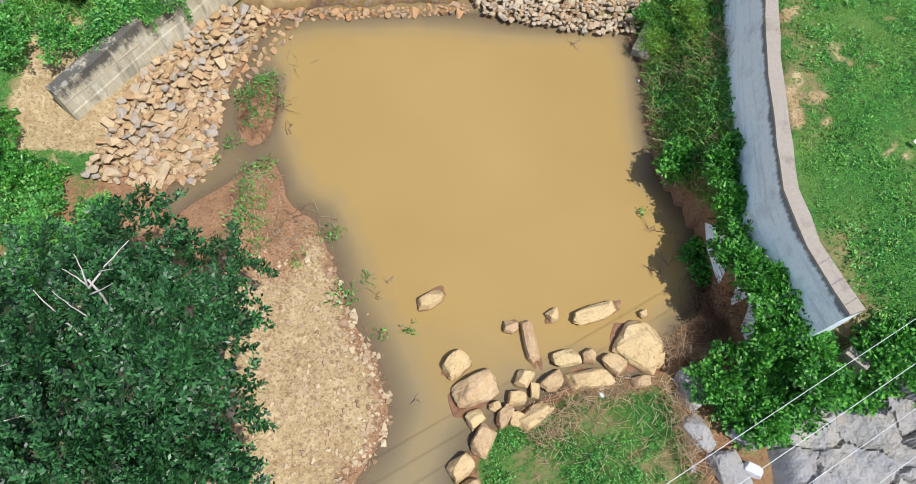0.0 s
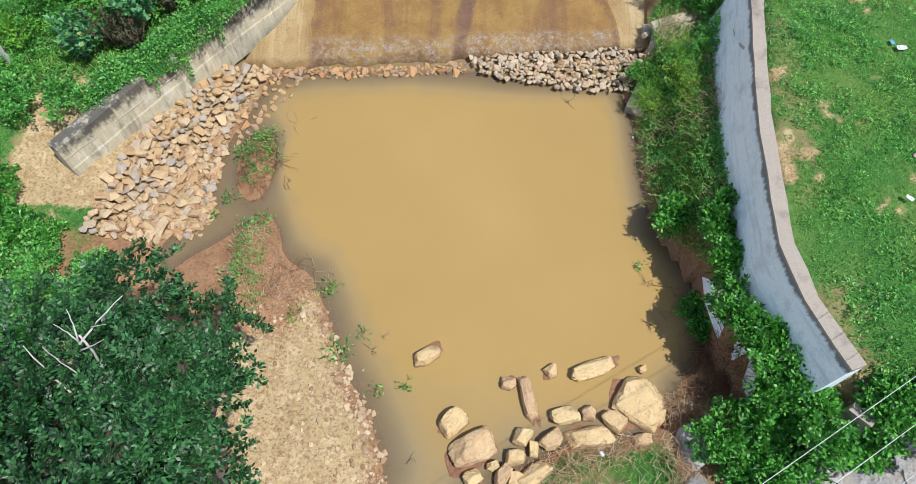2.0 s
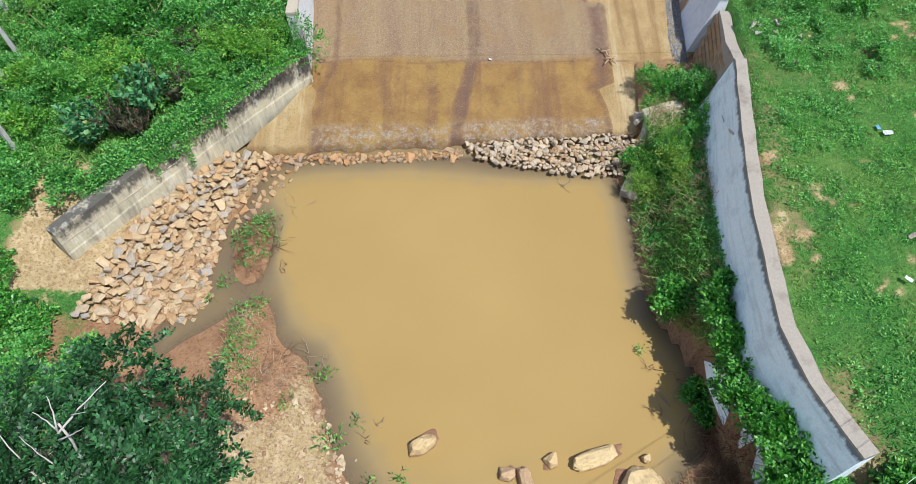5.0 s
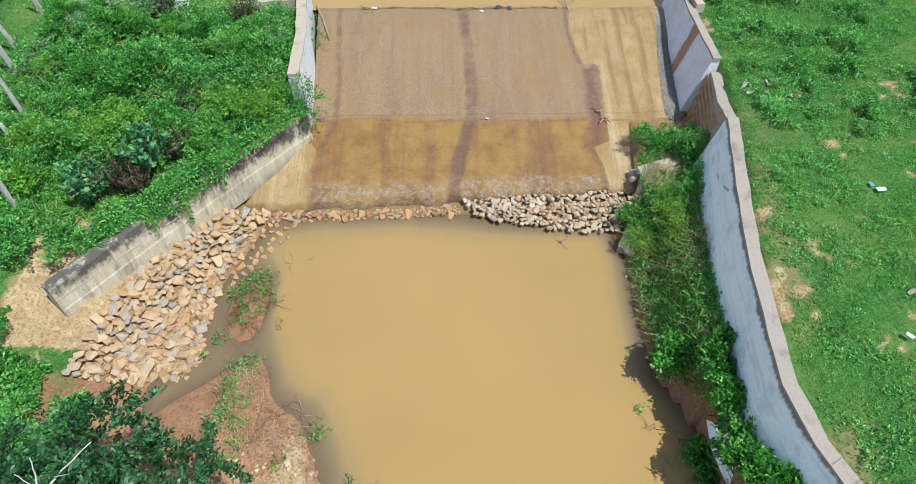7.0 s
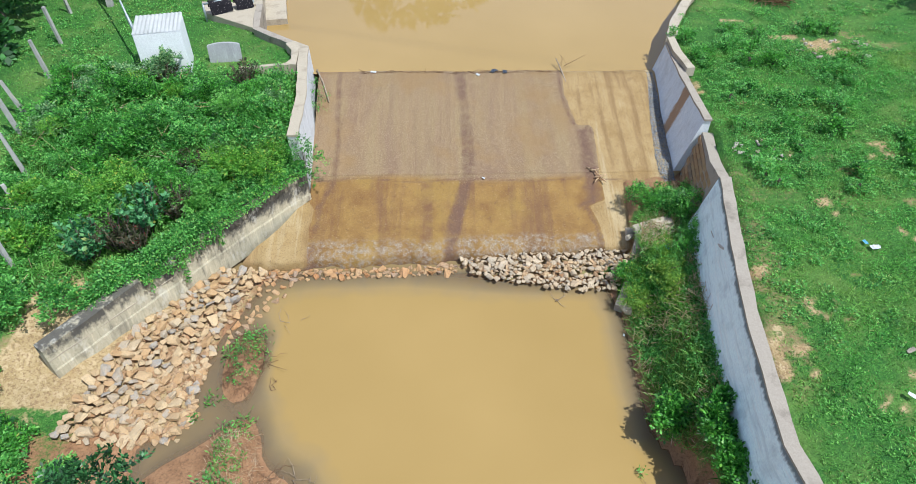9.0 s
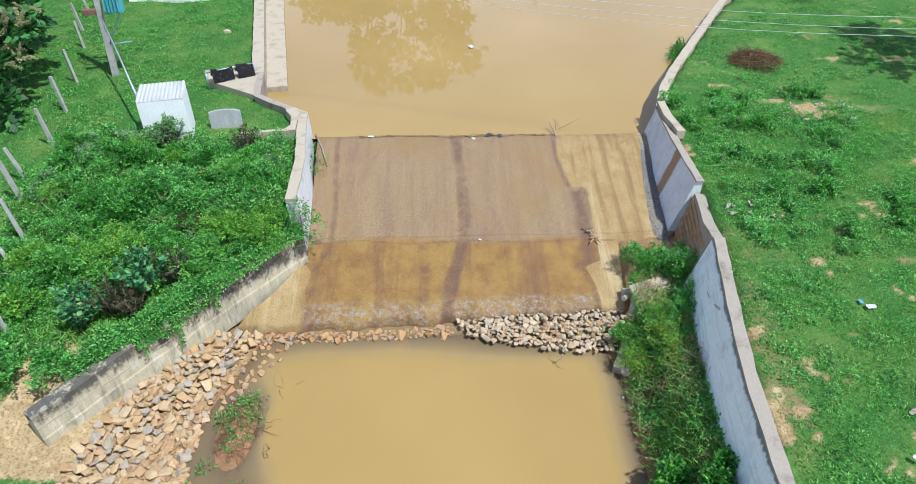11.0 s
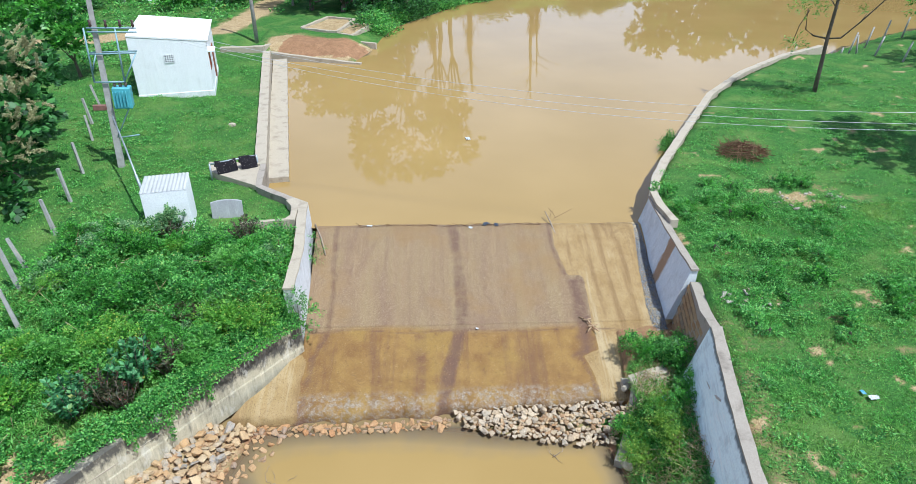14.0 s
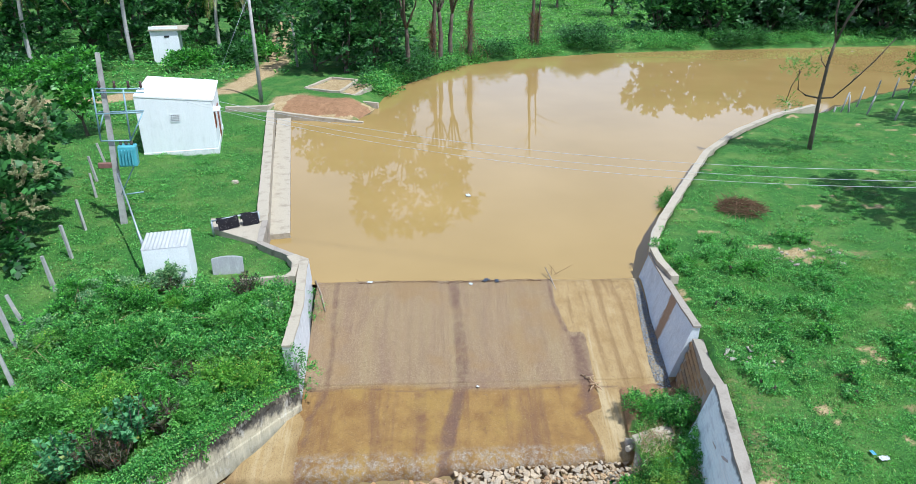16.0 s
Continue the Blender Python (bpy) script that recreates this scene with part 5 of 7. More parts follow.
flat_slab("quay_corner", [(-4.83, 22.42), (-4.84, 22.6), (-5.42, 23.02), (-5.72, 22.8), (-5.42, 22.3), (-5.32, 21.6), (-5.5, 21.25), (-5.08, 21.2), (-5.14, 22.42)], 2.97, 1.6, M_PALE, "pale concrete corner slab of the quay", "slab")
tagged(ribbon_wall("garden_kerb", [(-5.3, 21.2), (-7.0, 20.95)], 0.16, 2.94, 2.2, M_PALE, -1), "thin concrete kerb between lawn and weeds", "kerb", kind="structure")
tagged(ribbon_wall("ramp_wall", [(-11.6, 46.9), (-8.6, 46.4), (-5.2, 45.75)], 0.3, [2.6, 2.32, 2.08], 1.0, M_PALE, 1), "low pale ramp wall reaching into the lake", "wall", kind="structure")
tagged(ribbon_wall("yard_kerb", [(-15.0, 46.9), (-12.1, 47.25)], 0.4, 2.9, 2.2, M_PALE, 1), "pale low kerb at the yard", "kerb", kind="structure")
for i, ring in enumerate((PLOT_A + PLOT_A[:1], PLOT_B + PLOT_B[:1], [(-12.2, 47.8), (-10.4, 52.9)], [(-6.2, 50.6), (-4.5, 50.0)])):
    tagged(ribbon_wall("plot_kerb", ring, 0.26, (3.0, 2.85, 2.75, 2.45)[i], 1.8, M_PALE, 1), "low concrete kerb round a bare earth plot", "kerb", kind="structure")

# standing slab on the lawn
bm = bmesh.new()
ring = [(-0.56, 0.0), (0.56, 0.0), (0.56, 0.62), (0.3, 0.68), (0.0, 0.70), (-0.3, 0.68), (-0.56, 0.62)]
front = [bm.verts.new((x, -0.05, z - 0.1 * (z == 0))) for x, z in ring]
back = [bm.verts.new((x, 0.05, z - 0.1 * (z == 0))) for x, z in ring]
bm.faces.new(front)
bm.faces.new(back[::-1])
for i in range(len(ring)):
    j = (i + 1) % len(ring)
    bm.faces.new((front[j], front[i], back[i], back[j]))
bmesh.ops.recalc_face_normals(bm, faces=bm.faces)
bmesh.ops.bevel(bm, geom=list(bm.edges), offset=0.012, segments=1, affect="EDGES")
M_SLAB = mat_wall("grey_slab", (0.36, 0.37, 0.38), (0.22, 0.22, 0.22), 0.35)
tagged(new("stone_slab", from_bm("stone_slab", bm, M_SLAB)), "grey upright stone slab with an arched top on the lawn", "slab").matrix_basis = pose(-7.75, 22.1, h1(-7.75, 22.1), -8, 0, 8)

# platform with a pipe rail and two cloths hung over it
flat_slab("platform", [(-6.98, 24.2), (-7.3, 25.0), (-7.42, 26.75), (-9.85, 26.85), (-9.35, 25.72)], 2.86, 0.5, M_PALE, "small pale concrete platform on the quay", "platform")
rail = thing("pipe_rail", "grey steel pipe rail on the quay", "rail", (-8.5, 25.9, 2.6))
part("pipe", tube("pipe", [(-0.85, -0.35, 0.68), (0.0, 0.1, 0.7), (0.85, 0.6, 0.68)], 0.04, M_GALV), rail)
for x, y in ((-0.85, -0.35), (0.85, 0.6)):
    part("post", tube("post", [(x, y, -0.1), (x, y, 0.7)], 0.04, M_GALV), rail)
k = Mat("patterned_cloth", 0.9, 0.0, 0.2).local()
spot = k.voronoi(14.0)
k.color(k.mix(k.ramp(spot, 0.12, 0.22), (0.42, 0.36, 0.36), (0.030, 0.028, 0.034)))
for c, w in ((-0.3, 0.75), (0.5, 0.6)):
    bm = bmesh.new()
    rows = []
    for i in range(9):
        u = c + w * (i / 8 - 0.5)
        base = Vector((u, 0.12 + 0.55 * u, 0))
        rows.append([bm.verts.new(base + Vector((0.5 * d, -0.85 * d, z + 0.03 * math.sin(6 * u + 5 * d)))) for d, z in ((0.26, 0.28), (0.16, 0.55), (0.05, 0.73), (-0.05, 0.74), (-0.12, 0.58), (-0.15, 0.42))])
    for a, b in zip(rows, rows[1:]):
        for i in range(5):
            bm.faces.new((a[i], a[i + 1], b[i + 1], b[i]))
    bmesh.ops.solidify(bm, geom=list(bm.faces), thickness=0.015)
    cl = tagged(new("cloth", from_bm("cloth", bm, k.m)), "dark patterned cloth hung over the pipe rail", "cloth", "cloths on the rail")
    cl.matrix_basis = pose(-8.5, 25.9, 2.6)

# ---- buildings ----


def house():
    root = thing("house", "whitewashed one-room house with a sloping white roof slab", "house", (-15.12, 39.3, 2.65), 14)
    w, d, hl, hr = 3.95, 5.5, 3.4, 2.95
    bm = bmesh.new()
    pts = [(-w / 2, -d / 2, -0.2), (w / 2, -d / 2, -0.2), (w / 2, d / 2, -0.2), (-w / 2, d / 2, -0.2), (-w / 2, -d / 2, hl), (w / 2, -d / 2, hr), (w / 2, d / 2, hr), (-w / 2, d / 2, hl)]
    vs = [bm.verts.new(p) for p in pts]
    for f in ((3, 2, 1, 0), (0, 1, 5, 4), (1, 2, 6, 5), (2, 3, 7, 6), (3, 0, 4, 7), (4, 5, 6, 7)):
        bm.faces.new([vs[i] for i in f])
    bmesh.ops.bevel(bm, geom=list(bm.edges), offset=0.02, segments=1, affect="EDGES")
    part("wall", from_bm("wall", bm, M_WHITE), root)
    bm = box_bm((w + 0.14, d + 0.05, 0.12), (0.06, 0, 0), 0, 0.02)
    roof = part("roof", from_bm("roof", bm, mat_wall("roof_whitewash", (0.84, 0.84, 0.82), (0.60, 0.58, 0.52), 0.25, False)), root, "white flat roof slab")
    roof.matrix_basis = Matrix.Translation((0, 0, (hl + hr) / 2 + 0.005)) @ Matrix.Rotation(math.atan2(hl - hr, w), 4, "Y")
    part("plinth", from_bm("plinth", box_bm((w + 0.06, d + 0.06, 0.42), (0, 0, -0.15), 0, 0.02), mat_wall("plinth", (0.70, 0.72, 0.72), (0.4, 0.42, 0.38), 0.3)), root)
    # no hole is cut: a near-black backing paints the shade between the lattice bars
    vent = part("vent", from_bm("vent", box_bm((0.5, 0.03, 0.42), (-0.05, -d / 2 - 0.006, 1.95), 0, 0.0), mat_plain("vent_hole_shade", (0.02, 0.03, 0.05), 0.9)), root, "dark lattice vent")
    for i in range(5):
        part("lattice_bar", from_bm("lattice_bar", box_bm((0.035, 0.03, 0.44), (-0.27 + 0.11 * i, -d / 2 - 0.025, 1.94), 0, 0.0), M_WHITE), vent)
        part("lattice_bar", from_bm("lattice_bar", box_bm((0.5, 0.03, 0.03), (-0.05, -d / 2 - 0.028, 1.95 + 0.097 * i), 0, 0.0), M_WHITE), vent)
    win = part("window", from_bm("window", box_bm((0.04, 0.8, 0.9), (w / 2 + 0.01, -1.9, 1.3), 0, 0.01), mat_plain("red_shutter", (0.30, 0.07, 0.035), 0.6)), root, "rust-red wooden shutter")
    part("sunshade", from_bm("sunshade", box_bm((0.35, 1.1, 0.07), (w / 2 + 0.18, -1.9, 2.3), 0, 0.01), M_WHITE), root)
    part("door", from_bm("door", box_bm((0.05, 0.85, 1.95), (w / 2 + 0.01, 0.6, 0.1), 0, 0.01), mat_plain("red_door", (0.26, 0.08, 0.05), 0.6)), root, "dull red wooden door")
    return root


house()
shed = thing("shed", "small white box shed with a corrugated sheet roof", "shed", (-9.6, 21.65, 2.55), 13)
part("wall", from_bm("wall", box_bm((1.5, 1.35, 1.75), (0, 0, -0.1), 0, 0.015), mat_wall("shed_paint", (0.82, 0.84, 0.85), (0.6, 0.62, 0.6), 0.18)), shed)
bm = bmesh.new()
cols = []
for i in range(65):
    x = -0.765 + 1.53 * i / 64
    z = 1.68 + 0.014 * math.sin(i * 2 * math.pi / 5.4)
    cols.append([bm.verts.new((x, -0.69, z)), bm.verts.new((x, 0.74, z + 0.04))])
for a, b in zip(cols, cols[1:]):
    bm.faces.new((a[0], b[0], b[1], a[1]))
bmesh.ops.solidify(bm, geom=list(bm.faces), thickness=0.012)
part("roof", from_bm("roof", bm, mat_plain("painted_sheet", (0.78, 0.79, 0.78), 0.5, 0, 0.06, 3)), shed, "white corrugated sheet roof")

outhouse = thing("outhouse", "far white outhouse with a flat overhanging roof", "outhouse", (-25.3, 65.0, 2.75), 14)
part("wall", from_bm("wall", box_bm((2.4, 2.6, 3.3), (0, 0, -0.1), 0, 0.02), M_WHITE), outhouse)
part("roof", from_bm("roof", box_bm((3.3, 3.0, 0.14), (0.35, 0, 3.2), 0, 0.02), M_PALE), outhouse)
part("parapet", from_bm("parapet", box_bm((2.5, 0.1, 0.25), (0, -1.3, 3.34), 0, 0.02), M_WHITE), outhouse)
# solid near-black box whose colour stands for the shade inside the vent opening
part("vent", from_bm("vent", box_bm((0.45, 0.05, 0.16), (0.2, -1.31, 2.6), 0, 0.0), mat_plain("vent_shadow", (0.03, 0.03, 0.035), 0.9)), outhouse)

# ---- posts, poles and cables ----
FENCE = [(-13.22, 20.46, 1.36, 3), (-13.02, 18.2, 1.2, -4), (-16.0, 29.55, 1.2, 6), (-14.67, 25.69, 1.35, 5), (-13.98, 23.13, 1.38, 4), (-12.66, 17.1, 1.5, 2), (-11.9, 15.5, 1.5, 3), (-11.77, 14.42, 0.75, 2),
         (-11.1, 12.38, 1.1, 8), (-16.9, 31.6, 1.3, 2), (-17.6, 34.2, 1.3, -3)]
post_proto = None
for i, (x, y, tall, lean) in enumerate(FENCE):
    bm = bmesh.new()
    for s in range(5):
        f = s / 4
        rng_w = 0.058 - 0.012 * f
        for a, b in ((-1, -1), (1, -1), (1, 1), (-1, 1)):
            bm.verts.new((a * rng_w * (1 + 0.1 * math.sin(i + s)), b * rng_w * (1 + 0.1 * math.cos(2 * i + s)), -0.3 + (tall + 0.3) * f))
    bm.verts.ensure_lookup_table()
    for s in range(4):
        for a in range(4):
            b = (a + 1) % 4
            bm.faces.new([bm.verts[4 * s + a], bm.verts[4 * s + b], bm.verts[4 * s + 4 + b], bm.verts[4 * s + 4 + a]])
    bm.faces.new([bm.verts[16 + a] for a in range(4)])
    tagged(new("fence_post", from_bm("fence_post", bm, M_POLE)), "rough grey granite fence post in the grass", "fence post", "posts of the left fence").matrix_basis = pose(x, y, h1(x, y), 0, lean - 8, 0) @ pose(0, 0, 0, 0, 0, 20 * i)
for i, (x, y, tall, lean) in enumerate(((28.9, 46.0, 1.6, 10), (29.6, 46.2, 1.3, -10), (31.0, 47.6, 1.5, 9), (33.4, 49.5, 1.6, 6), (29.6, 44.1, 1.3, 11), (30.3, 42.2, 1.3, 10), (35.3, 50.2, 1.5, 5), (37.2, 51.2, 1.4, 8), (28.0, 45.4, 0.7, 5))):
    me = tube("fence_post", [(0, 0, -0.3), (0, 0, tall * 0.5), (0.02, 0, tall)], [0.07, 0.065, 0.055], M_POLE, 5)
    tagged(new("fence_post", me), "leaning grey fence post above the lake", "fence post", "posts of the right fence").matrix_basis = pose(x, y, h1(x, y), 0, lean, 0)


def power_pole():
    root = thing("transformer_pole", "concrete power pole with steel crossarms and a teal transformer", "power pole", (-13.43, 26.5, 2.6), 14)
    root.matrix_basis = root.matrix_basis @ pose(0, 0, 0, 0, 3.4, 0)
    bm = bmesh.new()
    for z, r in ((-0.3, 0.13), (7.35, 0.08)):
        for a, b in ((-1, -1), (1, -1), (1, 1), (-1, 1)):
            bm.verts.new((a * r, b * r * 0.8, z))
    bm.verts.ensure_lookup_table()
    for a in range(4):
        b = (a + 1) % 4
        bm.faces.new([bm.verts[a], bm.verts[b], bm.verts[4 + b], bm.verts[4 + a]])
    bm.faces.new([bm.verts[4 + a] for a in range(4)])
    part("pole", from_bm("pole", bm, M_POLE), root)
    blue = mat_plain("bluish_steel", (0.26, 0.40, 0.46), 0.5, 0.2, 0.15, 6)

    def bar(name, a, b, r=0.035, under=root):
        return part(name, tube(name, [a, b], r, blue, 4), under)

    for z in (5.85, 6.0):
        bar("crossarm", (-0.25, -0.15, z), (1.5, -0.15, z))
    bar("crossarm", (-0.35, 0.15, 5.0), (1.35, 0.15, 5.05))
    bar("crossarm", (-0.35, -0.15, 5.0), (1.35, -0.15, 5.05))
    bar("frame_bar", (-0.35, -0.15, 6.0), (-0.35, -0.15, 3.9))
    bar("frame_bar", (-0.35, -0.15, 3.9), (0.75, -0.15, 3.9))
    bar("frame_bar", (0.75, -0.15, 3.9), (1.35, -0.15, 5.05))
    bar("frame_bar", (0.75, -0.15, 6.0), (0.75, -0.15, 3.9))
    bar("frame_bar", (-0.1, -0.15, 5.0), (-0.35, -0.15, 4.3))
    for x in (-0.1, 0.45, 0.95, 1.4):
        ins = part("insulator", tube("insulator", [(x, -0.15, 6.03), (x, -0.15, 6.1), (x, -0.15, 6.16), (x, -0.15, 6.3)], [0.03, 0.07, 0.04, 0.06], mat_plain("brown_porcelain", (0.06, 0.035, 0.03), 0.3)), root)
    tank = part("transformer", from_bm("transformer", box_bm((0.68, 0.5, 0.85), (0.58, -0.1, 2.85), 0, 0.03), mat_plain("teal_paint", (0.10, 0.38, 0.44), 0.45, 0, 0.15, 5)), root, "teal transformer tank")
    for i in range(5):
        part("fin", from_bm("fin", box_bm((0.03, 0.12, 0.62), (0.28 + 0.12 * i, -0.4, 2.95), 0, 0.005), mat_plain("teal_fin", (0.12, 0.42, 0.48), 0.45, 0, 0.1, 5)), tank)
    for x in (0.35, 0.55, 0.75):
        part("bushing", tube("bushing", [(x, -0.1, 3.7), (x, -0.1, 3.8), (x, -0.1, 3.95)], [0.05, 0.07, 0.03], M_BARK), tank)
    bar("brace", (0.75, -0.1, 2.85), (0.1, -0.1, 1.6), 0.03)
    bar("brace", (0.2, -0.1, 2.8), (0.8, -0.1, 2.85), 0.04)
    part("switch_box", from_bm("switch_box", box_bm((0.5, 0.16, 0.22), (-0.35, -0.12, 2.75), 0, 0.02), mat_plain("rust_box", (0.20, 0.10, 0.08), 0.7)), root, "rusty fuse box")
    bar("crossarm", (0.15, -0.1, 1.55), (0.95, -0.1, 1.65), 0.03)
    return root


power_pole()
strut = thing("steel_pipe", "slanting grey steel pipe between pole and shed", "pipe", (-13.1, 26.2, 2.6))
part("pipe", tube("pipe", [(0.05, -0.1, 2.6), (1.2, -2.0, 1.9), (2.35, -4.0, 1.3)], 0.035, M_GALV), strut)
part("sleeve", tube("sleeve", [(2.0, -3.4, 1.45), (2.9, -4.9, 1.0)], 0.055, M_GALV), strut)

lamp = thing("power_pole", "slender grey concrete power pole beside the path", "power pole", (-13.3, 50.4, 2.5))
part("pole", tube("pole", [(0, 0, -0.3), (0, 0, 4.0), (0, 0, 8.6)], [0.16, 0.13, 0.1], M_POLE, 6), lamp)
part("crossarm", tube("crossarm", [(-0.7, 0, 8.3), (0.7, 0, 8.3)], 0.04, M_GALV, 4), lamp)
part("stay_wire", tube("stay_wire", [(0, 0, 7.6), (-3.6, -1.2, 0.2)], 0.012, M_GALV, 4), lamp)
post2 = thing("power_pole", "short grey post beside the earth track", "power pole", (-12.85, 62.6, 2.8))
part("pole", tube("pole", [(0, 0, -0.3), (-0.1, 0, 4.4)], [0.13, 0.1], M_POLE, 6), post2)

M_WIRE = mat_plain("aluminium_wire", (0.62, 0.63, 0.64), 0.4, 0.3, 0.05, 3)


def cable(a, b, low, at_low, thick, label="pale aluminium power cable", group="power cables"):
    a, b = Vector(a), Vector(b)
    pts = []
    for i in range(41):
        f = i / 40
        p = a.lerp(b, f)
        k = (a.z - low) / at_low ** 2 if f < at_low else (b.z - low) / (1 - at_low) ** 2
        p.z = low + k * (f - at_low) ** 2
        pts.append(p)
    tagged(new("power_cable", tube("power_cable", pts, thick, M_WIRE, 4)), label, "cable", group)


for o, z in ((0.0, 0.22), (0.5, 0.36), (0.35, -0.15)):
    cable((-12.3 + o, 26.9, 8.55 + 0.4 * z), (30.0, 14.2 + 2 * o, 9.4 + z), 6.74 + z, 0.45, 0.007)
for o in (0.0, 0.42, 0.82, 1.22):
    d = Vector((0.873, 0.488, 0))
    n = Vector((0.488, -0.873, 0)) * o
    a, b = Vector((5.8, 2.7, 0)) + n - d * 26, Vector((5.8, 2.7, 0)) + n + d * 24
    cable((a.x, a.y, 6.6), (b.x, b.y, 6.6), 5.95, 0.5, 0.005)

# ---- plants ----
M_LEAF_YOUNG = mat_leaf("young_leaf", (0.05, 0.20, 0.03), (0.20, 0.48, 0.09), None, 0.5)
M_LEAF_BLUE = mat_leaf("milkweed_leaf", (0.02, 0.11, 0.04), (0.17, 0.44, 0.18), (0.35, 0.36, 0.08), 0.5)
M_LEAF_RED = mat_leaf("red_leaf", (0.015, 0.035, 0.012), (0.11, 0.10, 0.05), (0.28, 0.05, 0.05), 0.5)
M_FLOWER = mat_leaf("cream_panicle", (0.26, 0.27, 0.13), (0.48, 0.45, 0.26), None, 0.8, 0.1)
M_STRAW = mat_leaf("straw", (0.30, 0.19, 0.11), (0.68, 0.53, 0.35), None, 0.85, 0.1)
M_DRY = mat_leaf("dry_stem", (0.13, 0.075, 0.05), (0.32, 0.21, 0.13), None, 0.9, 0.1)

# the big tree over the sand bank, and its neighbour
LUMPS = [(-5.5, 4.75, 3.9, 0.8), (-4.6, 4.45, 3.7, 0.65), (-4.1, 4.9, 3.0, 0.35), (-6.6, 5.0, 3.0, 0.6), (-4.4, 3.1, 4.3, 1.0), (-3.95, 2.9, 3.9, 0.65), (-4.7, 2.0, 4.4, 1.0), (-4.0, 1.9, 4.0, 0.8),
         (-4.2, 1.1, 4.1, 0.9), (-3.75, 0.9, 3.5, 0.6), (-5.2, 3.6, 4.1, 0.75), (-5.1, 0.9, 4.1, 0.9), (-4.7, -0.4, 4.0, 1.1)]
leafy_tree("tree", "broad tree with dark glossy pinnate leaves over the sand bank", "tree", (-4.6, 2.6, h1(-4.6, 2.6)), LUMPS, M_LEAF_TREE, 105, 64, 0.088, 0.46, 21, 0.14)
leafy_tree("tree", "dark-leaved tree at the edge of the sand bank", "tree", (-6.7, 2.2, h1(-6.7, 2.2)),
           [(-6.3, 3.1, 4.2, 0.9), (-6.1, 2.2, 4.4, 0.95), (-5.7, 1.1, 4.4, 1.0), (-7.5, 4.3, 3.4, 0.85), (-7.4, 2.4, 4.2, 1.0), (-7.0, 0.8, 4.2, 1.1), (-8.4, 3.2, 3.4, 0.9)], M_LEAF_TREE, 95, 64, 0.088, 0.46, 22, 0.12)
g = rng(23)
snag = thing("dead_branch", "bleached bare branch sticking out of the tree's crown", "branch", (-5.55, 3.1, 3.9))
M_SNAG = mat_plain("bleached_wood", (0.50, 0.47, 0.43), 0.85, 0, 0.2, 9)
for a, b, r in (((0, 0, -1.2), (0.35, 0.4, 1.65), 0.045), ((0.3, 0.33, 1.5), (0.95, 0.85, 1.95), 0.02), ((0.3, 0.35, 1.55), (0.25, 0.65, 1.95), 0.016), ((0.25, 0.3, 1.35), (0.75, 0.3, 1.75), 0.015),
                ((0.3, 0.35, 1.5), (0.05, 0.5, 1.8), 0.013), ((-0.1, -0.1, 0.4), (-0.6, 0.4, 1.3), 0.02), ((0.5, 0.5, 1.7), (0.8, 0.45, 1.9), 0.01), ((0.1, 0.1, 0.9), (-0.2, 0.3, 1.5), 0.012)):
    part("branch", tube("branch", limb(a, b, 0.06, g), np.linspace(r, r * 0.35, 7), M_SNAG, 5), snag)
snag2 = thing("dead_branch", "thin curved dry branch hanging beside the crown", "branch", (-6.4, 1.6, 4.2))
for a, b in (((-0.6, -0.6, 0.2), (0.5, 0.2, 0.75)), ((-0.2, 0.2, 0.4), (0.1, 0.9, 0.8)), ((-0.9, 0.1, 0.5), (0.2, 0.4, 0.9))):
    part("branch", tube("branch", limb(a, b, 0.2, g), np.linspace(0.02, 0.006, 7), M_SNAG, 5), snag2)

# bushes under the right wall
for i, (x, y, r, h) in enumerate(((5.35, 8.35, 0.4, 0.5), (5.9, 6.7, 0.28, 0.6), (5.78, 6.05, 0.32, 0.8), (5.84, 5.5, 0.34, 1.1), (5.98, 4.95, 0.36, 1.35), (6.15, 4.45, 0.38, 1.5), (6.38, 4.05, 0.4, 1.7), (5.62, 6.3, 0.22, 0.25), (5.62, 5.75, 0.24, 0.3), (6.0, 3.4, 0.65, 1.1), (6.55, 3.6, 0.45, 2.3), (6.95, 3.35, 0.6, 2.0), (5.75, 2.75, 0.55, 0.8), (5.85, 7.4, 0.28, 0.35),
                                  (7.9, 3.3, 0.6, 1.0), (8.6, 3.2, 0.6, 0.9), (5.95, 7.9, 0.28, 0.4), (7.5, 3.0, 0.5, 0.9), (6.3, 2.6, 0.55, 0.8), (9.3, 3.4, 0.5, 0.6))):
    bush((x, y), r, h, M_LEAF_BUSH, int(7500 * r * r + 2200), 0.095, 600 + 3 * i, "dense bright green bush under the retaining wall", 6)
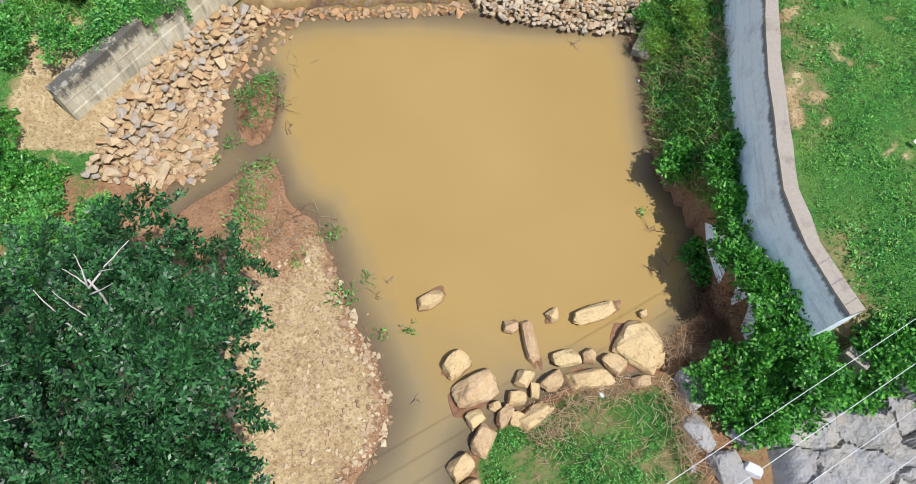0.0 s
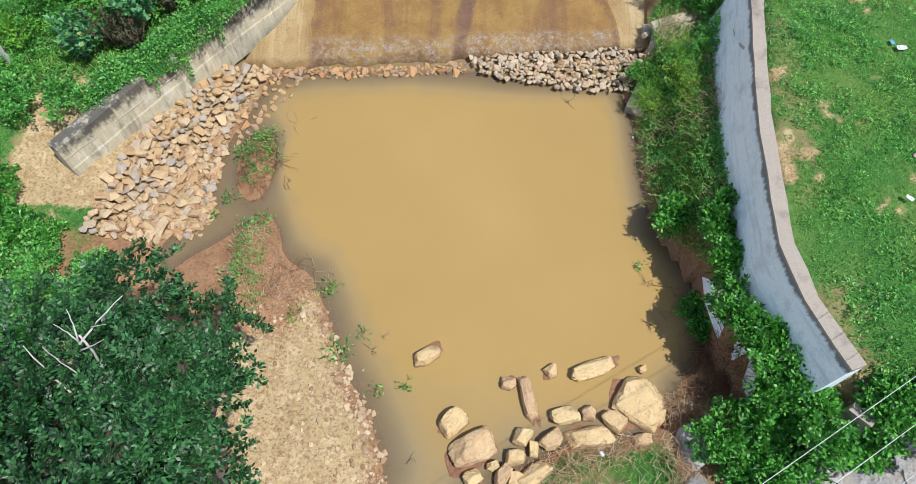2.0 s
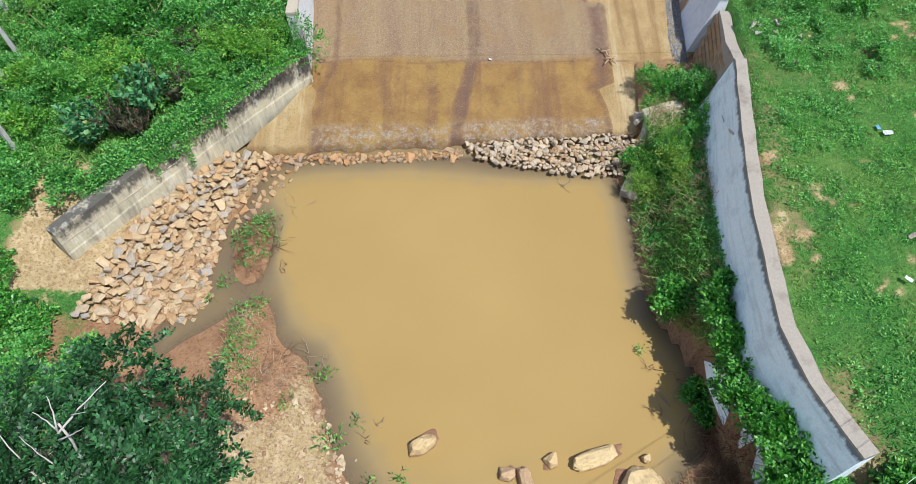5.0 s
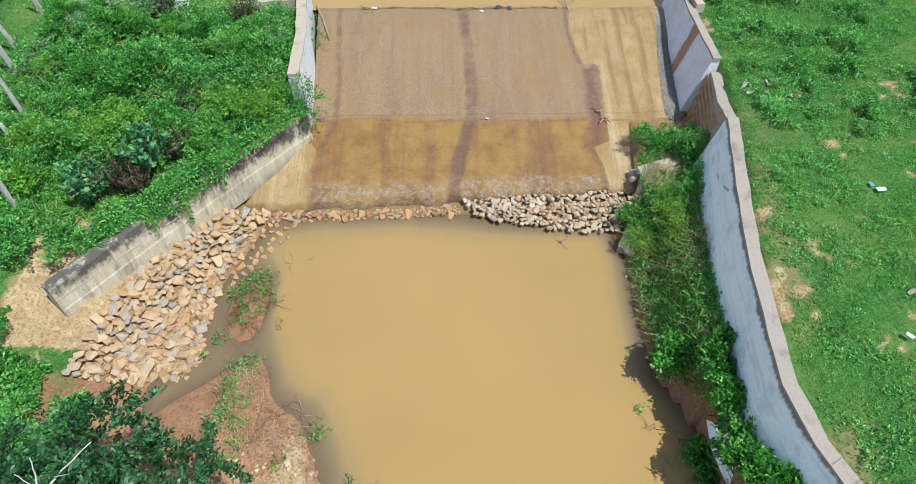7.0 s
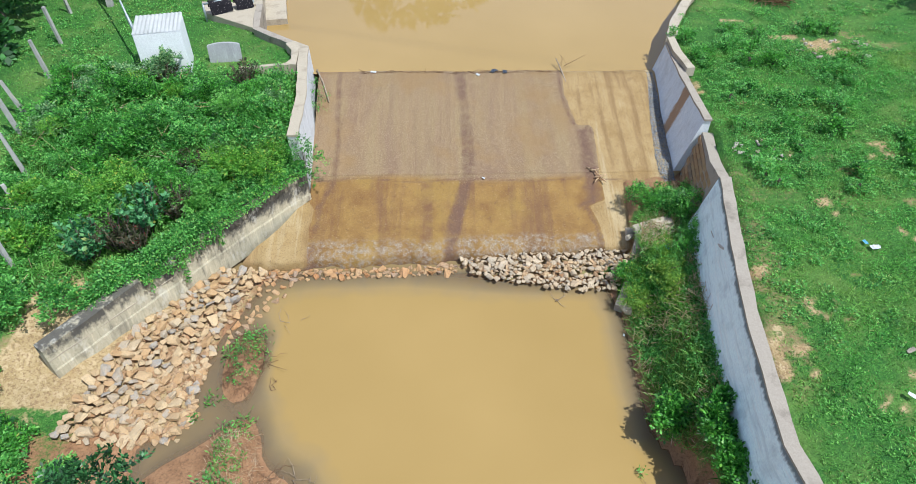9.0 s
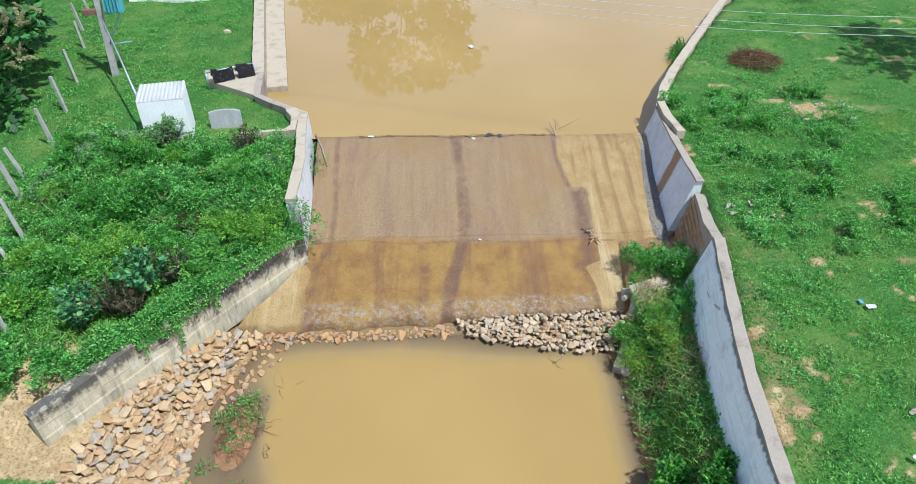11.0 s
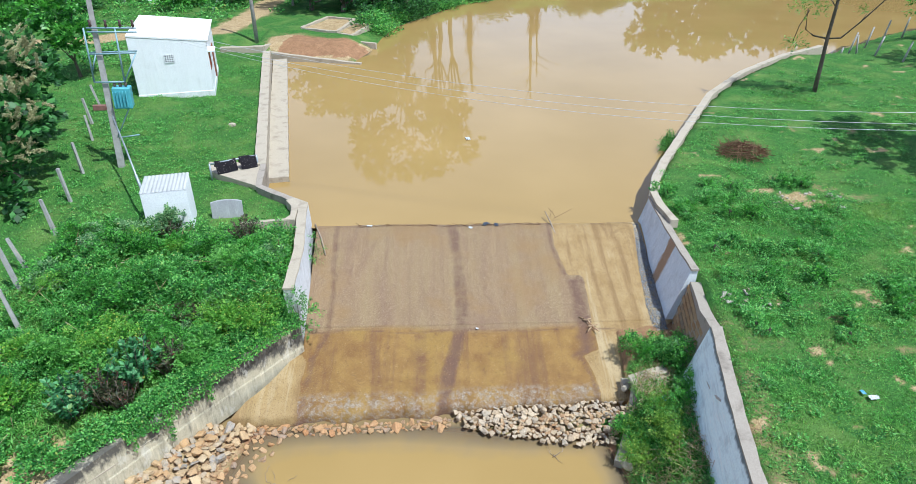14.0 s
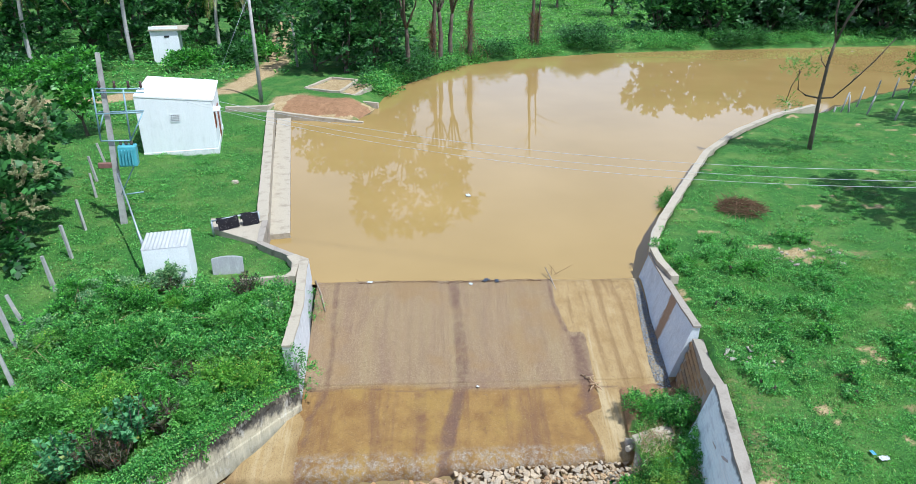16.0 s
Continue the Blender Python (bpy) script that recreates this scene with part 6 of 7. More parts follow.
for i, (x, y, r, h) in enumerate(((5.45, 13.0, 0.35, 0.35), (6.4, 16.0, 0.55, 0.5), (7.0, 15.3, 0.5, 0.5), (5.35, 13.3, 0.28, 0.35), (7.2, 14.1, 0.3, 1.0), (7.3, 14.9, 0.45, 1.4), (7.45, 15.7, 0.42, 1.2), (6.95, 13.3, 0.35, 0.8))):
    bush((x, y), r, h, M_LEAF_BUSH if i % 2 else M_LEAF_WEED, int(7000 * r * r + 1500), 0.06, 660 + 3 * i, "leafy green bush at the spillway's edge", 5, group="bushes at the spillway")
M_LEAF_LIGHT = mat_leaf("light_leaf", (0.07, 0.18, 0.02), (0.24, 0.42, 0.06), (0.5, 0.48, 0.1), 0.55)
for i, (x, y) in enumerate(((5.75, 12.9), (6.3, 12.7), (5.6, 12.2), (6.2, 12.1), (6.1, 13.4))):
    bush((x, y), 0.38, 0.3, M_LEAF_LIGHT, 2200, 0.05, 691 + 3 * i, "low lime-green shrub on the bank", 5, group="bushes at the spillway")
bush((6.3, 13.35), 0.4, 0.3, M_LEAF_YOUNG, 2600, 0.05, 690, "low yellow-green shrub on the bank", 5, group="bushes at the spillway")
for i, (x, y, r, h) in enumerate(((-10.8, 9.0, 0.5, 0.5), (-10.2, 8.3, 0.42, 0.45), (-9.6, 8.0, 0.36, 0.4), (-11.3, 8.1, 0.6, 0.6), (-9.5, 11.7, 0.5, 0.3), (-10.9, 11.8, 0.7, 0.4), (-8.9, 5.9, 0.7, 0.5), (-9.8, 7.2, 0.6, 0.6), (-8.6, 7.2, 0.4, 0.3))):
    bush((x, y), r, h, M_LEAF_BUSH if i < 4 else M_LEAF_WEED, int(6000 * r * r + 1500), 0.085, 720 + 3 * i, "leafy green bush beside the wing wall's end", 6, group="bushes at the wing wall")

for i in range(26):
    x, y = (-5.7 - 0.3 * (i % 3), 17.5 + 0.5 * i / 3) if i < 9 else (-6.3 - 0.32 * (i - 9), 17.0 + 2.6 * math.sin(i * 2.1))
    if inside(np.array([x]), np.array([y]), LEFT_LAND)[0]:
        bush((x, y), 0.4 + 0.12 * (i % 3), 0.6 + 0.14 * (i % 4), (M_LEAF_WEED, M_LEAF_BUSH, M_LEAF_YOUNG)[i % 3], 2600, 0.08, 760 + 3 * i, ("bright leafy shrub", "dark leafy shrub", "yellowish leafy shrub")[i % 3] + " on the overgrown terrace", 5, group="shrubs of the overgrown terrace")

# broad-leaved milkweed shrubs and red-leaved shrubs on the terrace


def rosette_shrub(x, y, tall, spread, leaves, leaf, mat, seed, label, name, stems=9, width=0.6):
    g = rng(seed)
    root = thing(name, label, "shrub", (x, y, h1(x, y)), 0, "shrubs of the terrace")
    qs = []
    for s in range(stems):
        a = 2.4 * s
        r = spread * math.sqrt((s + 0.5) / stems)
        top = np.array([r * math.cos(a), r * math.sin(a), tall * (1 - 0.35 * r / spread) * g.uniform(0.8, 1.1)])
        part("stem", tube("stem", [(0.15 * top[0], 0.15 * top[1], -0.05), (0.6 * top[0], 0.6 * top[1], 0.5 * top[2]), tuple(top)], [0.02, 0.016, 0.01], M_BARK, 5), root)
        n = leaves // stems
        f = g.uniform(0.35, 1, n)
        c = np.stack([top[0] * f, top[1] * f, top[2] * f], 1)
        w = g.uniform(0, 2 * np.pi, n)
        out = np.stack([np.cos(w), np.sin(w), 0.2 + 0.8 * f ** 3], 1)
        qs.append(leaf_quads(c, out, leaf, width, g, 0.0, 0.2))
    part("foliage", quads_mesh("foliage", np.concatenate(qs), mat), root)


rosette_shrub(-8.15, 14.0, 1.6, 0.8, 900, 0.17, M_LEAF_BLUE, 800, "milkweed shrub with large blue-green leaves", "milkweed_shrub", 11)
rosette_shrub(-9.35, 12.9, 1.4, 0.7, 800, 0.16, M_LEAF_BLUE, 801, "milkweed shrub with large blue-green leaves", "milkweed_shrub", 11)
for i, (x, y, s) in enumerate(((-7.5, 14.5, 0.55), (-8.8, 13.3, 0.6), (-8.2, 13.2, 0.45), (-7.4, 16.3, 0.4), (-9.2, 20.3, 0.4), (-6.6, 20.2, 0.5), (-8.5, 14.9, 0.4))):
    rosette_shrub(x, y, 1.15 * s / 0.5, s * 1.15, 620, 0.13, M_LEAF_RED, 810 + i, "shrub with dark reddish narrow leaves", "red_shrub", 13, 0.32)

# weeds of the left terrace
TERRACE = [(-9.9, 10.5), (-6.75, 14.45), (-4.75, 16.7), (-5.05, 20.9), (-7.0, 21.3), (-8.6, 20.9), (-11.8, 21.2), (-13.0, 18.0), (-12.5, 14.0), (-11.0, 11.0)]
g = rng(61)


def thick(x, y):
    clear = wave(x, y, 1.4, 9.0) > -0.6
    for cx, cy, r in ((-8.15, 14.0, 0.75), (-9.35, 12.9, 0.65), (-7.5, 14.5, 0.5), (-8.8, 13.3, 0.5), (-8.2, 13.2, 0.4), (-7.4, 16.3, 0.4), (-6.6, 20.2, 0.4)):
        clear = clear & (np.hypot(x - cx, y - cy) > r)
    return clear


def not_bare(x, y):
    return grass_amount(x, y) > 0.35


x, y = scatter(TERRACE, 20, g, lambda x, y: thick(x, y) & not_bare(x, y) & (g.uniform(size=x.shape) < 0.35 + 0.65 * smooth(-11.0, -8.0, x)))
stuff("weeds", np.concatenate([weeds(x[::2], y[::2], 0.36, 0.22, 56, 0.068, g), weeds(x[1::4], y[1::4], 0.7, 0.3, 96, 0.085, g)]), M_LEAF_WEED, "rank green weeds covering the terrace", "weeds")
x, y = scatter(TERRACE, 5, g, lambda x, y: (wave(x, y, 1.1, 3.0) > 0.0) & thick(x, y) & not_bare(x, y))
stuff("weeds", weeds(x, y, 0.7, 0.3, 80, 0.07, g), M_LEAF_YOUNG, "lighter flowering weeds among the rank growth", "weeds")
x, y = scatter(TERRACE, 7, g, lambda x, y: (wave(x, y, 0.9, 7.0) > 0.1) & thick(x, y) & not_bare(x, y))
stuff("weeds", weeds(x, y, 0.6, 0.3, 80, 0.1, g), M_LEAF_BUSH, "dark green weeds in clumps on the terrace", "weeds")
x, y = scatter(TERRACE, 4, g, lambda x, y: (wave(x, y, 1.9, 5.0) > 0.25) & thick(x, y) & not_bare(x, y))
stuff("dry_stems", sticks(np.stack([x, y, height(x, y) + 0.45 + 0.25 * g.uniform(size=x.shape)], 1), 0.5, 0.01, g, 1.2), M_STRAW, "pale dry flower stems over the terrace weeds", "stems")
x, y = scatter(TERRACE, 520, g, lambda x, y: not_bare(x, y))
stuff("grass", blades(x, y, 0.24, g, 0.08, 0.8), M_GRASS, "rough grass between the terrace weeds", "grass")
M_LEAF_PALE = mat_leaf("pale_leaf", (0.06, 0.17, 0.06), (0.28, 0.48, 0.21), (0.5, 0.54, 0.24), 0.55)
M_LEAF_LIME = mat_leaf("lime_leaf", (0.05, 0.20, 0.02), (0.23, 0.50, 0.07), (0.50, 0.50, 0.08), 0.5)
kinds = ((M_LEAF_PALE, "pale grey-green leafy shrub"), (M_LEAF_LIME, "yellow-green leafy shrub"), (M_LEAF_BUSH, "deep green leafy shrub"), (M_LEAF_WEED, "bright green leafy shrub"))
g3 = rng(71)
spots = 0
while spots < 44:
    x, y = g3.uniform(-12.2, -5.3), g3.uniform(12.8, 20.8)
    px, py = np.array([x]), np.array([y])
    if not (inside(px, py, TERRACE)[0] and thick(px, py)[0] and not_bare(px, py)[0]):
        continue
    mat, words = kinds[int(g3.integers(0, 4))]
    r = g3.uniform(0.26, 0.6)
    bush((x, y), r, r * g3.uniform(1.1, 2.3), mat, int(6500 * r * r + 900), g3.uniform(0.05, 0.10), 3000 + 3 * spots, words + " on the overgrown terrace", 5, group="shrubs of the overgrown terrace")
    spots += 1
# overhang along the top of the wing wall
f = g.uniform(0.18, 0.97, 420)
wx, wy = np.interp(f, [0, 0.36, 0.71, 1], [-9.42, -7.9, -6.3, -4.15]), np.interp(f, [0, 0.36, 0.71, 1], [9.9, 11.95, 14.1, 16.35])
ox, oy = wx - 0.3 - 0.35 * g.uniform(size=420), wy + 0.25 + 0.3 * g.uniform(size=420)
stuff("weeds", weeds(ox[::2] + 0.08, oy[::2] - 0.06, 0.5, 0.3, 50, 0.08, g), M_LEAF_WEED, "weeds hanging over the wing wall", "weeds")
n = 11000
f = g.uniform(0.38, 1.0, n)
drop = np.clip(wave(f * 9, f * 0 + 1.0, 1.0, 3.0) * 0.5 + 0.2, 0.03, 0.8) * smooth(0.38, 0.5, f)
wx, wy = np.interp(f, [0, 0.36, 0.71, 1], [-9.42, -7.9, -6.3, -4.15]), np.interp(f, [0, 0.36, 0.71, 1], [9.9, 11.95, 14.1, 16.35])
o = g.normal(-0.12, 0.16, n)
o = np.minimum(o, 0.22)
wz = np.interp(f, [0, 0.36, 0.71, 1], [1.48, 1.62, 1.8, 2.1]) + np.where(o > 0.02, g.uniform(-0.55, 0.2, n) * drop, g.uniform(0.0, 0.4, n) * (0.4 + drop))
c = np.stack([wx + 0.79 * o, wy - 0.61 * o, wz], 1)
stuff("weeds", leaf_quads(c, np.tile([0.6, -0.5, 0.35], (n, 1)), 0.075, 0.55, g, 0.3, 0.6), M_LEAF_WEED, "leafy creepers spilling over the wing wall", "weeds")
leafy_tree("bush", "leafy bush growing from the joint of the wing wall", "bush", (-4.3, 16.6, 1.6), [(-4.1, 16.45, 2.35, 0.38), (-4.25, 16.7, 2.6, 0.36), (-3.95, 16.7, 1.95, 0.34), (-4.0, 16.35, 1.75, 0.28), (-4.35, 16.4, 2.75, 0.36)], M_LEAF_BUSH, 150, 14, 0.07, 0.2, 2901, 0.03, 0.55, group="bushes at the spillway")
leafy_tree("bush", "small leafy bush at the abutment's foot", "bush", (-4.5, 20.4, 1.6), [(-4.4, 20.5, 1.95, 0.3), (-4.42, 20.9, 2.25, 0.26), (-4.3, 20.2, 1.8, 0.2)], M_LEAF_BUSH, 150, 14, 0.06, 0.18, 2903, 0.02, 0.55, group="bushes at the spillway")
vine_f = np.array([0.52, 0.525, 0.53, 0.69, 0.695, 0.40])
for i, vf in enumerate(vine_f):
    vx, vy = np.interp(vf, [0, 0.36, 0.71, 1], [-9.42, -7.9, -6.3, -4.15]) + 0.14, np.interp(vf, [0, 0.36, 0.71, 1], [9.9, 11.95, 14.1, 16.35]) - 0.1
    c = np.stack([vx + 0.04 * g.normal(size=60), vy + 0.04 * g.normal(size=60), g.uniform(0.8 if i < 3 else 1.2, 1.75, 60)], 1)
    stuff("vine", leaf_quads(c, np.tile([0.7, -0.5, 0.0], (60, 1)), 0.06, 0.6, g, 0.5), M_LEAF_BUSH, "thin vine hanging down the wing wall", "vine")

# lawns: blades and low weeds
LAWN_R = [(7.4, 3.6), (12.0, 2.0), (24.0, 4.0), (34.0, 20.0), (46.0, 50.0), (38.0, 55.0), (31.0, 50.3), (23.3, 43.5), (12.2, 29.6), (8.7, 24.0), (8.5, 17.0), (7.2, 11.0), (6.8, 6.5)]
g = rng(62)


def lawn_cover(x, y):
    return g.uniform(size=x.shape) < np.clip(grass_amount(x, y) * 1.1 - 0.1, 0, 1) * np.clip(1.25 - (y - 8) / 55, 0.25, 1)


x, y = scatter(LAWN_R, 95, g, lawn_cover)
nx, ny = scatter([(7.2, 3.6), (12.0, 2.0), (20.0, 4.0), (19.0, 22.0), (8.6, 23.0), (8.5, 17.0), (7.2, 11.0), (6.8, 6.5)], 900, g, lawn_cover)
x, y = np.concatenate([x, nx]), np.concatenate([y, ny])
stuff("grass", blades(x, y, 0.085 * (1 + 0.5 * wave(x, y, 1.9, 3.0)), g, 0.11, 0.9), M_GRASS, "short lush green grass on the terrace", "grass")
x, y = scatter(LAWN_R, 7, g, lambda x, y: (wave(x, y, 0.8, 1.5) + 0.4 * wave(x, y, 3.1, 1.0) > 0.05) & (grass_amount(x, y) > 0.5) & (y < 40))
stuff("low_weeds", weeds(x, y, 0.17, 0.19, 36, 0.06, g), M_LEAF_WEED, "low leafy weeds in patches on the lawn", "weeds")
x, y = scatter(LAWN_R, 5, g, lambda x, y: (wave(x, y, 1.0, 6.5) + 0.4 * wave(x, y, 3.7, 2.0) > 0.2) & (grass_amount(x, y) > 0.45) & (y < 36))
stuff("low_weeds", weeds(x, y, 0.15, 0.16, 30, 0.055, g), M_LEAF_YOUNG, "young pale weeds scattered over the lawn", "weeds")
x, y = scatter([(8.6, 15.0), (13.0, 14.5), (14.0, 20.0), (16.5, 22.0), (12.5, 26.0), (9.2, 22.5)], 12, g, lambda x, y: wave(x, y, 1.2, 0.5) > -0.05)
stuff("low_weeds", weeds(x, y, 0.3, 0.22, 46, 0.06, g), M_LEAF_WEED, "taller bright weeds behind the pier", "weeds")
g4 = rng(77)
lush = 0
while lush < 40:
    x, y = g4.uniform(8.8, 15.0), g4.uniform(14.0, 24.5)
    if y < 12.5 + 0.55 * (x - 8.8) or y > 24.8 or wave(np.array(x), np.array(y), 1.2, 0.5) < -0.15:
        continue
    r = g4.uniform(0.2, 0.42)
    bush((x, y), r, r * g4.uniform(0.6, 1.1), (M_LEAF_WEED, M_LEAF_BUSH, M_LEAF_WEED)[lush % 3], int(4200 * r * r + 350), g4.uniform(0.06, 0.09), 4000 + 3 * lush, ("bright green weedy shrub", "deep green weedy shrub")[lush % 3 == 1] + " on the lawn behind the pier", 4, group="weedy shrubs of the lawn")
    lush += 1
LAWN_L = [(-11.0, 10.6), (-5.3, 15.6), (-5.1, 22.0), (-7.4, 25.0), (-11.6, 45.8), (-22.0, 47.0), (-32.0, 40.0), (-22.0, 22.0), (-14.0, 12.0)]
x, y = scatter(LAWN_L, 190, g, lawn_cover)
stuff("grass", blades(x, y, 0.11, g, 0.12, 1.0), M_GRASS, "short green grass on the left terrace", "grass")
x, y = scatter([(-10.5, 22.0), (-14.5, 21.0), (-18.0, 30.0), (-19.0, 42.0), (-12.0, 43.0), (-9.0, 28.0)], 7, g, lambda x, y: wave(x, y, 0.7, 2.5) > -0.1)
stuff("low_weeds", weeds(x, y, 0.16, 0.22, 30, 0.07, g), M_LEAF_WEED, "low weeds scattered over the yard", "weeds")

# the bank under the right wall and the tuft by the boulders
BANK = [(5.0, 12.2), (4.75, 8.4), (5.1, 7.3), (5.75, 5.7), (6.0, 5.3), (6.12, 6.3), (6.25, 8.0), (6.45, 9.6), (6.85, 11.8), (7.45, 14.4), (7.7, 16.6), (6.5, 16.2), (5.9, 15.0), (5.4, 13.4)]
x, y = scatter(BANK, 820, g, lambda x, y: height(x, y) > 0.05)
stuff("bank_grass", blades(x, y, 0.3, g, 0.045, 0.8), M_GRASS, "rough grass on the bank under the wall", "grass")
x, y = scatter(BANK, 52, g, lambda x, y: (height(x, y) > 0.1) & (wave(x, y, 1.7, 4.0) > -0.2))
stuff("bank_weeds", weeds(x, y, 0.3, 0.18, 40, 0.06, g), M_LEAF_WEED, "weeds and creepers on the bank", "weeds")
x, y = scatter(BANK, 170, g, lambda x, y: (wave(x, y, 1.7, 4.0) < 0.05) & (height(x, y) > 0.03))
stuff("dry_stems", sticks(np.stack([x, y, height(x, y) + 0.08 + 0.24 * g.uniform(size=x.shape)], 1), 0.38, 0.006, g, 0.9), M_STRAW, "dry brown stems among the bank's weeds", "stems")
TUFT = [(0.6, -2.0), (0.45, 1.9), (1.0, 2.45), (2.2, 2.85), (3.5, 3.15), (4.3, 3.1), (4.5, 2.2), (4.4, 1.0), (4.7, -2.0)]
x, y = scatter(TUFT, 620, g, lambda x, y: wave(x, y, 2.6, 1.0) > -0.3)
stuff("grass", blades(x, y, 0.11, g, 0.05, 0.9), M_GRASS, "tall green grass behind the boulders", "grass")
x, y = scatter(TUFT, 22, g, lambda x, y: wave(x, y, 2.0, 2.0) > -0.1)
stuff("low_weeds", weeds(x, y, 0.16, 0.13, 30, 0.05, g), M_LEAF_WEED, "leafy weeds among the grass by the boulders", "weeds")

# dry stalks washed up round the grass
for i, (line, n, wide) in enumerate((([(1.5, 2.55), (2.2, 2.85), (3.0, 3.1), (3.6, 3.25)], 230, 0.16), ([(4.35, 3.2), (4.5, 2.6), (4.45, 1.9), (4.6, 1.2)], 320, 0.2), ([(4.55, 3.95), (5.1, 3.9), (5.3, 3.6)], 300, 0.2),
                                     ([(5.5, 5.5), (5.7, 5.0), (6.1, 4.8), (5.6, 4.4), (5.2, 4.1)], 640, 0.26), ([(1.5, 2.3), (2.1, 2.35)], 90, 0.15))):
    n = int(n * 1.5)
    f = g.uniform(0, len(line) - 1, n)
    ks = np.arange(len(line))
    sx = np.interp(f, ks, [p[0] for p in line]) + wide * g.normal(size=n)
    sy = np.interp(f, ks, [p[1] for p in line]) + wide * g.normal(size=n)
    c = np.stack([sx, sy, np.maximum(height(sx, sy), 0.02) + g.uniform(0.02, 0.22, n)], 1)
    stuff("dry_stalks", sticks(c, 0.34, 0.006, g, 0.3), M_STRAW if i != 3 else M_DRY, "tangled dry brown stalks washed up on the shore", "stalks")

# small plants and twigs in the shallows
for i, (x, y, s, n) in enumerate(((-2.6, 5.35, 0.32, 90), (-2.95, 6.85, 0.25, 60), (-5.6, 10.9, 0.3, 70), (-5.0, 11.4, 0.3, 80), (-4.75, 10.9, 0.3, 80), (-5.7, 9.5, 0.22, 50), (-5.05, 8.5, 0.3, 80), (-4.7, 8.7, 0.25, 60), (-4.9, 7.7, 0.35, 90), (-5.0, 7.2, 0.4, 110),
                                  (-1.75, 4.45, 0.15, 30), (-1.1, 4.5, 0.16, 26), (-2.1, 5.8, 0.15, 24), (-4.6, 6.6, 0.25, 50), (-3.7, 6.2, 0.2, 40), (-6.0, 9.0, 0.15, 30), (4.4, 7.4, 0.12, 20))):
    g2 = rng(900 + i)
    root = thing("marsh_plant", "small green marsh plant at the water's edge", "plant", (x, y, max(h1(x, y), -0.02)), 0, "marsh plants of the pond")
    c = np.stack([s * 0.5 * g2.normal(size=n), s * 0.5 * g2.normal(size=n), g2.uniform(0.02, 0.2, n)], 1)
    out = c * np.array([2.0, 2.0, 1.0]) + [0, 0, 0.3]
    part("foliage", quads_mesh("foliage", leaf_quads(c, out, 0.11, 0.3, g2, 0.0, 0.5), M_LEAF_YOUNG if i % 3 else M_LEAF_WEED), root)
    for j in range(3):
        part("stem", tube("stem", limb((0, 0, 0), tuple(np.array([0.4, 0.4, 0.0]) * s * g2.normal(size=3) + [0, 0, 0.18]), 0.1, g2), np.linspace(0.006, 0.003, 7), M_BARK, 4), root)
for i, (x, y, s) in enumerate(((-4.35, 12.0, 0.35), (-4.5, 10.6, 0.5), (-3.4, 7.45, 0.4), (-3.9, 7.5, 0.5), (-3.0, 7.2, 0.35), (-1.9, 5.4, 0.25), (-1.6, 5.7, 0.2), (-4.3, 9.9, 0.4), (3.2, 12.8, 0.4), (4.6, 7.0, 0.3), (4.9, 6.2, 0.3), (5.2, 6.6, 0.35), (-4.0, 6.7, 0.7), (-4.4, 7.0, 0.6), (-1.0, 3.0, 0.2), (4.5, 5.9, 0.25))):
    g2 = rng(940 + i)
    z = max(h1(x, y), 0.0)
    root = thing("twig", "dark bare twigs lying at the water's edge", "twig", (x, y, z), 0, "twigs of the pond")
    for j in range(5):
        a = g2.normal(size=3) * s * 0.25
        b = g2.normal(size=3) * s * 0.7
        a[2], b[2] = 0.01, abs(b[2]) * 0.35 + 0.02
        part("branch", tube("branch", limb(tuple(a), tuple(b), 0.18, g2), np.linspace(0.009, 0.003, 7), M_DRY if i % 2 else M_TWIG, 4), root)

# what lies on the spillway
stick_l = thing("stick", "pale dry stick lying on the apron's crest", "stick", (-4.3, 21.3, 1.95))
part("branch", tube("branch", [(-0.35, 1.2, 0.12), (0.0, 0.3, 0.05), (0.3, -0.7, -0.12)], [0.03, 0.035, 0.02], M_TWIG, 6), stick_l)
stick_r = thing("stick", "dark stick stuck at the apron's crest", "stick", (4.45, 22.3, 2.0))
part("branch", tube("branch", [(0.05, -0.7, -0.05), (-0.05, 0.1, 0.1), (-0.2, 0.6, 0.3)], [0.03, 0.03, 0.015], M_TWIG, 6), stick_r)
g2 = rng(970)
for j in range(4):
    a = (-0.1 + 0.1 * j, 0.3, 0.15)
    part("twig", tube("twig", limb(a, (g2.normal() * 0.3, 0.5, 0.5), 0.15, g2), np.linspace(0.008, 0.003, 7), M_DRY, 4), stick_r)
branch = thing("broken_branch", "small forked driftwood branch on the apron", "branch", (5.0, 17.1, 1.04))
for a, b in (((-0.3, 0.45, 0.1), (0.1, -0.1, 0.05)), ((0.1, -0.1, 0.05), (0.2, -0.3, 0.06)), ((-0.1, 0.0, 0.05), (0.25, 0.05, 0.12)), ((0.0, -0.05, 0.03), (-0.15, -0.25, 0.03)), ((-0.2, 0.3, 0.1), (0.05, 0.25, 0.2))):
    part("branch", tube("branch", limb(a, b, 0.08, g2), np.linspace(0.03, 0.015, 7), M_STRAW, 5), branch)
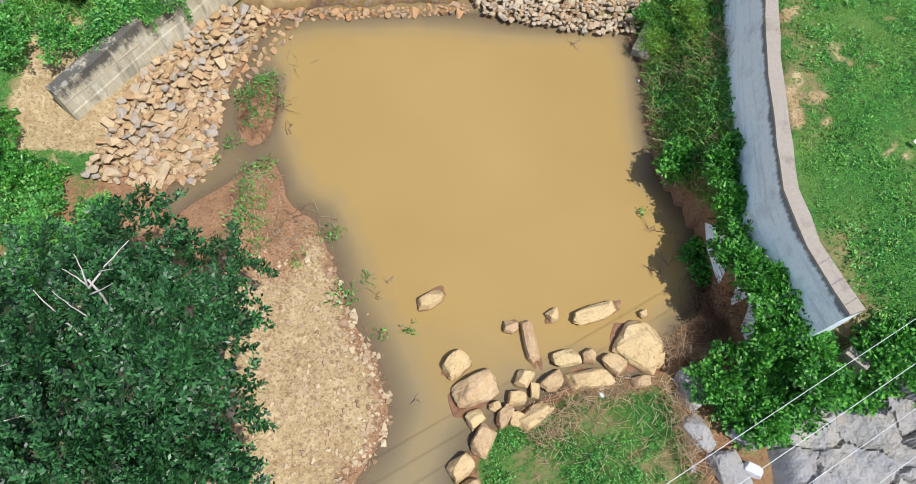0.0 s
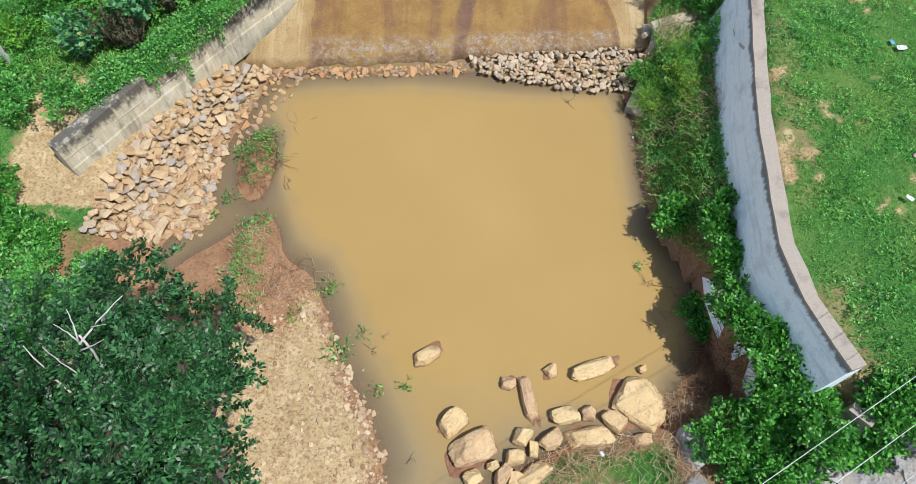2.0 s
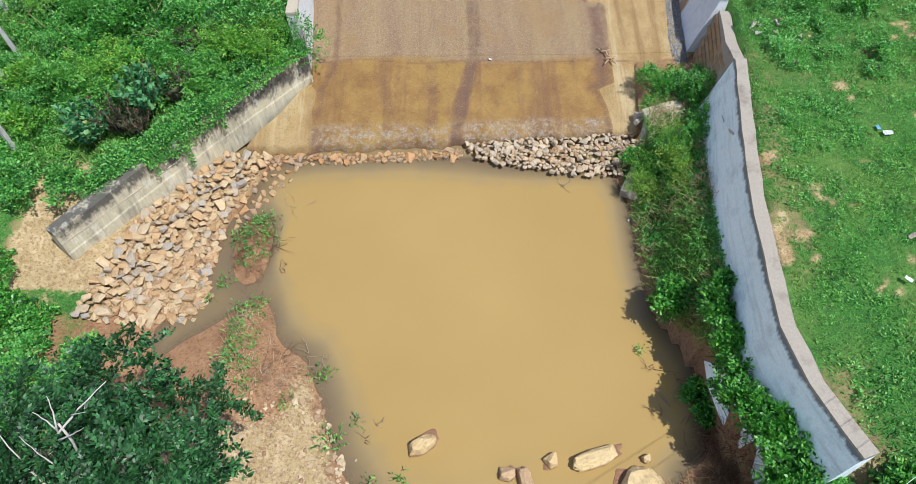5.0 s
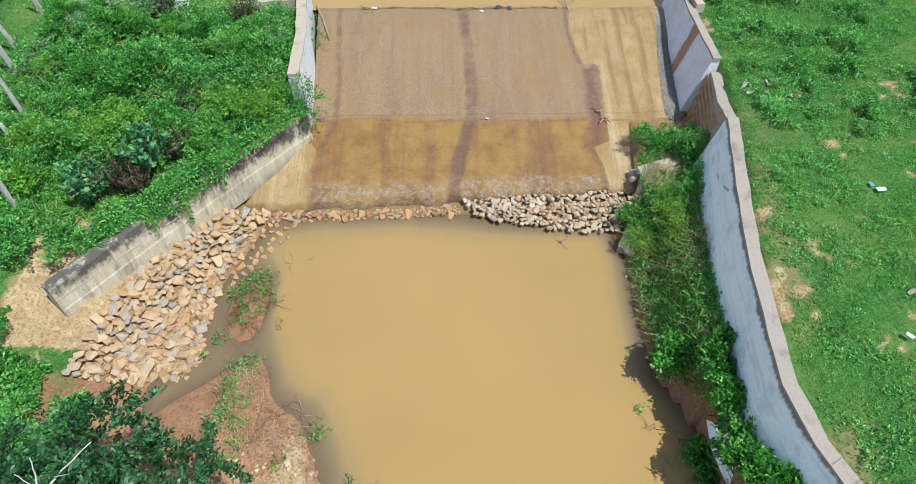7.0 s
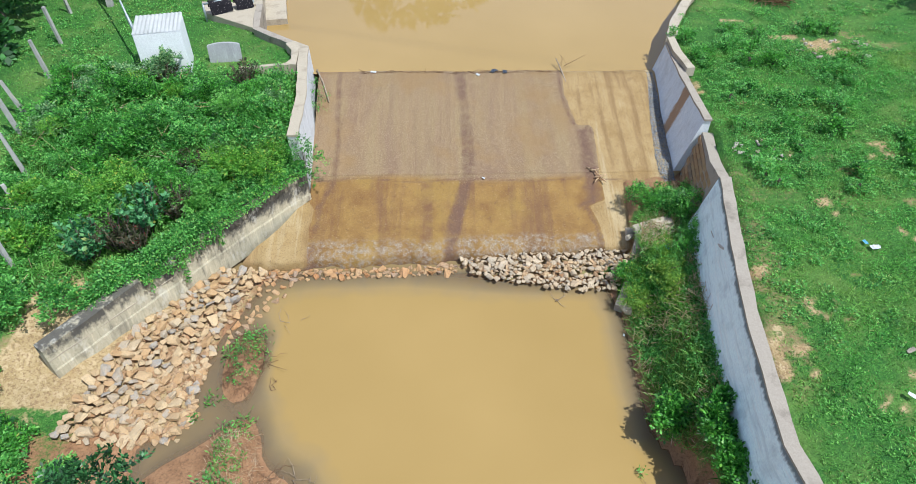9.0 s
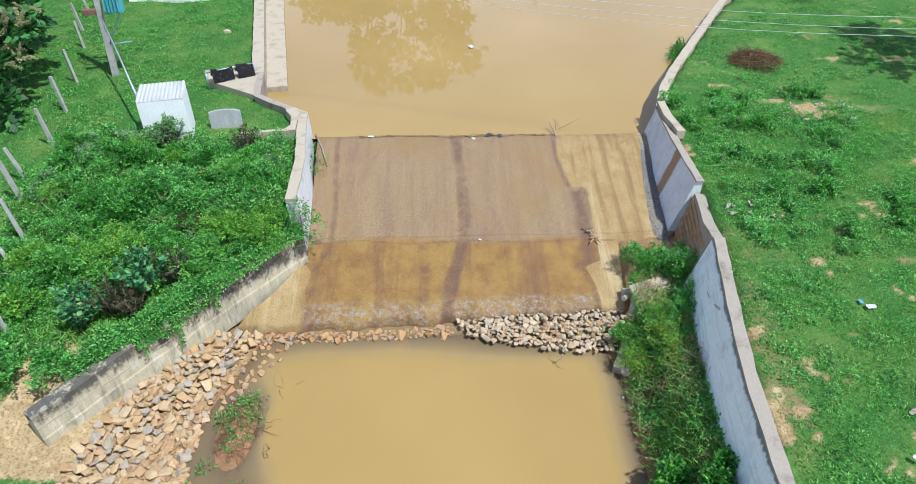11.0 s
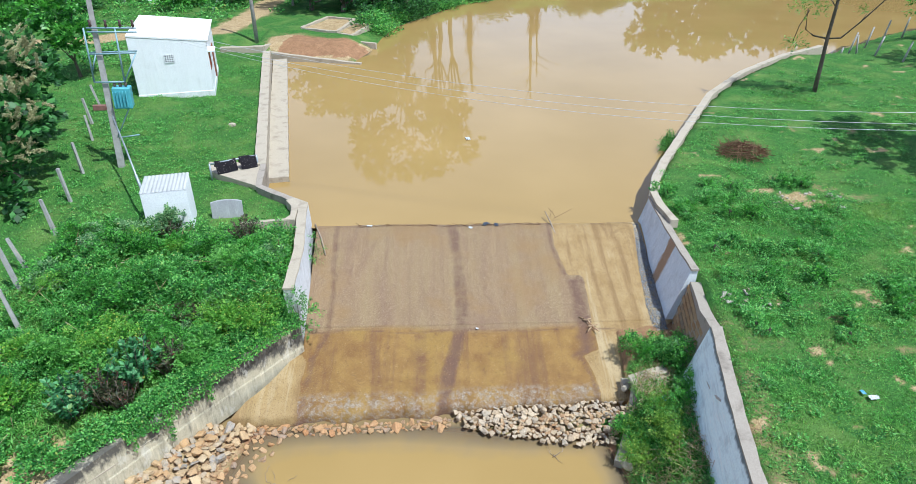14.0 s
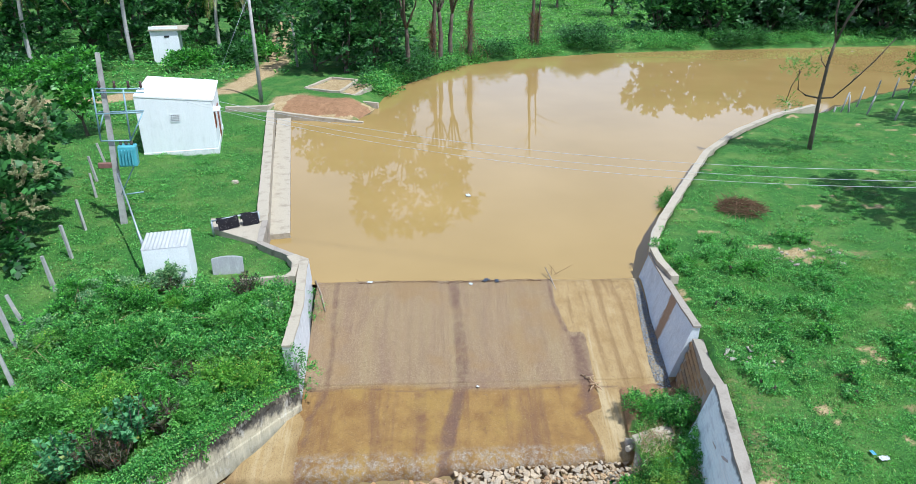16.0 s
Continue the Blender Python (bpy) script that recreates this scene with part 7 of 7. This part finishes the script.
c = np.stack([g2.uniform(-3.0, 4.2, 130), 22.32 + 0.06 * g2.normal(size=130), np.full(130, 2.05)], 1)
stuff("drift_line", sticks(c, 0.3, 0.006, g2, 0.3, (1.2, 0, 0)), M_DRY, "thin line of drift twigs along the crest", "driftwood")
M_LITTER = [mat_plain("blue_plastic", (0.10, 0.35, 0.55), 0.4, 0, 0.1, 8), mat_plain("white_plastic", (0.55, 0.58, 0.60), 0.4, 0, 0.08, 8), mat_plain("dark_plastic", (0.05, 0.06, 0.08), 0.4, 0, 0.1, 8)]


def litter(x, y, z, size, mat, seed, label):
    g = rng(seed)
    bm = bmesh.new()
    bmesh.ops.create_grid(bm, x_segments=7, y_segments=5, size=0.5)
    for v in bm.verts:
        v.co = Vector((v.co.x * size, v.co.y * size * 0.6, 0.02 + 0.22 * size * abs(noise.noise(v.co * 3 + Vector((seed, 0, 0))))))
    bmesh.ops.solidify(bm, geom=list(bm.faces), thickness=0.004)
    ob = tagged(new("plastic_litter", from_bm("plastic_litter", bm, mat)), label, "litter", "scattered litter")
    ob.matrix_basis = pose(x, y, z, 0, 0, g.uniform(0, 360))


litter(10.55, 11.65, h1(10.55, 11.65) + 0.06, 0.24, M_LITTER[1], 1, "crumpled white plastic bag in the grass")
litter(10.4, 11.85, h1(10.4, 11.85) + 0.05, 0.15, M_LITTER[0], 2, "crumpled blue plastic bag in the grass")
for i, (x, y, z, m, s) in enumerate(((-2.55, 22.3, 2.05, 1, 0.2), (1.9, 22.35, 2.05, 2, 0.3), (2.3, 22.3, 2.05, 2, 0.25), (1.3, 22.1, 2.04, 1, 0.16), (2.85, 2.95, 0.55, 1, 0.1), (4.5, 1.5, 0.5, 1, 0.14), (5.8, 8.9, 0.75, 0, 0.2), (6.35, 13.6, 1.2, 0, 0.25), (1.3, 17.1, 1.06, 1, 0.1),
                                     (-15.8, 23.5, 2.8, 1, 0.3), (-14.6, 30.5, 2.7, 1, 0.2), (1.6, 31.5, 2.01, 1, 0.35), (9.2, 7.4, 2.95, 1, 0.16), (4.85, 11.4, 0.03, 1, 0.08))):
    litter(x, y, z, s, M_LITTER[m], 10 + i, ("blue", "white", "dark")[m] + " scrap of plastic litter")

# stick caught on the right wall, brush heap, rubble on the lawn
caught = thing("caught_branch", "bleached forked branch caught on the wall", "branch", (7.08, 12.5, 2.35))
for a, b, r in (((0.1, 0.55, -0.3), (0.0, -0.1, 0.1), 0.03), ((0.0, -0.1, 0.1), (-0.1, -0.6, 0.38), 0.04), ((0.02, 0.2, -0.05), (-0.05, 0.4, 0.1), 0.014), ((-0.03, -0.2, 0.16), (-0.12, -0.35, 0.1), 0.014)):
    part("branch", tube("branch", limb(a, b, 0.09, g2), np.linspace(r * 1.2, r * 0.8, 7), M_SNAG, 6), caught)
n = 420
a, r = g2.uniform(0, 2 * np.pi, n), np.sqrt(g2.uniform(0, 1, n))
c = np.stack([13.7 + 1.0 * r * np.cos(a), 27.2 + 1.05 * r * np.sin(a), 2.95 + 0.4 * (1 - r * r) * g2.uniform(0.1, 1, n)], 1)
stuff("brush_heap", sticks(c, 0.8, 0.011, g2, 0.35), M_DRY, "heap of dry brown cut brush on the lawn", "brush heap")
M_RUBBLE = mat_rock("lawn_rubble", ((0.42, 0.36, 0.30), (0.52, 0.47, 0.41), (0.36, 0.25, 0.20), (0.56, 0.50, 0.42)))
RUB = [stone_mesh("stone", 520 + i, M_RUBBLE, 11) for i in range(4)]
for cx, cy, r, n, label in ((14.4, 22.4, 1.5, 34, "pale rubble strewn over the slope"), (10.6, 8.6, 1.0, 16, "small pale rubble in the worn grass"), (9.3, 16.0, 0.9, 22, "brick rubble behind the pier's end")):
    heap = thing("rubble", label, "rubble", (cx, cy, h1(cx, cy)))
    ring = [(cx + r * math.cos(t), cy + 0.7 * r * math.sin(t)) for t in np.linspace(0, 2 * math.pi, 9)[:-1]]
    lay_stones(heap, ring, n, 0.06, 0.24, int(cx * 10), 0.0, None, "stone", RUB, 2.5)
tagged(new("boulder", boulder_mesh("boulder", 470, M_PALE, (0.45, 0.3, 0.3), 1)), "pale stone lying on the yard's lawn", "boulder").matrix_basis = pose(-10.28, 32.2, h1(-10.28, 32.2) + 0.08)

# ---- trees round the lake ----
leafy_tree("tree", "large-leaved tree with cream flower panicles at the fence", "tree", (-16.6, 24.6, 2.75),
           [(-16.4, 24.6, 5.0, 1.1), (-17.2, 26.2, 5.2, 1.3), (-18.6, 28.5, 5.6, 1.7), (-19.6, 31.0, 5.8, 1.6), (-16.0, 23.0, 4.0, 0.9), (-17.8, 24.4, 4.4, 1.4), (-16.2, 22.0, 3.4, 0.8), (-19.5, 27.0, 4.6, 1.6)], M_LEAF_FAR, 42, 18, 0.34, 0.6, 31, 0.16, 0.6)
g = rng(32)
tips, outs = lump_tips([(-16.2, 24.2, 5.4, 0.9), (-16.9, 26.0, 5.7, 1.1), (-18.2, 28.2, 6.2, 1.4), (-15.9, 23.2, 4.5, 0.8), (-19.3, 30.6, 6.4, 1.3)], 26, g, 0.8)
keep = outs[:, 2] > -0.1
stuff("flower_panicles", twig_leaves(tips[keep], outs[keep] + [0, 0, 0.5], g, 150, 0.6, 0.06, 0.9), M_FLOWER, "cream flower panicles over the large-leaved tree", "flowers")
leafy_tree("tree", "young round-leaved tree behind the house", "tree", (-21.3, 40.0, h1(-21.3, 40)), [(-21.8, 40.0, 6.6, 1.1), (-20.8, 40.4, 7.3, 0.9), (-22.2, 39.6, 5.6, 0.9), (-20.9, 39.6, 5.4, 1.1), (-21.4, 39.4, 4.6, 0.9)],
           M_LEAF_BUSH, 60, 16, 0.24, 0.4, 33, 0.09, 0.6)


def young_tree():
    """The sparse tree on the right lawn."""
    g = rng(34)
    root = thing("tree", "slender half-bare young tree on the lawn", "tree", (21.3, 35.9, 2.9))
    part("trunk", tube("trunk", [(0, 0, -0.2), (-0.05, 0, 1.6), (-0.1, 0, 3.0), (-0.08, 0, 5.0), (0.0, -0.1, 6.1)], [0.13, 0.11, 0.095, 0.08, 0.07], M_BARK, 7), root)
    for pts, r in (([(0.0, -0.1, 6.0), (0.3, -0.2, 7.2), (0.9, -0.4, 8.6), (1.4, -0.5, 9.8), (1.8, -0.4, 11.5)], 0.08), ([(0.0, -0.1, 6.0), (-0.25, 0, 7.4), (-0.3, 0, 8.8), (-0.2, 0.2, 11.0)], 0.055), ([(-0.1, 0, 3.0), (-0.75, 0.3, 3.1), (-1.2, 0.4, 3.4), (-1.35, 0.4, 4.5)], 0.055),
                   ([(-0.1, 0, 3.0), (0.45, -0.3, 3.1), (1.1, -0.6, 4.0), (1.9, -0.9, 5.2), (2.5, -1.2, 6.4)], 0.05), ([(-1.25, 0.4, 4.4), (-1.6, 0.4, 3.6), (-1.7, 0.5, 2.6)], 0.03), ([(-0.08, 0, 4.6), (-0.4, 0.1, 5.0), (-0.5, 0.2, 5.4)], 0.03), ([(1.1, -0.6, 4.0), (1.3, -0.6, 4.4)], 0.03)):
        part("limb", tube("limb", pts, np.linspace(r, r * 0.5, len(pts)), M_BARK, 6), root)
    # last four lumps: added foliage above the view, placed for its shadow on the lawn
    tips, outs = lump_tips([(-1.3, 0.4, 4.7, 0.5), (-1.9, 0.5, 4.6, 0.35), (-1.6, 0.5, 2.7, 0.4), (-1.2, 0.5, 2.3, 0.3), (-0.5, 0.2, 5.4, 0.25), (-0.5, 0.0, 8.6, 0.35), (1.3, -0.6, 4.5, 0.25), (-0.6, 0.4, 4.3, 0.25), (2.9, -3.0, 10.4, 1.0), (1.7, -1.6, 10.6, 0.9), (4.3, -2.2, 10.8, 1.0), (6.2, -1.4, 10.6, 0.9)], 130, g)
    part("crown", quads_mesh("crown", twig_leaves(tips, outs, g, 16, 0.4, 0.1, 0.4, 0.4), M_LEAF_YOUNG), root)


young_tree()
leafy_tree("tree", "feathery green tree at the lake shore", "tree", (36.0, 48.6, h1(36, 48.6)), [(35.4, 48.4, 5.0, 1.2), (36.8, 48.2, 4.2, 1.4), (37.4, 47.4, 5.6, 1.4), (38.4, 46.8, 4.4, 1.5)], M_LEAF_BUSH, 34, 22, 0.22, 0.7, 35, 0.1, 0.4)

# dark trees, shoreline growth and trunks beyond the lake


def far_tree(x, y, tall, r, seed, mat=M_LEAF_FAR, label="dense dark green tree beyond the lake", low=0.25, n=5, leaf=0.42, density=11, per=16):
    g = rng(seed)
    z = h1(x, y)
    ls = []
    for i in range(n):
        a = 2.4 * i
        f = (i + 0.5) / n
        ls.append((x + 0.55 * r * math.cos(a) * (1 - 0.4 * f), y + 0.55 * r * math.sin(a) * (1 - 0.4 * f), z + tall * (low + (0.85 - low) * f), r * g.uniform(0.5, 0.75)))
    return leafy_tree("tree", label, "tree", (x, y, z), ls, mat, density, per, leaf, 0.8, seed + 1, 0.05 * r + 0.08, 0.5, group="trees beyond the lake")


g = rng(36)
row = 0
for x, y, tall, r in ((-10.9, 60.6, 8, 2.5), (-8.0, 59.8, 8, 2.5), (-5.5, 60.6, 7.5, 2.3), (-9.5, 66, 9, 3.0), (-4.5, 66, 9, 2.6), (-7, 70, 10, 3.2), (-36, 72, 10, 4.0), (-31, 70, 9, 3.4), (-40, 66, 9, 3.8), (-27, 78, 11, 4.0), (-21, 80, 11, 4.0), (-34, 82, 12, 4.5), (-18, 72, 8, 2.8), (-44, 78, 12, 4.5),
                      (-12, 84, 10, 3.6), (-50, 62, 10, 4.0)):
    near_path = row < 6
    far_tree(x, y, tall, r, 1000 + 7 * row, low=0.08, n=7, density=13 if near_path else 6.5, leaf=0.38 if near_path else 0.55)
    row += 1
for i in range(13):
    x = 34 + 3.6 * i + g.uniform(-1, 1)
    far_tree(x, 83.5 + 0.06 * (x - 34) + g.uniform(0, 5), g.uniform(6, 9.5), g.uniform(2.6, 3.8), 1200 + 7 * i, low=0.08, n=6, density=5.6, leaf=0.62)
# the thicket's shade is put into a darker copy of the far leaf colour
M_LEAF_SHADE_TINT = mat_leaf("shade_tinted_leaf", (0.004, 0.024, 0.008), (0.045, 0.15, 0.04), None, 0.5)
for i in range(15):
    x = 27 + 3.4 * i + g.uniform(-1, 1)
    far_tree(x, 82.0 + 0.05 * (x - 34) + g.uniform(0, 3) + 5 * (i % 2), g.uniform(5.5, 8.5) + 2.5 * (i % 2), g.uniform(2.8, 3.8), 1300 + 7 * i, M_LEAF_SHADE_TINT if i > 3 else M_LEAF_FAR, "dark shady tree of the thicket beyond the lake", 0.03, 7, 0.7, 5)
for i in range(22):
    x, y = g.uniform(-4, 46), g.uniform(100, 165)
    far_tree(x, y, g.uniform(4, 6), g.uniform(2.2, 3.4), 1400 + 7 * i, label="round orchard tree in the far meadow", low=0.3, n=4, leaf=0.55, density=7)
for i in range(26):
    x = -120 + 10.4 * i + g.uniform(-3, 3)
    far_tree(x, 190 + g.uniform(-12, 25), g.uniform(12, 17), g.uniform(6.5, 9), 1600 + 7 * i, label="tall dark tree of the far wood", low=0.1, n=5, leaf=1.5, density=2.3, per=13)
for i in range(18):
    x, y = g.uniform(-75, -16), g.uniform(88, 130)
    far_tree(x, y, g.uniform(9, 13), g.uniform(3.6, 5), 1900 + 7 * i, label="dark tree of the grove beyond the house", low=0.08, leaf=0.92, density=3.4)
# tall trees on the far shore, with crowns mirrored in the lake
for i, (x, y, tall, r) in enumerate(((-2.7, 60.6, 15.5, 2.6), (0.3, 66.6, 17.5, 2.8), (1.4, 68.4, 16.5, 2.4), (-6.0, 64.0, 16.0, 2.6), (48.0, 86.0, 16.0, 3.0), (54.0, 88.0, 17.0, 3.2))):
    g2 = rng(2100 + i)
    z = h1(x, y)
    ls = [(x + r * 0.5 * g2.normal(), y + r * 0.5 * g2.normal(), z + tall * f, r * g2.uniform(0.45, 0.7)) for f in (0.5, 0.6, 0.68, 0.76, 0.84, 0.92)]
    leafy_tree("tree", "tall slim-trunked tree on the far shore", "tree", (x, y, z), ls, M_LEAF_FAR, 17, 18, 0.4, 0.7, 2130 + i, 0.2, 0.5, group="tall trees of the far shore")
for i, (x, y, tall, r) in enumerate(((3.4, 69.6, 9.0, 0.22), (10.4, 74.6, 11.0, 0.18), (11.0, 74.8, 8.5, 0.1), (-0.4, 66.4, 12.0, 0.2))):
    g2 = rng(2200 + i)
    root = thing("bare_trunk", "vine-wrapped bare trunk on the far shore", "tree", (x, y, h1(x, y)), 0, "bare trunks of the far shore")
    part("trunk", tube("trunk", limb((0, 0, -0.2), (0.4, 0, tall), 0.02, g2), np.linspace(r * 1.3, r * 0.5, 7), M_BARK, 7), root)
    for j in range(4):
        part("limb", tube("limb", limb((0.2, 0, tall * (0.6 + 0.1 * j)), (g2.normal() * 1.6, g2.normal(), tall * (0.75 + 0.1 * j)), 0.1, g2), np.linspace(0.05, 0.02, 7), M_BARK, 5), root)
    n = 260
    hz = g2.uniform(0, 3.6 if i != 0 else 5.0, n)
    wide = np.clip(1.5 - hz * 0.35, 0.25, 1.5) if i == 0 else np.full(n, 0.25)
    c = np.stack([wide * 0.6 * g2.normal(size=n), wide * 0.5 * g2.normal(size=n), hz], 1)
    part("dry_vines", quads_mesh("dry_vines", sticks(c, 1.1, 0.02, g2, 2.5), M_DRY), root)


def palm(x, y, tall, seed, lean=0.6):
    g = rng(seed)
    root = thing("coconut_palm", "coconut palm with a slender grey trunk", "palm", (x, y, h1(x, y)), 0, "coconut palms")
    top = Vector((lean, 0.3, tall))
    part("trunk", tube("trunk", [top * f + Vector((-0.3 * math.sin(3 * f), 0, 0)) for f in np.linspace(-0.03, 1, 9)], np.linspace(0.22, 0.13, 9), M_POLE, 8), root)
    for i in range(16):
        a, rise = i * 2.4, g.uniform(-0.5, 0.9)
        pts = []
        for s in range(9):
            f = s / 8
            r = 3.4 * f
            pts.append(top + Vector((math.cos(a) * r, math.sin(a) * r, rise * r - 2.6 * f * f)))
        fr = part("frond", tube("frond", pts, np.linspace(0.035, 0.01, 9), M_STRAW, 4), root)
        q = []
        for s in np.linspace(0.12, 1, 46):
            j = min(int(s * 8), 7)
            p = pts[j].lerp(pts[j + 1], s * 8 - j)
            t = (pts[j + 1] - pts[j]).normalized()
            side = t.cross(Vector((0, 0, 1))).normalized()
            for sg in (-1, 1):
                d = (side * sg + t * 0.5 + Vector((0, 0, -0.5))).normalized()
                ln = 0.85 * (1 - 0.5 * abs(2 * s - 0.9))
                q.append([p, p + d * ln * 0.5 + t * 0.035, p + d * ln, p + d * ln * 0.5 - t * 0.035])
        part("leaflets", quads_mesh("leaflets", np.array(q), M_PALM), fr)


M_PALM = mat_leaf("palm_leaflet", (0.10, 0.16, 0.02), (0.24, 0.28, 0.06), (0.35, 0.28, 0.08), 0.45)
for i, (x, y, tall) in enumerate(((-37.4, 63.5, 8.6), (-28.6, 64.4, 10.0), (-22.9, 72.7, 6.9), (-20.6, 75.0, 8.0), (-36.0, 76.0, 8.5))):
    palm(x, y, tall, 2300 + i)

for i, (x, y, r, h) in enumerate(((-32.5, 55.0, 1.7, 1.9), (-35.5, 57.0, 1.6, 1.8), (-46.0, 76.0, 3.0, 4.0), (-18.5, 63.0, 1.5, 1.8), (-16.9, 66.5, 1.4, 2.2), (-27.0, 71.0, 2.2, 3.0), (-22.5, 62.0, 1.2, 1.4), (-30.5, 60.5, 1.5, 1.6))):
    bush((x, y), r, h, M_LEAF_FAR if i % 2 else M_LEAF_BUSH, 3200, 0.28, 2700 + 3 * i, "dark leafy shrub in the yard behind the house", 6, twig=0.5, group="shrubs behind the house")

# undergrowth along the far shore
g = rng(63)
f = g.uniform(0, 7, 2600)
sx = np.interp(f, range(8), [-4.5, -3.2, 2.7, 10.1, 20, 33, 45.2, 90]) + g.uniform(-1.5, 1.5, 2600)
sy = np.interp(f, range(8), [52.5, 57.3, 67.6, 72.0, 75.0, 76.9, 78.6, 82]) + 0.8 + 5.0 * g.uniform(0, 1, 2600) ** 1.4
ok = inside(sx, sy, LEFT_LAND) & (wave(sx, sy, 0.55, 3.0) > -0.3)
big = ok & (wave(sx, sy, 0.35, 8.0) > 0.15)
stuff("undergrowth", weeds(sx[big], sy[big], 2.2, 0.9, 46, 0.22, g), M_LEAF_FAR, "taller dark growth along the far shore", "undergrowth")
ok = ok & ~big
stuff("undergrowth", weeds(sx[ok], sy[ok], 1.0, 0.8, 40, 0.18, g), M_LEAF_WEED, "thick green undergrowth along the far shore", "undergrowth")
x, y = scatter([(-3, 60), (8, 74), (60, 84), (60, 120), (-3, 120)], 0.9, g)
stuff("meadow_weeds", weeds(x, y, 0.4, 0.8, 14, 0.3, g), M_LEAF_YOUNG, "pale green rough meadow growth", "weeds")
x, y = scatter([(-50, 50), (-15, 54), (-12, 64), (-14, 84), (-50, 84)], 0.5, g, lambda x, y: grass_amount(x, y) > 0.5)
stuff("undergrowth", weeds(x, y, 0.7, 0.8, 36, 0.24, g), M_LEAF_WEED, "green undergrowth beneath the grove", "undergrowth")
x, y = scatter([(-24, 42), (-19, 41), (-18, 47), (-30, 46), (-32, 36)], 0.8, g)
stuff("undergrowth", weeds(x, y, 0.8, 0.7, 40, 0.2, g), M_LEAF_WEED, "green undergrowth behind the house", "undergrowth")
# reeds at the lake's right wall
f = g.uniform(0, 1, 260)
x, y = 11.05 + 1.0 * f - 0.35 * g.uniform(size=260), 29.4 + 1.9 * f + 0.2 * g.normal(size=260)
reeds = sticks(np.stack([x, y, 2.15 + 0.2 * g.uniform(size=260)], 1), 0.5, 0.010, g, 1.6)
stuff("reeds", reeds, M_LEAF_WEED, "sparse reeds beside the shore wall", "reeds")

# shade trees at the lawn's outer edge
for i, (x, y, tall, r) in enumerate(((25.2, 24.2, 11.0, 3.0), (24.6, 27.2, 10.5, 2.4), (35.4, 39.6, 11.0, 2.6))):
    far_tree(x, y, tall, r, 2500 + 7 * i, label="leafy shade tree at the lawn's outer edge", low=0.55, leaf=0.3, density=15)

# straw among the tall grass, and litter of leaves on the sand bank and the mud
g = rng(64)
x, y = scatter(TUFT, 60, g, lambda x, y: wave(x, y, 1.4, 7.0) > 0.0)
stuff("dry_stems", sticks(np.stack([x, y, height(x, y) + 0.08], 1), 0.3, 0.005, g, 0.4), M_STRAW, "dry straw among the tall grass", "stems")
x, y = scatter([(-5.6, 11.6), (-4.8, 11.6), (-4.6, 10.4), (-4.9, 9.5), (-5.6, 9.9)], 330, g)
stuff("dry_stems", sticks(np.stack([x, y, np.maximum(height(x, y), 0) + 0.03], 1), 0.25, 0.004, g, 0.5), M_DRY, "dry stems and roots on the mud islet", "stems")
x, y = scatter([(-5.4, 8.5), (-4.4, 8.6), (-4.2, 7.6), (-3.4, 7.1), (-3.2, 6.6), (-4.6, 6.2), (-5.4, 7.0)], 200, g)
stuff("dry_stems", sticks(np.stack([x, y, np.maximum(height(x, y), 0) + 0.04], 1), 0.35, 0.005, g, 0.4), M_STRAW, "dry stems strewn over the mud spit", "stems")
x, y = scatter([(-5.5, 11.6), (-4.8, 11.6), (-4.7, 10.0), (-5.4, 9.8)], 40, g)
stuff("low_weeds", weeds(x, y, 0.12, 0.1, 18, 0.05, g), M_LEAF_WEED, "sprouting weeds on the mud islet", "weeds")
x, y = scatter([(-5.3, 8.3), (-4.5, 8.5), (-4.4, 7.2), (-5.2, 6.7)], 22, g)
stuff("low_weeds", weeds(x, y, 0.12, 0.1, 18, 0.05, g), M_LEAF_WEED, "sprouting weeds on the mud spit", "weeds")
